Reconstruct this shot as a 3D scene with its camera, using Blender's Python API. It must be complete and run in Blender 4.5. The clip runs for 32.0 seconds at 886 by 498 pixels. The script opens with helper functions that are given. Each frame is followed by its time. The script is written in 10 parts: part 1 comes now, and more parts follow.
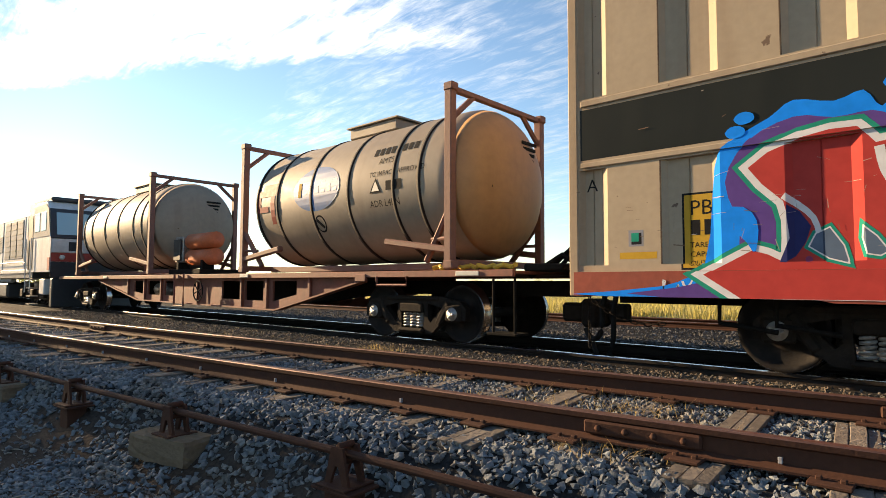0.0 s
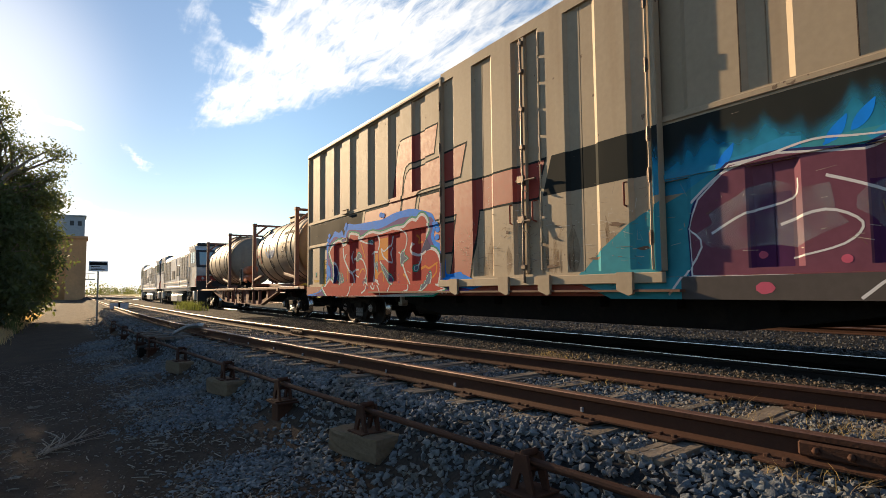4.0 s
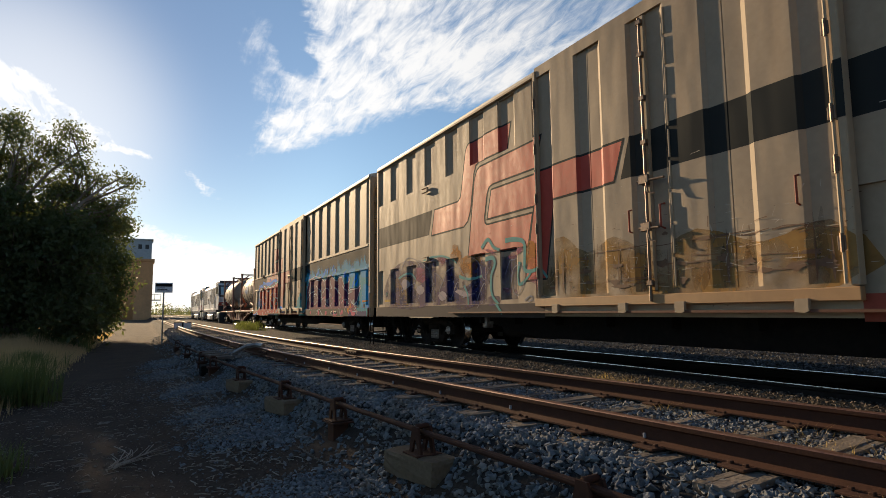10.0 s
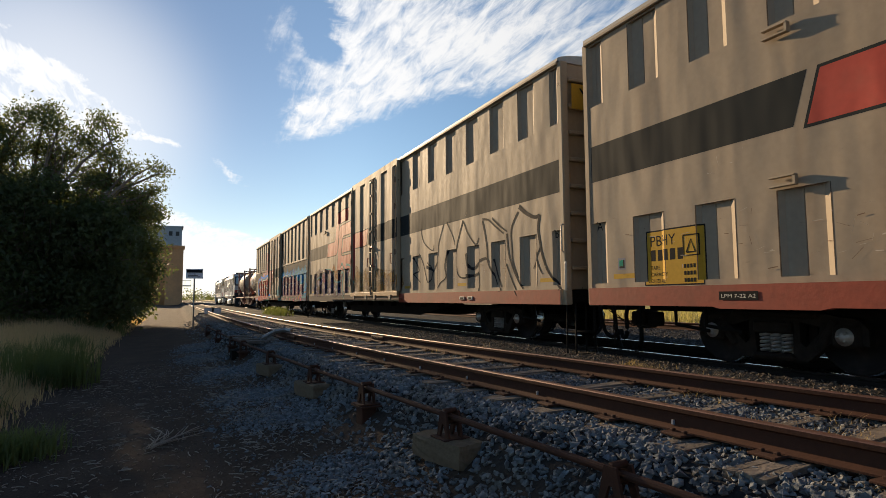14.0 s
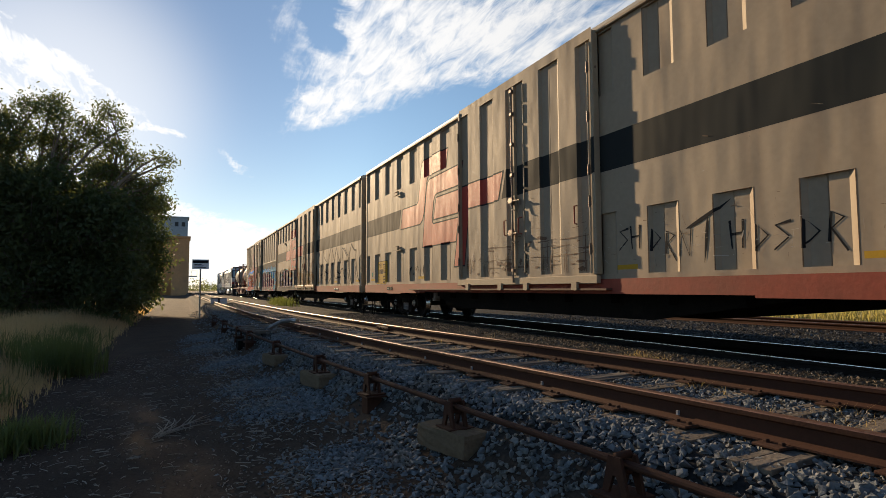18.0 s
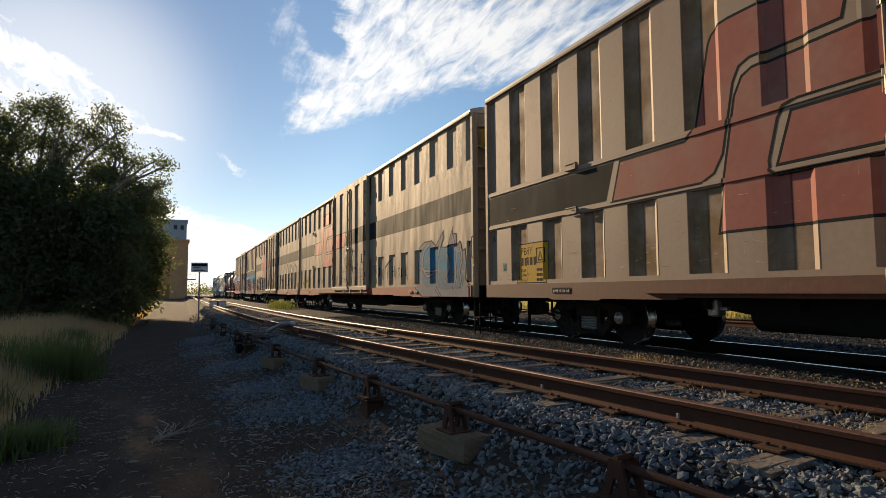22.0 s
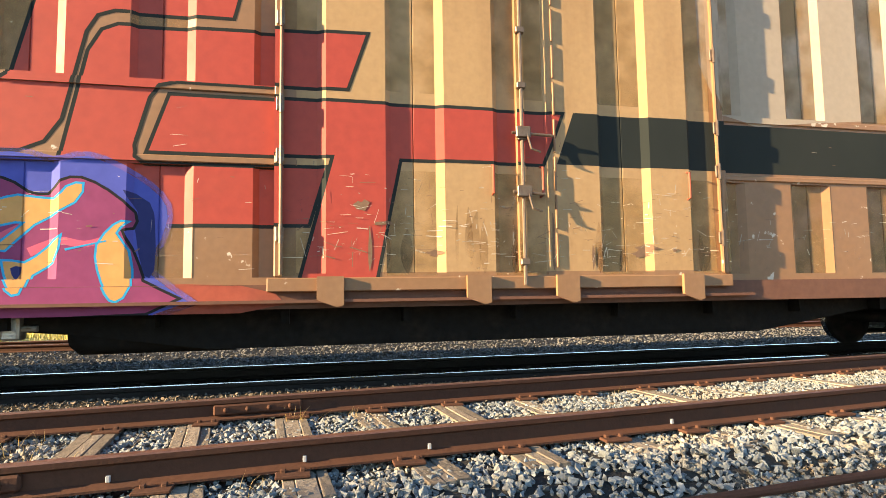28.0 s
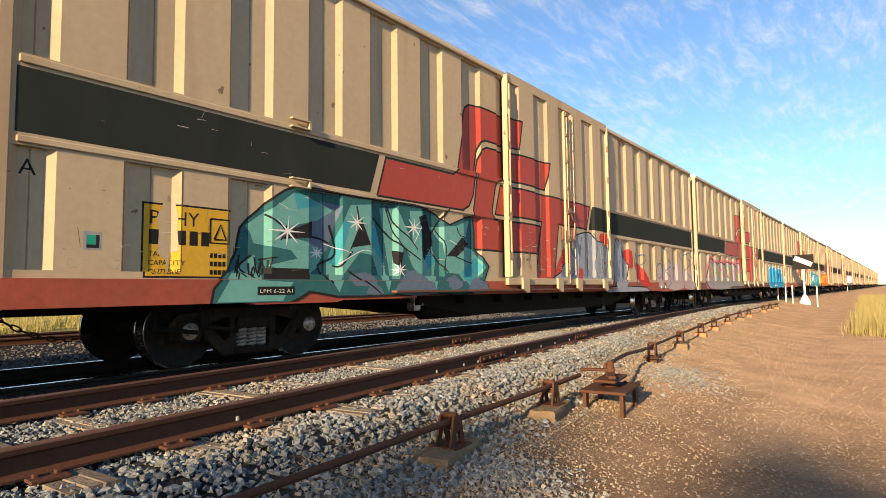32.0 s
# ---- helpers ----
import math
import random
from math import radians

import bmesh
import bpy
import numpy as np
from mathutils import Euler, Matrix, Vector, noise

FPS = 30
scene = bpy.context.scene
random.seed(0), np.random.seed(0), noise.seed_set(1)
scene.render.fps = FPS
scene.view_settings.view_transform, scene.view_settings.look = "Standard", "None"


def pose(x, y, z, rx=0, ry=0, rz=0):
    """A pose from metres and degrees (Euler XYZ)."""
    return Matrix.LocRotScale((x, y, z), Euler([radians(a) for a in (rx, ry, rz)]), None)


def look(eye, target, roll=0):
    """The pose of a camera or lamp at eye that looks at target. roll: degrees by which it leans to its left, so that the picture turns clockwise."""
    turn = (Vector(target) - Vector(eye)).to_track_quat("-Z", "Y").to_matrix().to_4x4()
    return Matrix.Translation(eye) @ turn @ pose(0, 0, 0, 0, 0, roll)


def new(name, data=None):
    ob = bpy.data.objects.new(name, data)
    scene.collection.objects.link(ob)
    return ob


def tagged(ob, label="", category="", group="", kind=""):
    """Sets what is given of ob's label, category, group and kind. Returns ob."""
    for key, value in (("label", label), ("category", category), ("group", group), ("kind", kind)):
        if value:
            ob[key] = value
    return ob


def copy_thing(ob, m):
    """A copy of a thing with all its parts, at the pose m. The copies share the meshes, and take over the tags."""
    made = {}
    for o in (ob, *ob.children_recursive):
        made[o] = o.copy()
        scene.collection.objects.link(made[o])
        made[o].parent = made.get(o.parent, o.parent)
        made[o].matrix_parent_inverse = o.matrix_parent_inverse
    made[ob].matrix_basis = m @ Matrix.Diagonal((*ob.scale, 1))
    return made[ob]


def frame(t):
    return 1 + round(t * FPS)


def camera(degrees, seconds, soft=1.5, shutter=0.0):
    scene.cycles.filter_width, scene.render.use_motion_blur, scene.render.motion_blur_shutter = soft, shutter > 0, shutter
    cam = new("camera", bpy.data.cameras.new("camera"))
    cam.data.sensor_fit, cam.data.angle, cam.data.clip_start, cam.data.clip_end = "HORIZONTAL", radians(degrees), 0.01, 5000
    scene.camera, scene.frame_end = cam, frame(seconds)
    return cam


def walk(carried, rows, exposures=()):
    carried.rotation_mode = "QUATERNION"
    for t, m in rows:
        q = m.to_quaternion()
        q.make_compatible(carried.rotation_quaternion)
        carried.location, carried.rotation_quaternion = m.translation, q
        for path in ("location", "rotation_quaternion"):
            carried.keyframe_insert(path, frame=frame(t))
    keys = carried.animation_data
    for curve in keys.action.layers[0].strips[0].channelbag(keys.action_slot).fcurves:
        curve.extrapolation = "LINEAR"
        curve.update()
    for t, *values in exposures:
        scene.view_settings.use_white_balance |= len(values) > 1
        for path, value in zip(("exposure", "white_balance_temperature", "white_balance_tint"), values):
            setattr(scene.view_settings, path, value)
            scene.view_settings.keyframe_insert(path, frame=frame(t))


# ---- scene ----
cam = camera(74.22, 32.0, 0.55)
TURNS = [  # seconds, x, y, yaw, pitch, roll
    (0.0, 0.06, 0.07, 42.07, 3.35, -0.22),
    (0.5, 0.03, 0.07, 46.27, 3.23, -0.00),
    (1.0, 0.02, 0.06, 49.76, 3.12, -0.03),
    (1.5, 0.01, 0.03, 52.32, 3.02, 0.04),
    (2.0, 0.01, 0.03, 54.22, 2.97, 0.24),
    (2.5, 0.01, 0.04, 55.58, 2.98, 0.41),
    (4.5, 0.00, 0.02, 58.92, 4.40, 0.56),
    (5.0, -0.01, 0.02, 59.68, 4.73, 0.55),
    (5.5, 0.01, 0.01, 60.35, 5.14, 0.55),
    (6.0, 0.00, 0.01, 60.91, 5.51, 0.63),
    (6.5, 0.01, 0.00, 61.39, 5.79, 0.46),
    (7.0, 0.00, 0.01, 61.84, 5.92, 0.44),
    (7.5, 0.01, 0.01, 62.15, 6.02, 0.43),
    (8.0, 0.00, 0.00, 62.31, 6.06, 0.51),
    (8.5, 0.00, 0.00, 62.48, 6.08, 0.51),
    (9.0, 0.01, -0.00, 62.65, 6.19, 0.43),
    (9.5, -0.01, 0.00, 62.89, 6.17, 0.46),
    (10.0, -0.02, 0.01, 63.20, 6.06, 0.53),
    (10.5, -0.01, 0.00, 63.51, 5.86, 0.51),
    (11.0, -0.01, -0.00, 63.81, 5.74, 0.49),
    (11.5, -0.00, -0.01, 64.14, 5.63, 0.41),
    (12.0, -0.00, -0.01, 64.46, 5.48, 0.37),
    (12.5, -0.00, -0.02, 64.69, 5.34, 0.37),
    (13.0, 0.00, -0.02, 64.95, 5.14, 0.43),
    (13.5, -0.01, -0.01, 65.24, 4.92, 0.40),
    (14.0, -0.01, -0.02, 65.60, 4.74, 0.38),
    (14.5, -0.01, -0.02, 65.73, 4.55, 0.41),
    (16.5, -0.01, -0.02, 66.18, 3.95, 0.43),
    (17.0, -0.01, -0.01, 66.24, 3.80, 0.62),
    (17.5, -0.02, -0.01, 66.19, 3.81, 0.44),
    (18.0, -0.01, -0.02, 66.09, 3.83, 0.32),
    (18.5, -0.01, -0.03, 65.99, 3.84, 0.34),
    (19.0, -0.02, -0.04, 65.77, 3.74, 0.27),
    (19.5, -0.01, -0.03, 65.78, 3.78, 0.39),
    (20.0, -0.01, -0.03, 65.86, 3.93, 0.38),
    (20.5, -0.01, -0.03, 65.85, 4.00, 0.36),
    (21.0, -0.01, -0.03, 65.87, 4.04, 0.39),
    (21.5, -0.00, -0.03, 65.91, 4.09, 0.37),
    (22.0, -0.01, -0.03, 65.99, 4.13, 0.35),
    (22.5, -0.01, -0.03, 65.34, 4.23, 0.37),
    (23.0, -0.01, -0.02, 62.16, 4.45, 0.52),
    (23.5, -0.03, -0.01, 55.56, 4.53, 0.80),
    (24.0, -0.01, 0.03, 48.27, 4.56, 1.05),
    (24.5, 0.01, 0.08, 40.44, 4.48, 1.25),
    (25.0, 0.07, 0.10, 33.45, 4.26, 1.31),
    (25.5, 0.10, 0.12, 26.88, 4.09, 1.14),
    (27.5, 0.23, 0.15, -3.65, 4.35, 1.31),
    (28.0, 0.27, 0.14, -13.03, 4.58, 0.90),
    (28.5, 0.28, 0.15, -20.88, 4.98, 0.87),
    (29.0, 0.29, 0.15, -27.78, 5.12, 0.79),
    (29.5, 0.32, 0.13, -33.82, 5.03, 0.72),
    (30.0, 0.33, 0.13, -39.19, 4.73, 0.68),
    (30.5, 0.34, 0.12, -43.33, 4.52, 0.62),
    (31.0, 0.33, 0.10, -46.79, 4.43, 0.48),
    (31.5, 0.33, 0.11, -49.64, 4.23, 0.47),
    (32.0, 0.32, 0.11, -52.21, 3.90, 0.63),
]
EXPOSURES = [(0.0, 1.60, 6600, 10), (2.5, 1.21, 6500, 10), (6.0, 0.80, 6250, 10), (8.0, 0.72, 6250, 10), (10.0, 0.63, 6250, 10), (14.0, 0.60, 6200, 10), (17.0, 0.62, 6250, 10), (22.0, 0.65, 6250, 10), (23.2, 0.65, 6200, 10), (24.0, 0.66, 6150, 10), (25.0, 1.24, 6200, 10), (25.5, 1.68, 6300, 10), (27.5, 2.68, 6600, 5), (28.3, 2.76, 6600, 5), (29.5, 2.20, 6700, 8), (31.0, 1.81, 6600, 10), (32.0, 1.71, 6600, 10)]
walk(cam, [(t, pose(x, y, 1.6, 90 + p, r, yaw)) for t, x, y, yaw, p, r in TURNS], EXPOSURES)

# how far the train has rolled along the line: seconds, metres
ROLLED = [(0, 0.00), (1.5, -5.35), (3, -10.56), (4.5, -15.70), (6, -20.76), (7.5, -25.76), (9, -30.71), (10.5, -35.65), (12, -40.56), (13.5, -45.42), (15, -50.21), (16.5, -54.95), (18, -59.63), (19.5, -64.28), (21, -68.90), (22.5, -73.50), (24, -78.07), (25.5, -82.64), (27, -87.21), (28.5, -91.74), (30, -96.20), (31, -99.10), (32, -101.96)]

# ---- light ----
SUN = Vector((-0.950, -0.163, 0.264)).normalized()
world = bpy.data.worlds.new("sky")
scene.world = world
world.use_nodes = True


def build_sky():
    nt = world.node_tree
    nt.nodes.clear()
    N, link = nt.nodes.new, nt.links.new
    out, bg, sky = N("ShaderNodeOutputWorld"), N("ShaderNodeBackground"), N("ShaderNodeTexSky")
    sky.sky_type, sky.sun_disc = "NISHITA", False
    sky.sun_elevation, sky.sun_rotation = math.asin(SUN.z), math.atan2(SUN.x, SUN.y)
    sky.air_density, sky.dust_density, sky.ozone_density = 1.0, 0.15, 2.0
    bg.inputs["Strength"].default_value = 0.052

    def calc(op, p, q=0.0, r=None):
        n = N("ShaderNodeMath"); n.operation = op
        for i, v in enumerate((p, q) if r is None else (p, q, r)):
            if isinstance(v, (int, float)):
                n.inputs[i].default_value = v
            else:
                link(v, n.inputs[i])
        return n.outputs[0]

    def step(v, lo, hi, top=1.0):
        n = N("ShaderNodeMapRange"); n.interpolation_type = "SMOOTHSTEP"
        n.inputs["From Min"].default_value, n.inputs["From Max"].default_value, n.inputs["To Max"].default_value = lo, hi, top
        link(v, n.inputs["Value"])
        return n.outputs[0]

    def noisy(at, scale, detail, rough, bend=0.0, stretch=(1, 1, 1), turn=0.0):
        mp = N("ShaderNodeMapping"); mp.inputs["Scale"].default_value = stretch; mp.inputs["Rotation"].default_value = (0, 0, turn)
        n = N("ShaderNodeTexNoise")
        n.inputs["Scale"].default_value, n.inputs["Detail"].default_value, n.inputs["Roughness"].default_value, n.inputs["Distortion"].default_value = scale, detail, rough, bend
        link(at, mp.inputs[0]); link(mp.outputs[0], n.inputs["Vector"])
        return n.outputs["Fac"], n.outputs["Color"]

    # the cloud layer lies flat overhead: u to the east, v to the north
    tc, sep = N("ShaderNodeTexCoord"), N("ShaderNodeSeparateXYZ")
    link(tc.outputs["Generated"], sep.inputs[0])
    rise = calc("ADD", calc("MAXIMUM", sep.outputs["Z"], 0.04), 0.10)
    com = N("ShaderNodeCombineXYZ")
    link(calc("DIVIDE", sep.outputs["X"], rise), com.inputs["X"]); link(calc("DIVIDE", sep.outputs["Y"], rise), com.inputs["Y"])
    flat = com.outputs[0]
    # edges torn at two sizes
    for scale, amount in ((1.7, 0.26), (5.5, 0.16), (16.0, 0.07)):
        _, tear = noisy(flat, scale, 3, 0.6)
        mid = N("ShaderNodeVectorMath"); mid.operation = "SUBTRACT"; mid.inputs[1].default_value = (0.5, 0.5, 0.5)
        grow = N("ShaderNodeVectorMath"); grow.operation = "SCALE"; grow.inputs["Scale"].default_value = amount
        torn = N("ShaderNodeVectorMath"); torn.operation = "ADD"
        link(tear, mid.inputs[0]); link(mid.outputs[0], grow.inputs[0]); link(grow.outputs[0], torn.inputs[0]); link(flat, torn.inputs[1])
        flat = torn.outputs[0]
    uv = N("ShaderNodeSeparateXYZ"); link(flat, uv.inputs[0])
    u, v = uv.outputs["X"], uv.outputs["Y"]

    def above(c, k):
        """How far v lies above the line c + k u."""
        return calc("SUBTRACT", v, calc("MULTIPLY_ADD", u, k, c))

    def below(c, k):
        return calc("MULTIPLY", above(c, k), -1.0)

    # one broad sheet with a feathered western edge, one bank round the sun, one low in the west, ripples elsewhere
    sheet = calc("MULTIPLY", step(above(0.05, -0.10), -0.02, 0.22), calc("MULTIPLY", step(below(2.50, 0.704), 0.0, 0.26), step(u, -0.7, -1.5)))
    slit = calc("MULTIPLY", step(calc("ABSOLUTE", above(-0.29, -0.40)), 0.10, 0.02), step(u, -2.02, -1.80))
    sheet = calc("MULTIPLY", sheet, calc("SUBTRACT", 1.0, slit))
    bank = calc("MULTIPLY", step(below(-1.30, -0.478), 0.0, 0.16), calc("MULTIPLY", step(u, -1.78, -2.02), step(u, -3.02, -2.86)))
    low = calc("MULTIPLY", step(below(-3.25, -0.81), 0.0, 0.30), step(u, -3.25, -3.6))
    wisps = calc("MULTIPLY", step(calc("ABSOLUTE", above(-1.13, -0.42)), 0.06, 0.0, 0.7), calc("MULTIPLY", step(u, -3.55, -3.4), step(u, -2.95, -3.1)))
    thin = calc("MAXIMUM", step(u, -0.3, 1.2, 0.42), calc("MULTIPLY", step(v, 0.95, 1.5, 0.42), step(u, -3.4, -2.2)))
    cover = calc("MAXIMUM", calc("MAXIMUM", sheet, bank), calc("MAXIMUM", calc("MAXIMUM", low, wisps), thin))
    ripple, _ = noisy(com.outputs[0], 10.0, 7, 0.68, 0.5, (0.5, 1.9, 1), 0.75)
    patch, _ = noisy(com.outputs[0], 2.6, 4, 0.6, 0.4)
    tex = calc("ADD", calc("MULTIPLY_ADD", ripple, 1.7, -0.85), calc("MULTIPLY_ADD", patch, 1.0, -0.5))
    cloud = step(calc("MULTIPLY_ADD", tex, calc("MULTIPLY_ADD", cover, 0.75, 0.35), calc("MULTIPLY", cover, 0.80)), 0.20, 1.05)
    # clouds are lit by the same sun: brighter towards it
    dot = N("ShaderNodeVectorMath"); dot.operation = "DOT_PRODUCT"; dot.inputs[1].default_value = SUN
    link(tc.outputs["Generated"], dot.inputs[0])
    near = dot.outputs["Value"]
    # the haze round the sun
    veil = calc("MULTIPLY", calc("POWER", step(near, 0.955, 1.0), 2.8), 0.5)
    cloud = calc("MAXIMUM", cloud, veil)
    glow = N("ShaderNodeMapRange"); glow.inputs["From Min"].default_value = 0.2; glow.inputs["From Max"].default_value = 1.0
    glow.inputs["To Min"].default_value = 6.0; glow.inputs["To Max"].default_value = 14.0
    link(near, glow.inputs["Value"])
    white = N("ShaderNodeVectorMath"); white.operation = "SCALE"; white.inputs[0].default_value = (1.0, 0.97, 0.93)
    link(glow.outputs[0], white.inputs["Scale"])
    # the clear sky deepens away from the sun
    hue = N("ShaderNodeMix"); hue.data_type = "RGBA"
    hue.inputs["A"].default_value, hue.inputs["B"].default_value = (0.90, 1.08, 1.30, 1), (1.55, 1.55, 1.52, 1)
    deep = N("ShaderNodeMapRange"); deep.inputs["From Min"].default_value, deep.inputs["From Max"].default_value = -0.9, 0.55
    link(near, deep.inputs["Value"]); link(deep.outputs[0], hue.inputs["Factor"])
    tint = N("ShaderNodeVectorMath"); tint.operation = "MULTIPLY"
    link(sky.outputs[0], tint.inputs[0]); link(hue.outputs["Result"], tint.inputs[1])
    # dry inland air: the clear sky stays blue close up to the sun
    dry = N("ShaderNodeMix"); dry.data_type = "RGBA"
    dry.inputs["A"].default_value, dry.inputs["B"].default_value = (1, 1, 1, 1), (0.66, 0.70, 0.77, 1)
    link(step(near, 0.90, 0.998), dry.inputs["Factor"])
    clear = N("ShaderNodeVectorMath"); clear.operation = "MULTIPLY"
    link(tint.outputs[0], clear.inputs[0]); link(dry.outputs["Result"], clear.inputs[1])
    mix = N("ShaderNodeMix"); mix.data_type = "RGBA"
    link(cloud, mix.inputs["Factor"])
    link(clear.outputs[0], mix.inputs["A"]); link(white.outputs[0], mix.inputs["B"])
    link(mix.outputs["Result"], bg.inputs["Color"])
    link(bg.outputs[0], out.inputs[0])


build_sky()
sun_lamp = new("sun", bpy.data.lights.new("sun", "SUN"))
sun_lamp.data.energy, sun_lamp.data.angle, sun_lamp.data.color = 4.7, radians(0.6), (1.0, 0.71, 0.41)
sun_lamp.matrix_world = look(SUN * 200, (0, 0, 0))


# ---- materials ----
def paint(name, base, rough=0.7, metal=0.0, grain=(30, 0.12), stain=None, bump=(60, 0.1), spread=0.0, spec=0.4, streak=None, chips=None, waves=None):
    """A worn surface: base colour varied by fine grain, by stains of their own colour, by rust streaks that run down, and from piece to piece."""
    m = bpy.data.materials.new(name)
    m.use_nodes = True
    nt = m.node_tree
    N, link = nt.nodes.new, nt.links.new
    b = nt.nodes["Principled BSDF"]
    b.inputs["Roughness"].default_value, b.inputs["Metallic"].default_value = rough, metal
    b.inputs["Specular IOR Level"].default_value = spec
    tc = N("ShaderNodeTexCoord")

    def noisy(scale, detail=4, stretch=None):
        n = N("ShaderNodeTexNoise")
        n.inputs["Scale"].default_value, n.inputs["Detail"].default_value = scale, detail
        if stretch:
            mp = N("ShaderNodeMapping"); mp.inputs["Scale"].default_value = stretch
            link(tc.outputs["Object"], mp.inputs[0]); link(mp.outputs[0], n.inputs["Vector"])
        else:
            link(tc.outputs["Object"], n.inputs["Vector"])
        return n.outputs["Fac"]

    def mixed(fac, a, col):
        x = N("ShaderNodeMix"); x.data_type = "RGBA"
        link(fac, x.inputs["Factor"])
        if isinstance(a, tuple):
            x.inputs["A"].default_value = a
        else:
            link(a, x.inputs["A"])
        x.inputs["B"].default_value = col
        return x.outputs["Result"]

    def ramped(fac, lo, hi, top=1.0):
        r = N("ShaderNodeMapRange")
        r.inputs["From Min"].default_value, r.inputs["From Max"].default_value, r.inputs["To Max"].default_value = lo, hi, top
        link(fac, r.inputs["Value"])
        return r.outputs[0]

    col = (*base, 1.0)
    if stain:
        scale, amount, scol = stain
        col = mixed(ramped(noisy(scale, 6), 0.62 - 0.3 * amount, 0.72, amount), col, (*scol, 1))
    if streak:
        scale, amount, scol = streak
        col = mixed(ramped(noisy(scale, 5, (1, 1, 0.07)), 0.55, 0.75, amount), col, (*scol, 1))
    if chips:
        scale, lo, ccol = chips
        col = mixed(ramped(noisy(scale, 7), lo, lo + 0.03, 0.85), col, (*ccol, 1))
    hsv = N("ShaderNodeHueSaturation")
    if isinstance(col, tuple):
        hsv.inputs["Color"].default_value = col
    else:
        link(col, hsv.inputs["Color"])
    v = ramped(noisy(grain[0], 5), 0.25, 0.75, 1.0)
    g = N("ShaderNodeMapRange"); g.inputs["To Min"].default_value, g.inputs["To Max"].default_value = 1 - grain[1], 1 + grain[1]
    link(v, g.inputs["Value"])
    value = g.outputs[0]
    if spread:
        info = N("ShaderNodeObjectInfo")
        geo = N("ShaderNodeNewGeometry")
        s = N("ShaderNodeMath"); s.operation = "ADD"
        link(info.outputs["Random"], s.inputs[0]); link(geo.outputs["Random Per Island"], s.inputs[1])
        w = N("ShaderNodeMapRange"); w.inputs["From Max"].default_value = 2.0
        w.inputs["To Min"].default_value, w.inputs["To Max"].default_value = 1 - spread, 1 + spread
        link(s.outputs[0], w.inputs["Value"])
        mul = N("ShaderNodeMath"); mul.operation = "MULTIPLY"
        link(value, mul.inputs[0]); link(w.outputs[0], mul.inputs[1])
        value = mul.outputs[0]
    link(value, hsv.inputs["Value"])
    link(hsv.outputs[0], b.inputs["Base Color"])
    rr = N("ShaderNodeMapRange"); rr.inputs["To Min"].default_value, rr.inputs["To Max"].default_value = max(0, rough - 0.05), min(1, rough + 0.05)
    link(v, rr.inputs["Value"]); link(rr.outputs[0], b.inputs["Roughness"])
    if bump:
        bp = N("ShaderNodeBump"); bp.inputs["Strength"].default_value = bump[1]; bp.inputs["Distance"].default_value = 0.02
        link(noisy(bump[0], 5), bp.inputs["Height"]); link(bp.outputs[0], b.inputs["Normal"])
        if waves:
            wv = N("ShaderNodeBump"); wv.inputs["Strength"].default_value = waves[1]; wv.inputs["Distance"].default_value = 0.25
            link(noisy(waves[0], 2, (1, 1, 0.34)), wv.inputs["Height"]); link(bp.outputs[0], wv.inputs["Normal"]); link(wv.outputs[0], b.inputs["Normal"])
    return m


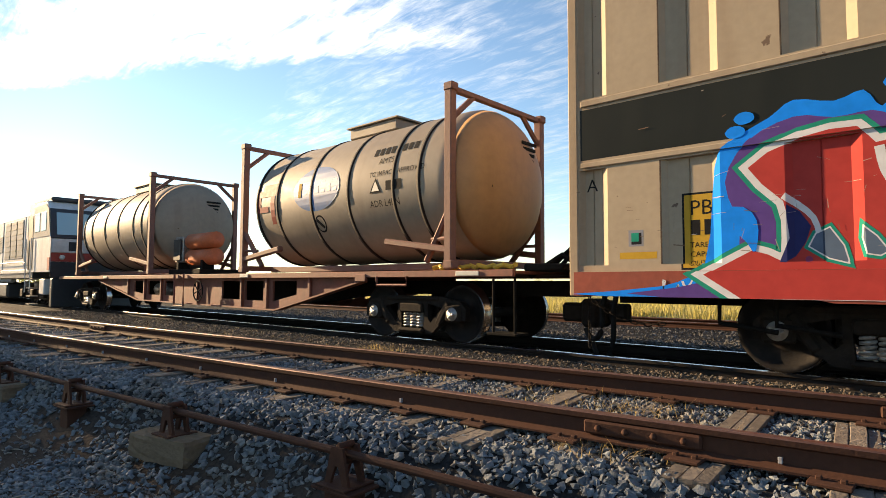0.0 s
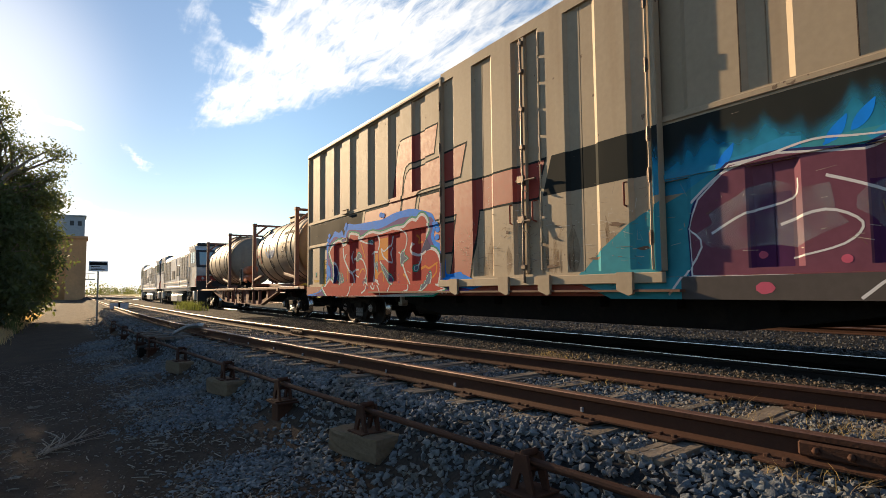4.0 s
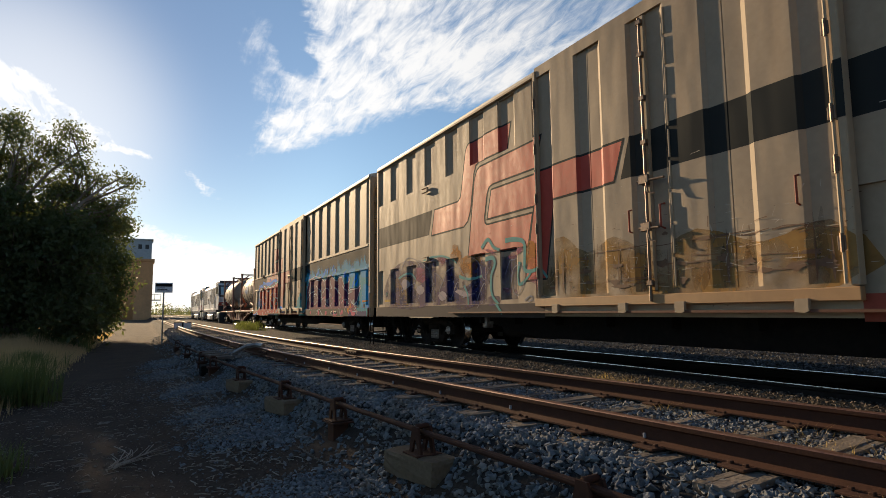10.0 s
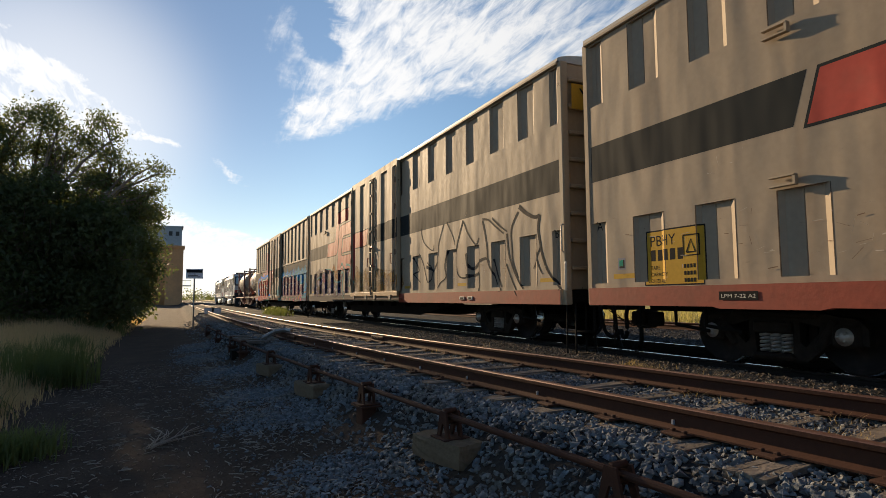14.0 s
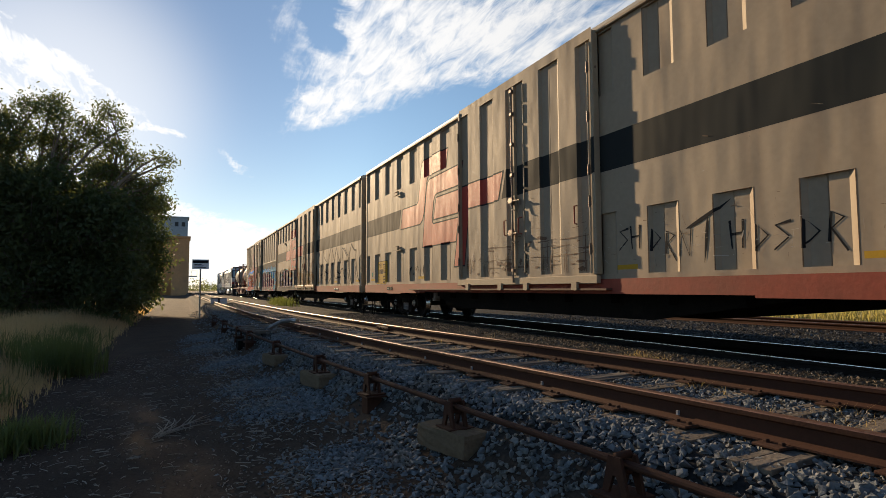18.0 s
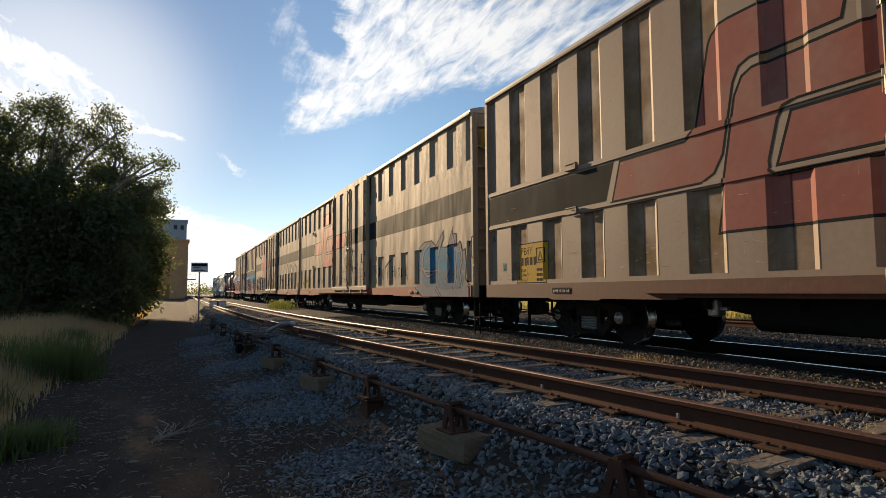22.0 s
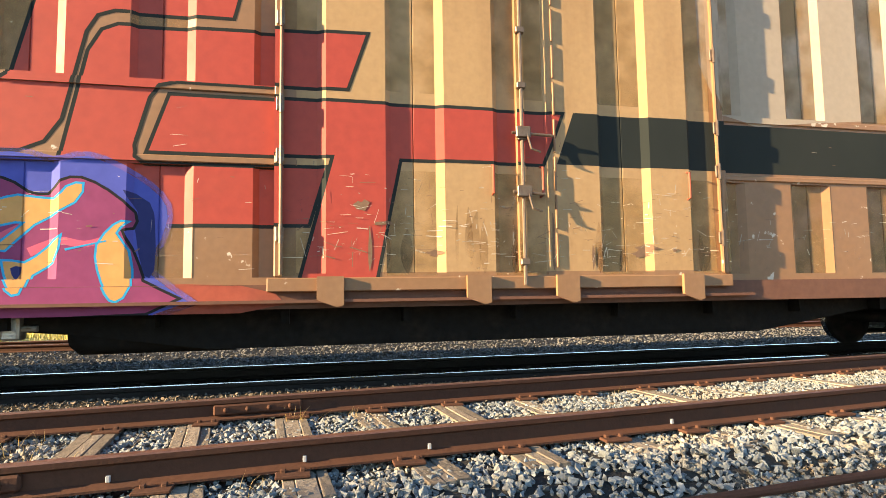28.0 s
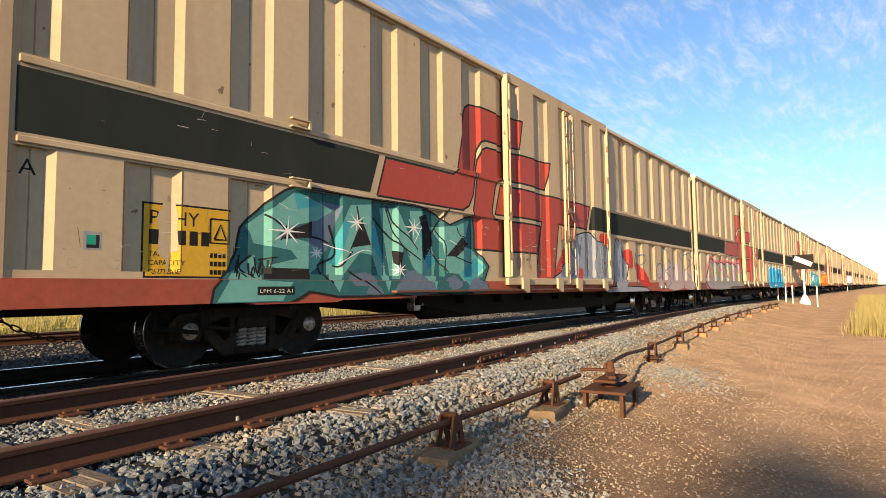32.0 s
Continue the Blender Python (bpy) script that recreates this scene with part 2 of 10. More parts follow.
RUST = (0.10, 0.035, 0.018)
M = dict(
    pale=paint("pale_decal", (0.55, 0.53, 0.46), 0.5, grain=(12, 0.08), bump=None),
    cream=paint("cream_paint", (0.37, 0.295, 0.20), 0.66, spec=0.25, grain=(14, 0.07), stain=(0.9, 0.35, (0.30, 0.23, 0.15)), streak=(2.2, 0.55, (0.22, 0.14, 0.08)), bump=(3, 0.06), chips=(7, 0.70, (0.10, 0.06, 0.04))),
    drab=paint("drab_cream_paint", (0.262, 0.200, 0.150), 0.64, spec=0.28, grain=(14, 0.08), stain=(0.7, 0.45, (0.24, 0.165, 0.11)), streak=(2.2, 0.6, (0.17, 0.10, 0.06)), bump=(3, 0.06), chips=(11, 0.72, (0.10, 0.06, 0.04))),
    tan=paint("browned_cream_paint", (0.200, 0.108, 0.053), 0.5, spec=0.35, grain=(14, 0.09), stain=(0.9, 0.4, (0.22, 0.14, 0.08)), streak=(2.2, 0.6, (0.17, 0.10, 0.055)), bump=(3, 0.06), chips=(7, 0.68, (0.50, 0.44, 0.35))),
    cream_sheet=paint("buckled_cream_sheet", (0.335, 0.272, 0.196), 0.66, spec=0.14, grain=(14, 0.07), stain=(0.9, 0.3, (0.30, 0.23, 0.15)), streak=(2.2, 0.4, (0.22, 0.14, 0.08)), bump=(3, 0.06), waves=(1.4, 0.20)),
    band_sheet=paint("charcoal_paint_on_buckled_sheet", (0.026, 0.030, 0.030), 0.7, spec=0.05, grain=(1.3, 0.12), stain=(0.6, 0.15, (0.045, 0.042, 0.038)), bump=(3, 0.05), waves=(1.4, 0.20)),
    red_sheet=paint("red_paint_on_buckled_sheet", (0.42, 0.065, 0.045), 0.58, spec=0.14, grain=(10, 0.10), stain=(2, 0.3, (0.34, 0.13, 0.09)), bump=(3, 0.05), waves=(1.4, 0.20)),
    dark_band=paint("charcoal_paint", (0.022, 0.026, 0.025), 0.75, spec=0.04, grain=(1.3, 0.12), stain=(0.6, 0.15, (0.045, 0.042, 0.038)), bump=(3, 0.04), waves=(1.5, 0.06)),
    red=paint("red_paint", (0.30, 0.046, 0.032), 0.58, spec=0.25, grain=(10, 0.10), stain=(2, 0.25, (0.26, 0.05, 0.03)), bump=(3, 0.05)),
    faded_red=paint("faded_red_paint", (0.27, 0.095, 0.075), 0.7, spec=0.15, grain=(10, 0.10), stain=(1.2, 0.5, (0.27, 0.19, 0.15)), bump=(3, 0.05)),
    sill_red=paint("oxide_red_paint", (0.27, 0.062, 0.038), 0.65, spec=0.2, grain=(12, 0.15), stain=(1.5, 0.5, (0.16, 0.06, 0.04)), bump=(20, 0.1)),
    sill_brown=paint("brown_sill_paint", (0.115, 0.055, 0.037), 0.65, spec=0.2, grain=(12, 0.15), stain=(1.5, 0.4, (0.09, 0.05, 0.035)), bump=(20, 0.1)),
    under=paint("black_underframe", (0.010, 0.009, 0.008), 0.85, grain=(12, 0.3), stain=(3, 0.4, (0.028, 0.02, 0.014)), spec=0.08, bump=(30, 0.3)),
    bogie=paint("grimy_cast_steel", (0.019, 0.015, 0.012), 0.8, grain=(14, 0.3), stain=(4, 0.4, (0.045, 0.032, 0.022)), spec=0.10, bump=(40, 0.35)),
    wheel=paint("dark_wheel_steel", (0.016, 0.014, 0.013), 0.7, 0.2, spec=0.15, grain=(14, 0.2), stain=(5, 0.4, (0.07, 0.05, 0.04)), bump=(30, 0.15)),
    tread=paint("polished_tread", (0.42, 0.42, 0.43), 0.22, 1.0, grain=(20, 0.1), bump=None),
    cap=paint("axle_cap_metal", (0.42, 0.40, 0.37), 0.45, 0.6, grain=(40, 0.2), stain=(20, 0.5, (0.07, 0.05, 0.03)), bump=(40, 0.2)),
    roof=paint("roof_paint", (0.42, 0.38, 0.31), 0.5, grain=(8, 0.1), stain=(1, 0.4, (0.25, 0.2, 0.15)), bump=(3, 0.05)),
    lock=paint("brown_worn_steel", (0.15, 0.11, 0.08), 0.45, 0.55, grain=(40, 0.15), stain=(12, 0.5, (0.10, 0.05, 0.03)), bump=(50, 0.15)),
    steel=paint("worn_steel", (0.33, 0.31, 0.28), 0.45, 0.7, grain=(40, 0.15), stain=(12, 0.5, RUST), bump=(50, 0.15)),
    rail_rust=paint("rusty_rail", (0.064, 0.029, 0.018), 0.8, 0.0, spec=0.15, grain=(30, 0.15), stain=(3, 0.4, (0.040, 0.022, 0.016)), bump=(60, 0.15)),
    rail_top=paint("siding_rail_head", (0.15, 0.08, 0.06), 0.48, 0.6, grain=(25, 0.2), stain=(8, 0.4, (0.10, 0.05, 0.03)), bump=(80, 0.1)),
    rail_shine=paint("shiny_rail_head", (0.50, 0.50, 0.52), 0.24, 1.0, grain=(30, 0.06), bump=None),
    rail_mark=paint("chalky_rail_mark", (0.26, 0.27, 0.29), 0.8, spec=0.1, grain=(40, 0.25), stain=(20, 0.5, (0.10, 0.06, 0.04)), bump=None),
    rail_dark=paint("oily_rail_side", (0.022, 0.017, 0.014), 0.75, 0.1, spec=0.2, grain=(30, 0.2), bump=(60, 0.2)),
    timber=paint("weathered_sleeper_timber", (0.168, 0.143, 0.116), 0.95, spec=0.15, grain=(9, 0.3), stain=(5, 0.5, (0.09, 0.07, 0.05)), bump=(40, 0.5), spread=0.3),
    stone=paint("ballast_stone", (0.120, 0.133, 0.140), 0.75, spec=0.2, grain=(22, 0.3), stain=(2.2, 0.5, (0.22, 0.17, 0.11)), bump=(60, 0.5), spread=0.85),
    stone_brown=paint("brown_ballast_stone", (0.17, 0.135, 0.10), 0.85, spec=0.2, grain=(20, 0.3), stain=(2.5, 0.5, (0.13, 0.13, 0.13)), bump=(60, 0.4), spread=0.8),
    stone_far=paint("far_ballast_stone", (0.088, 0.090, 0.093), 0.85, spec=0.2, grain=(20, 0.3), stain=(2.5, 0.4, (0.14, 0.11, 0.08)), bump=(60, 0.4), spread=0.8),
    # darker ballast stone, with the shade under the train in its colour
    stone_dark=paint("shaded_ballast_stone", (0.050, 0.048, 0.046), 0.9, spec=0.1, grain=(18, 0.2), stain=(3, 0.5, (0.08, 0.065, 0.05)), bump=(60, 0.3), spread=0.6),
    gravel=paint("sandy_gravel", (0.25, 0.195, 0.135), 0.85, grain=(18, 0.2), stain=(3, 0.6, (0.16, 0.16, 0.155)), bump=(60, 0.3), spread=0.7),
    grit=paint("brown_grit", (0.16, 0.125, 0.095), 0.9, grain=(18, 0.2), bump=None, spread=0.8),
    concrete=paint("yellowed_concrete", (0.165, 0.122, 0.078), 0.95, spec=0.1, grain=(25, 0.15), stain=(6, 0.5, (0.20, 0.15, 0.10)), bump=(50, 0.4)),
    white=paint("white_enamel", (0.75, 0.76, 0.78), 0.4, grain=(20, 0.06), stain=(6, 0.3, (0.35, 0.33, 0.3)), bump=None),
    black=paint("black_enamel", (0.016, 0.016, 0.016), 0.75, spec=0.06, grain=(20, 0.2), bump=None),
    yellow=paint("yellow_placard", (0.47, 0.285, 0.03), 0.7, spec=0.1, grain=(20, 0.08), stain=(5, 0.3, (0.45, 0.28, 0.05)), bump=None),
)


# ---- mesh helpers ----
def mesh_of(name, verts, faces, mats=(), slots=None, smooth=False):
    me = bpy.data.meshes.new(name)
    me.from_pydata([tuple(map(float, v)) for v in verts], [], [tuple(map(int, f)) for f in faces])
    for m in mats:
        me.materials.append(m)
    if slots is not None:
        me.polygons.foreach_set("material_index", slots)
    if smooth:
        me.polygons.foreach_set("use_smooth", [True] * len(me.polygons))
    me.update()
    return me


def part(name, bm, material, parent, label="", at=None, smooth=False):
    """Links a bmesh (or a mesh) as one mesh object under a thing or a part."""
    if isinstance(bm, bmesh.types.BMesh):
        me = bpy.data.meshes.new(name)
        bm.to_mesh(me)
        bm.free()
        if smooth:
            me.polygons.foreach_set("use_smooth", [True] * len(me.polygons))
    else:
        me = bm
    if material is not None and not me.materials:
        for m in material if isinstance(material, (list, tuple)) else (material,):
            me.materials.append(m)
    ob = new(name, me)
    ob.parent = parent
    if at is not None:
        ob.matrix_basis = at
    if label:
        tagged(ob, label=label)
    return ob


def thing(name, at, label, category, group="", kind=""):
    ob = new(name)
    ob.matrix_basis = at
    return tagged(ob, label, category, group, kind)


def box(bm, x0, x1, y0, y1, z0, z1, bevel=0.0, m=None, slot=0):
    r = bmesh.ops.create_cube(bm, size=1, matrix=Matrix.Translation(((x0 + x1) / 2, (y0 + y1) / 2, (z0 + z1) / 2)) @ Matrix.Diagonal((x1 - x0, y1 - y0, z1 - z0, 1)))
    vs = r["verts"]
    if slot:
        for f in {f for v in vs for f in v.link_faces}:
            f.material_index = slot
    if bevel:
        es = list({e for v in vs for e in v.link_edges})
        vs = list({v for f in bmesh.ops.bevel(bm, geom=es, offset=bevel, segments=1, affect="EDGES")["faces"] for v in f.verts} | {v for v in vs if v.is_valid})
    if m is not None:
        bmesh.ops.transform(bm, matrix=m, verts=[v for v in vs if v.is_valid])
    return bm


def boxed(*a, **k):
    return box(bmesh.new(), *a, **k)


def tube(bm, points, r, seg=8, cap=True):
    """A round bar along a line of points."""
    pts = [Vector(p) for p in points]
    rings = []
    for i, p in enumerate(pts):
        d = (pts[min(i + 1, len(pts) - 1)] - pts[max(i - 1, 0)]).normalized()
        a = d.cross(Vector((0, 0, 1)) if abs(d.z) < 0.9 else Vector((1, 0, 0))).normalized()
        b = d.cross(a)
        rings.append([bm.verts.new(p + r * (math.cos(2 * math.pi * k / seg) * a + math.sin(2 * math.pi * k / seg) * b)) for k in range(seg)])
    for p, q in zip(rings, rings[1:]):
        for k in range(seg):
            bm.faces.new((p[k], p[(k + 1) % seg], q[(k + 1) % seg], q[k]))
    if cap:
        bm.faces.new(rings[0][::-1])
        bm.faces.new(rings[-1])
    return bm


def tubed(points, r, seg=8):
    return tube(bmesh.new(), points, r, seg)


def lathe(bm, profile, seg=24, axis="Y", m=None, slot_of=None):
    """A turned body: profile of (distance along the axis, radius)."""
    rings = []
    for a, r in profile:
        ring = []
        for k in range(seg):
            c, s = r * math.cos(2 * math.pi * k / seg), r * math.sin(2 * math.pi * k / seg)
            co = Vector((c, a, s)) if axis == "Y" else Vector((a, c, s)) if axis == "X" else Vector((c, s, a))
            ring.append(bm.verts.new(m @ co if m else co))
        rings.append(ring)
    for i, (p, q) in enumerate(zip(rings, rings[1:])):
        for k in range(seg):
            f = bm.faces.new((p[k], p[(k + 1) % seg], q[(k + 1) % seg], q[k]))
            f.smooth = True
            if slot_of:
                f.material_index = slot_of(i)
    for ring in (rings[0], rings[-1]):
        try:
            bm.faces.new(ring)
        except ValueError:
            pass
    bmesh.ops.recalc_face_normals(bm, faces=bm.faces)
    return bm


def prism(bm, outline, y0, y1):
    """An outline of (x, z) pushed through from y0 to y1."""
    a = [bm.verts.new((x, y0, z)) for x, z in outline]
    b = [bm.verts.new((x, y1, z)) for x, z in outline]
    bm.faces.new(a)
    bm.faces.new(b[::-1])
    n = len(a)
    for i in range(n):
        bm.faces.new((a[i], b[i], b[(i + 1) % n], a[(i + 1) % n]))
    bmesh.ops.recalc_face_normals(bm, faces=bm.faces)
    return bm


def sweep(path, profile, closed=True):
    """A section of (across, up) carried along a path of (x, y, z); across is to the path's left."""
    path = [Vector(p) for p in path]
    verts, faces = [], []
    n = len(profile)
    for i, p in enumerate(path):
        d = (path[min(i + 1, len(path) - 1)] - path[max(i - 1, 0)]).normalized()
        left = Vector((-d.y, d.x, 0)).normalized()
        for a, u in profile:
            verts.append(p + left * a + Vector((0, 0, u)))
    for i in range(len(path) - 1):
        for k in range(n if closed else n - 1):
            faces.append((i * n + k, i * n + (k + 1) % n, (i + 1) * n + (k + 1) % n, (i + 1) * n + k))
    if closed:
        faces.append(tuple(range(n)))
        faces.append(tuple((len(path) - 1) * n + k for k in range(n - 1, -1, -1)))
    return verts, faces


# ---- the line: plan ----
MAIN_Y, MAIN_Z = 7.40, 0.74          # centre and rail head of the running line
SIDE_Z = 0.84                        # rail head of the siding
FAR_Y, FAR_Z = 16.4, 0.62            # track beyond
GAUGE = 1.55                         # between the middles of the rail heads
SIDING = [(-300, 1.75), (-60, 1.75), (-33, 1.85), (-20, 2.0), (-14, 2.26), (-10, 2.53), (-5, 2.97), (0, 3.48), (5, 4.05), (10, 4.66), (15, 5.26), (20, 5.78), (30, 6.42), (40, 6.62)]


def siding_y(x):
    """Where the siding's near rail lies: a smooth curve that leaves the running line by a turnout."""
    xs = np.array([p[0] for p in SIDING], float)
    ys = np.array([p[1] for p in SIDING], float)
    w = np.linspace(-3, 3, 13)
    return float(np.mean(np.interp(x + w, xs, ys)))


XS = np.concatenate([np.arange(-300, -60, 20), np.arange(-60, -24, 4), np.arange(-24, 40.1, 1.0)])
SIDE_YS = np.array([siding_y(x) for x in XS])


def near_rail(x):
    return np.interp(x, XS, SIDE_YS)


# heaps of stone along the shoulder: along the line, off the near rail, half length
HEAPS = [(-19.0, -1.6, 2.2), (-15.6, -1.7, 1.5), (-12.2, -1.6, 1.2), (-9.2, -1.65, 1.1), (-7.4, -1.75, 1.0), (-4.9, -1.75, 0.9), (-3.4, -1.9, 0.9), (-1.2, -1.7, 1.1), (0.9, -1.7, 0.9), (3.6, -1.75, 0.8), (9.2, -1.9, 1.2)]


def ground_z(x, y):
    """Height of the formation: the path, the ballast shoulder, the tracks, the field beyond."""
    n = near_rail(x)
    path = 0.015 * np.sin(x * 0.7) * np.cos(y * 1.1) + np.where(y < -2.4, 0.10 * np.clip((-2.4 - y) / 2, 0, 1), 0)
    d = y - n
    prof = np.interp(d, [-3.2, -1.9, -1.3, -1.05, -0.85, -0.66, -0.50, 2.1, 2.6], [0, 0.07, 0.14, 0.23, 0.38, 0.58, 0.634, 0.642, 0.66])
    # the shoulder fills up where the earth lies higher
    full = np.interp(d, [-3.6, -2.6, -1.8, -1.35, -1.05, -0.85, -0.66, -0.50, 2.1, 2.6], [0.0, 0.14, 0.27, 0.345, 0.40, 0.46, 0.58, 0.634, 0.642, 0.66])
    k = np.clip((x - 1.2) / 2.4, 0, 1)
    prof = prof * (1 - k) + full * k
    z = path * np.clip((-1.2 - d) / 1.0, 0, 1) + prof
    for hx, hd, hr in HEAPS:
        z = z + 0.075 * np.exp(-((x - hx) / hr) ** 2 - ((d - hd) / 0.42) ** 2)
    flat = np.interp(y, [6.2, 6.48, 6.7, 8.1, 8.35, 9.4, 11.5, 12.6, 14.4, 18.3, 19.2, 26], [0.66, 0.65, 0.56, 0.56, 0.62, 0.61, 0.52, 0.40, 0.44, 0.44, 0.52, 0.58])
    return np.where(y > n + 2.6, np.minimum(flat, 0.66), np.minimum(z, 0.66))


# ---- ground ----
def ground_material():
    m = bpy.data.materials.new("ground_soil")
    m.use_nodes = True
    nt = m.node_tree
    N, link = nt.nodes.new, nt.links.new
    b = nt.nodes["Principled BSDF"]
    b.inputs["Roughness"].default_value, b.inputs["Specular IOR Level"].default_value = 0.95, 0.08
    tc = N("ShaderNodeTexCoord")
    cols = N("ShaderNodeVertexColor"); cols.layer_name = "cover"
    n1 = N("ShaderNodeTexNoise"); n1.inputs["Scale"].default_value = 1.3; n1.inputs["Detail"].default_value = 8
    n2 = N("ShaderNodeTexNoise"); n2.inputs["Scale"].default_value = 35; n2.inputs["Detail"].default_value = 5
    for n in (n1, n2):
        link(tc.outputs["Object"], n.inputs["Vector"])
    add = N("ShaderNodeMath"); add.operation = "ADD"
    link(n1.outputs["Fac"], add.inputs[0]); link(n2.outputs["Fac"], add.inputs[1])
    mr = N("ShaderNodeMapRange"); mr.inputs["From Min"].default_value, mr.inputs["From Max"].default_value = 0.7, 1.3
    mr.inputs["To Min"].default_value, mr.inputs["To Max"].default_value = 0.62, 1.35
    link(add.outputs[0], mr.inputs["Value"])
    hsv = N("ShaderNodeHueSaturation")
    link(cols.outputs["Color"], hsv.inputs["Color"]); link(mr.outputs[0], hsv.inputs["Value"])
    link(hsv.outputs[0], b.inputs["Base Color"])
    bp = N("ShaderNodeBump"); bp.inputs["Strength"].default_value = 0.6; bp.inputs["Distance"].default_value = 0.03
    link(n2.outputs["Fac"], bp.inputs["Height"]); link(bp.outputs[0], b.inputs["Normal"])
    return m


def build_ground():
    def grow(start, step, stop, f=1.35):
        out, s = [], step
        while start < stop:
            start += s
            s *= f
            out.append(start)
        return out
    gx = np.concatenate([[-v for v in grow(60, 5, 2500)][::-1], np.arange(-60, -16, 1.0), np.arange(-16, 20, 0.25), np.arange(20, 60, 1.0), grow(60, 5, 2500)])
    gy = np.concatenate([[-v for v in grow(12, 1.5, 2500)][::-1], np.arange(-12, -3, 0.5), np.arange(-3, 7.6, 0.12), np.arange(7.6, 30, 0.5), grow(30, 2, 2500)])
    X, Y = np.meshgrid(gx, gy, indexing="ij")
    Z = ground_z(X, Y)
    near = np.exp(-((X / 25) ** 2)) * np.exp(-((Y / 10) ** 2))
    Z = Z + near * 0.006 * (np.sin(X * 5.1 + Y * 2.3) * np.sin(Y * 6.3 - X * 1.7))
    nx, ny = len(gx), len(gy)
    idx = np.arange(nx * ny).reshape(nx, ny)
    f = np.stack([idx[:-1, :-1], idx[1:, :-1], idx[1:, 1:], idx[:-1, 1:]], -1).reshape(-1, 4)
    me = mesh_of("ground", np.stack([X, Y, Z], -1).reshape(-1, 3), f, [ground_material()], smooth=True)
    d = (Y - near_rail(X)).ravel()
    x, y = X.ravel(), Y.ravel()
    col = np.zeros((nx * ny, 4), np.float32); col[:, 3] = 1
    # earth colours carry the light: dark for tree shade left, pale for sun right
    dirt_shaded, dirt_sunlit = np.array((0.066, 0.046, 0.032)), np.array((0.40, 0.265, 0.16))
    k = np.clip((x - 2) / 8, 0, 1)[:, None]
    base = dirt_shaded * (1 - k) + dirt_sunlit * k
    # earth below the grass is darkened for shade beyond the trees as well
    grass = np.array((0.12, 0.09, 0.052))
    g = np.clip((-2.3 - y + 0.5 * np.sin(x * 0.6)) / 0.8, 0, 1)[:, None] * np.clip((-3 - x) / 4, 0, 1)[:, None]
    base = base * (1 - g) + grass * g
    gr = np.clip((-0.5 - y) / 3, 0, 1)[:, None] * np.clip((x - 35) / 12, 0, 1)[:, None]
    base = base * (1 - gr) + np.array((0.30, 0.24, 0.09)) * gr
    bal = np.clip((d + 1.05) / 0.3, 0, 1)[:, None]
    # near black below the left ballast, so the gaps between stones look shaded
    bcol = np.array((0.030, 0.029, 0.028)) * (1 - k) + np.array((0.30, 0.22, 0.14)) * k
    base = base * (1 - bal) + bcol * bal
    # near black under the train: its shade put into the ground colour
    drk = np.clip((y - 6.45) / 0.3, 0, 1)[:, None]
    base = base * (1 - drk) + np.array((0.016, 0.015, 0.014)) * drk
    fld = np.clip((y - 18.6) / 0.8, 0, 1)[:, None]
    base = base * (1 - fld) + np.array((0.30, 0.27, 0.09)) * fld
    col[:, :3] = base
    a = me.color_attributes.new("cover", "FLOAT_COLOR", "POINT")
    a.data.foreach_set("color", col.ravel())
    tagged(new("ground", me), "bare brown earth, tree and train shade in its colour, and paddock", "ground", kind="structure")


build_ground()


# ---- ballast ----
def stone_shapes(n=16, corners=11):
    shapes = []
    rng = np.random.default_rng(5)
    for _ in range(n):
        # crushed rock: the hull of a few points, all flat broken faces
        bm = bmesh.new()
        for q in range(corners):
            p = rng.normal(size=3)
            p *= rng.uniform(0.75, 1.1) / np.linalg.norm(p)
            bm.verts.new(p)
        res = bmesh.ops.convex_hull(bm, input=bm.verts)
        bmesh.ops.delete(bm, geom=[g for g in res["geom_interior"] if isinstance(g, bmesh.types.BMVert)], context="VERTS")
        bm.verts.index_update()
        v = np.array([p.co[:] for p in bm.verts])
        f = np.array([[q.index for q in p.verts] for p in bm.faces])
        bm.free()
        shapes.append((v, f))
    return shapes


LARGE, CHIPS = stone_shapes(16, 9), stone_shapes(12, 7)


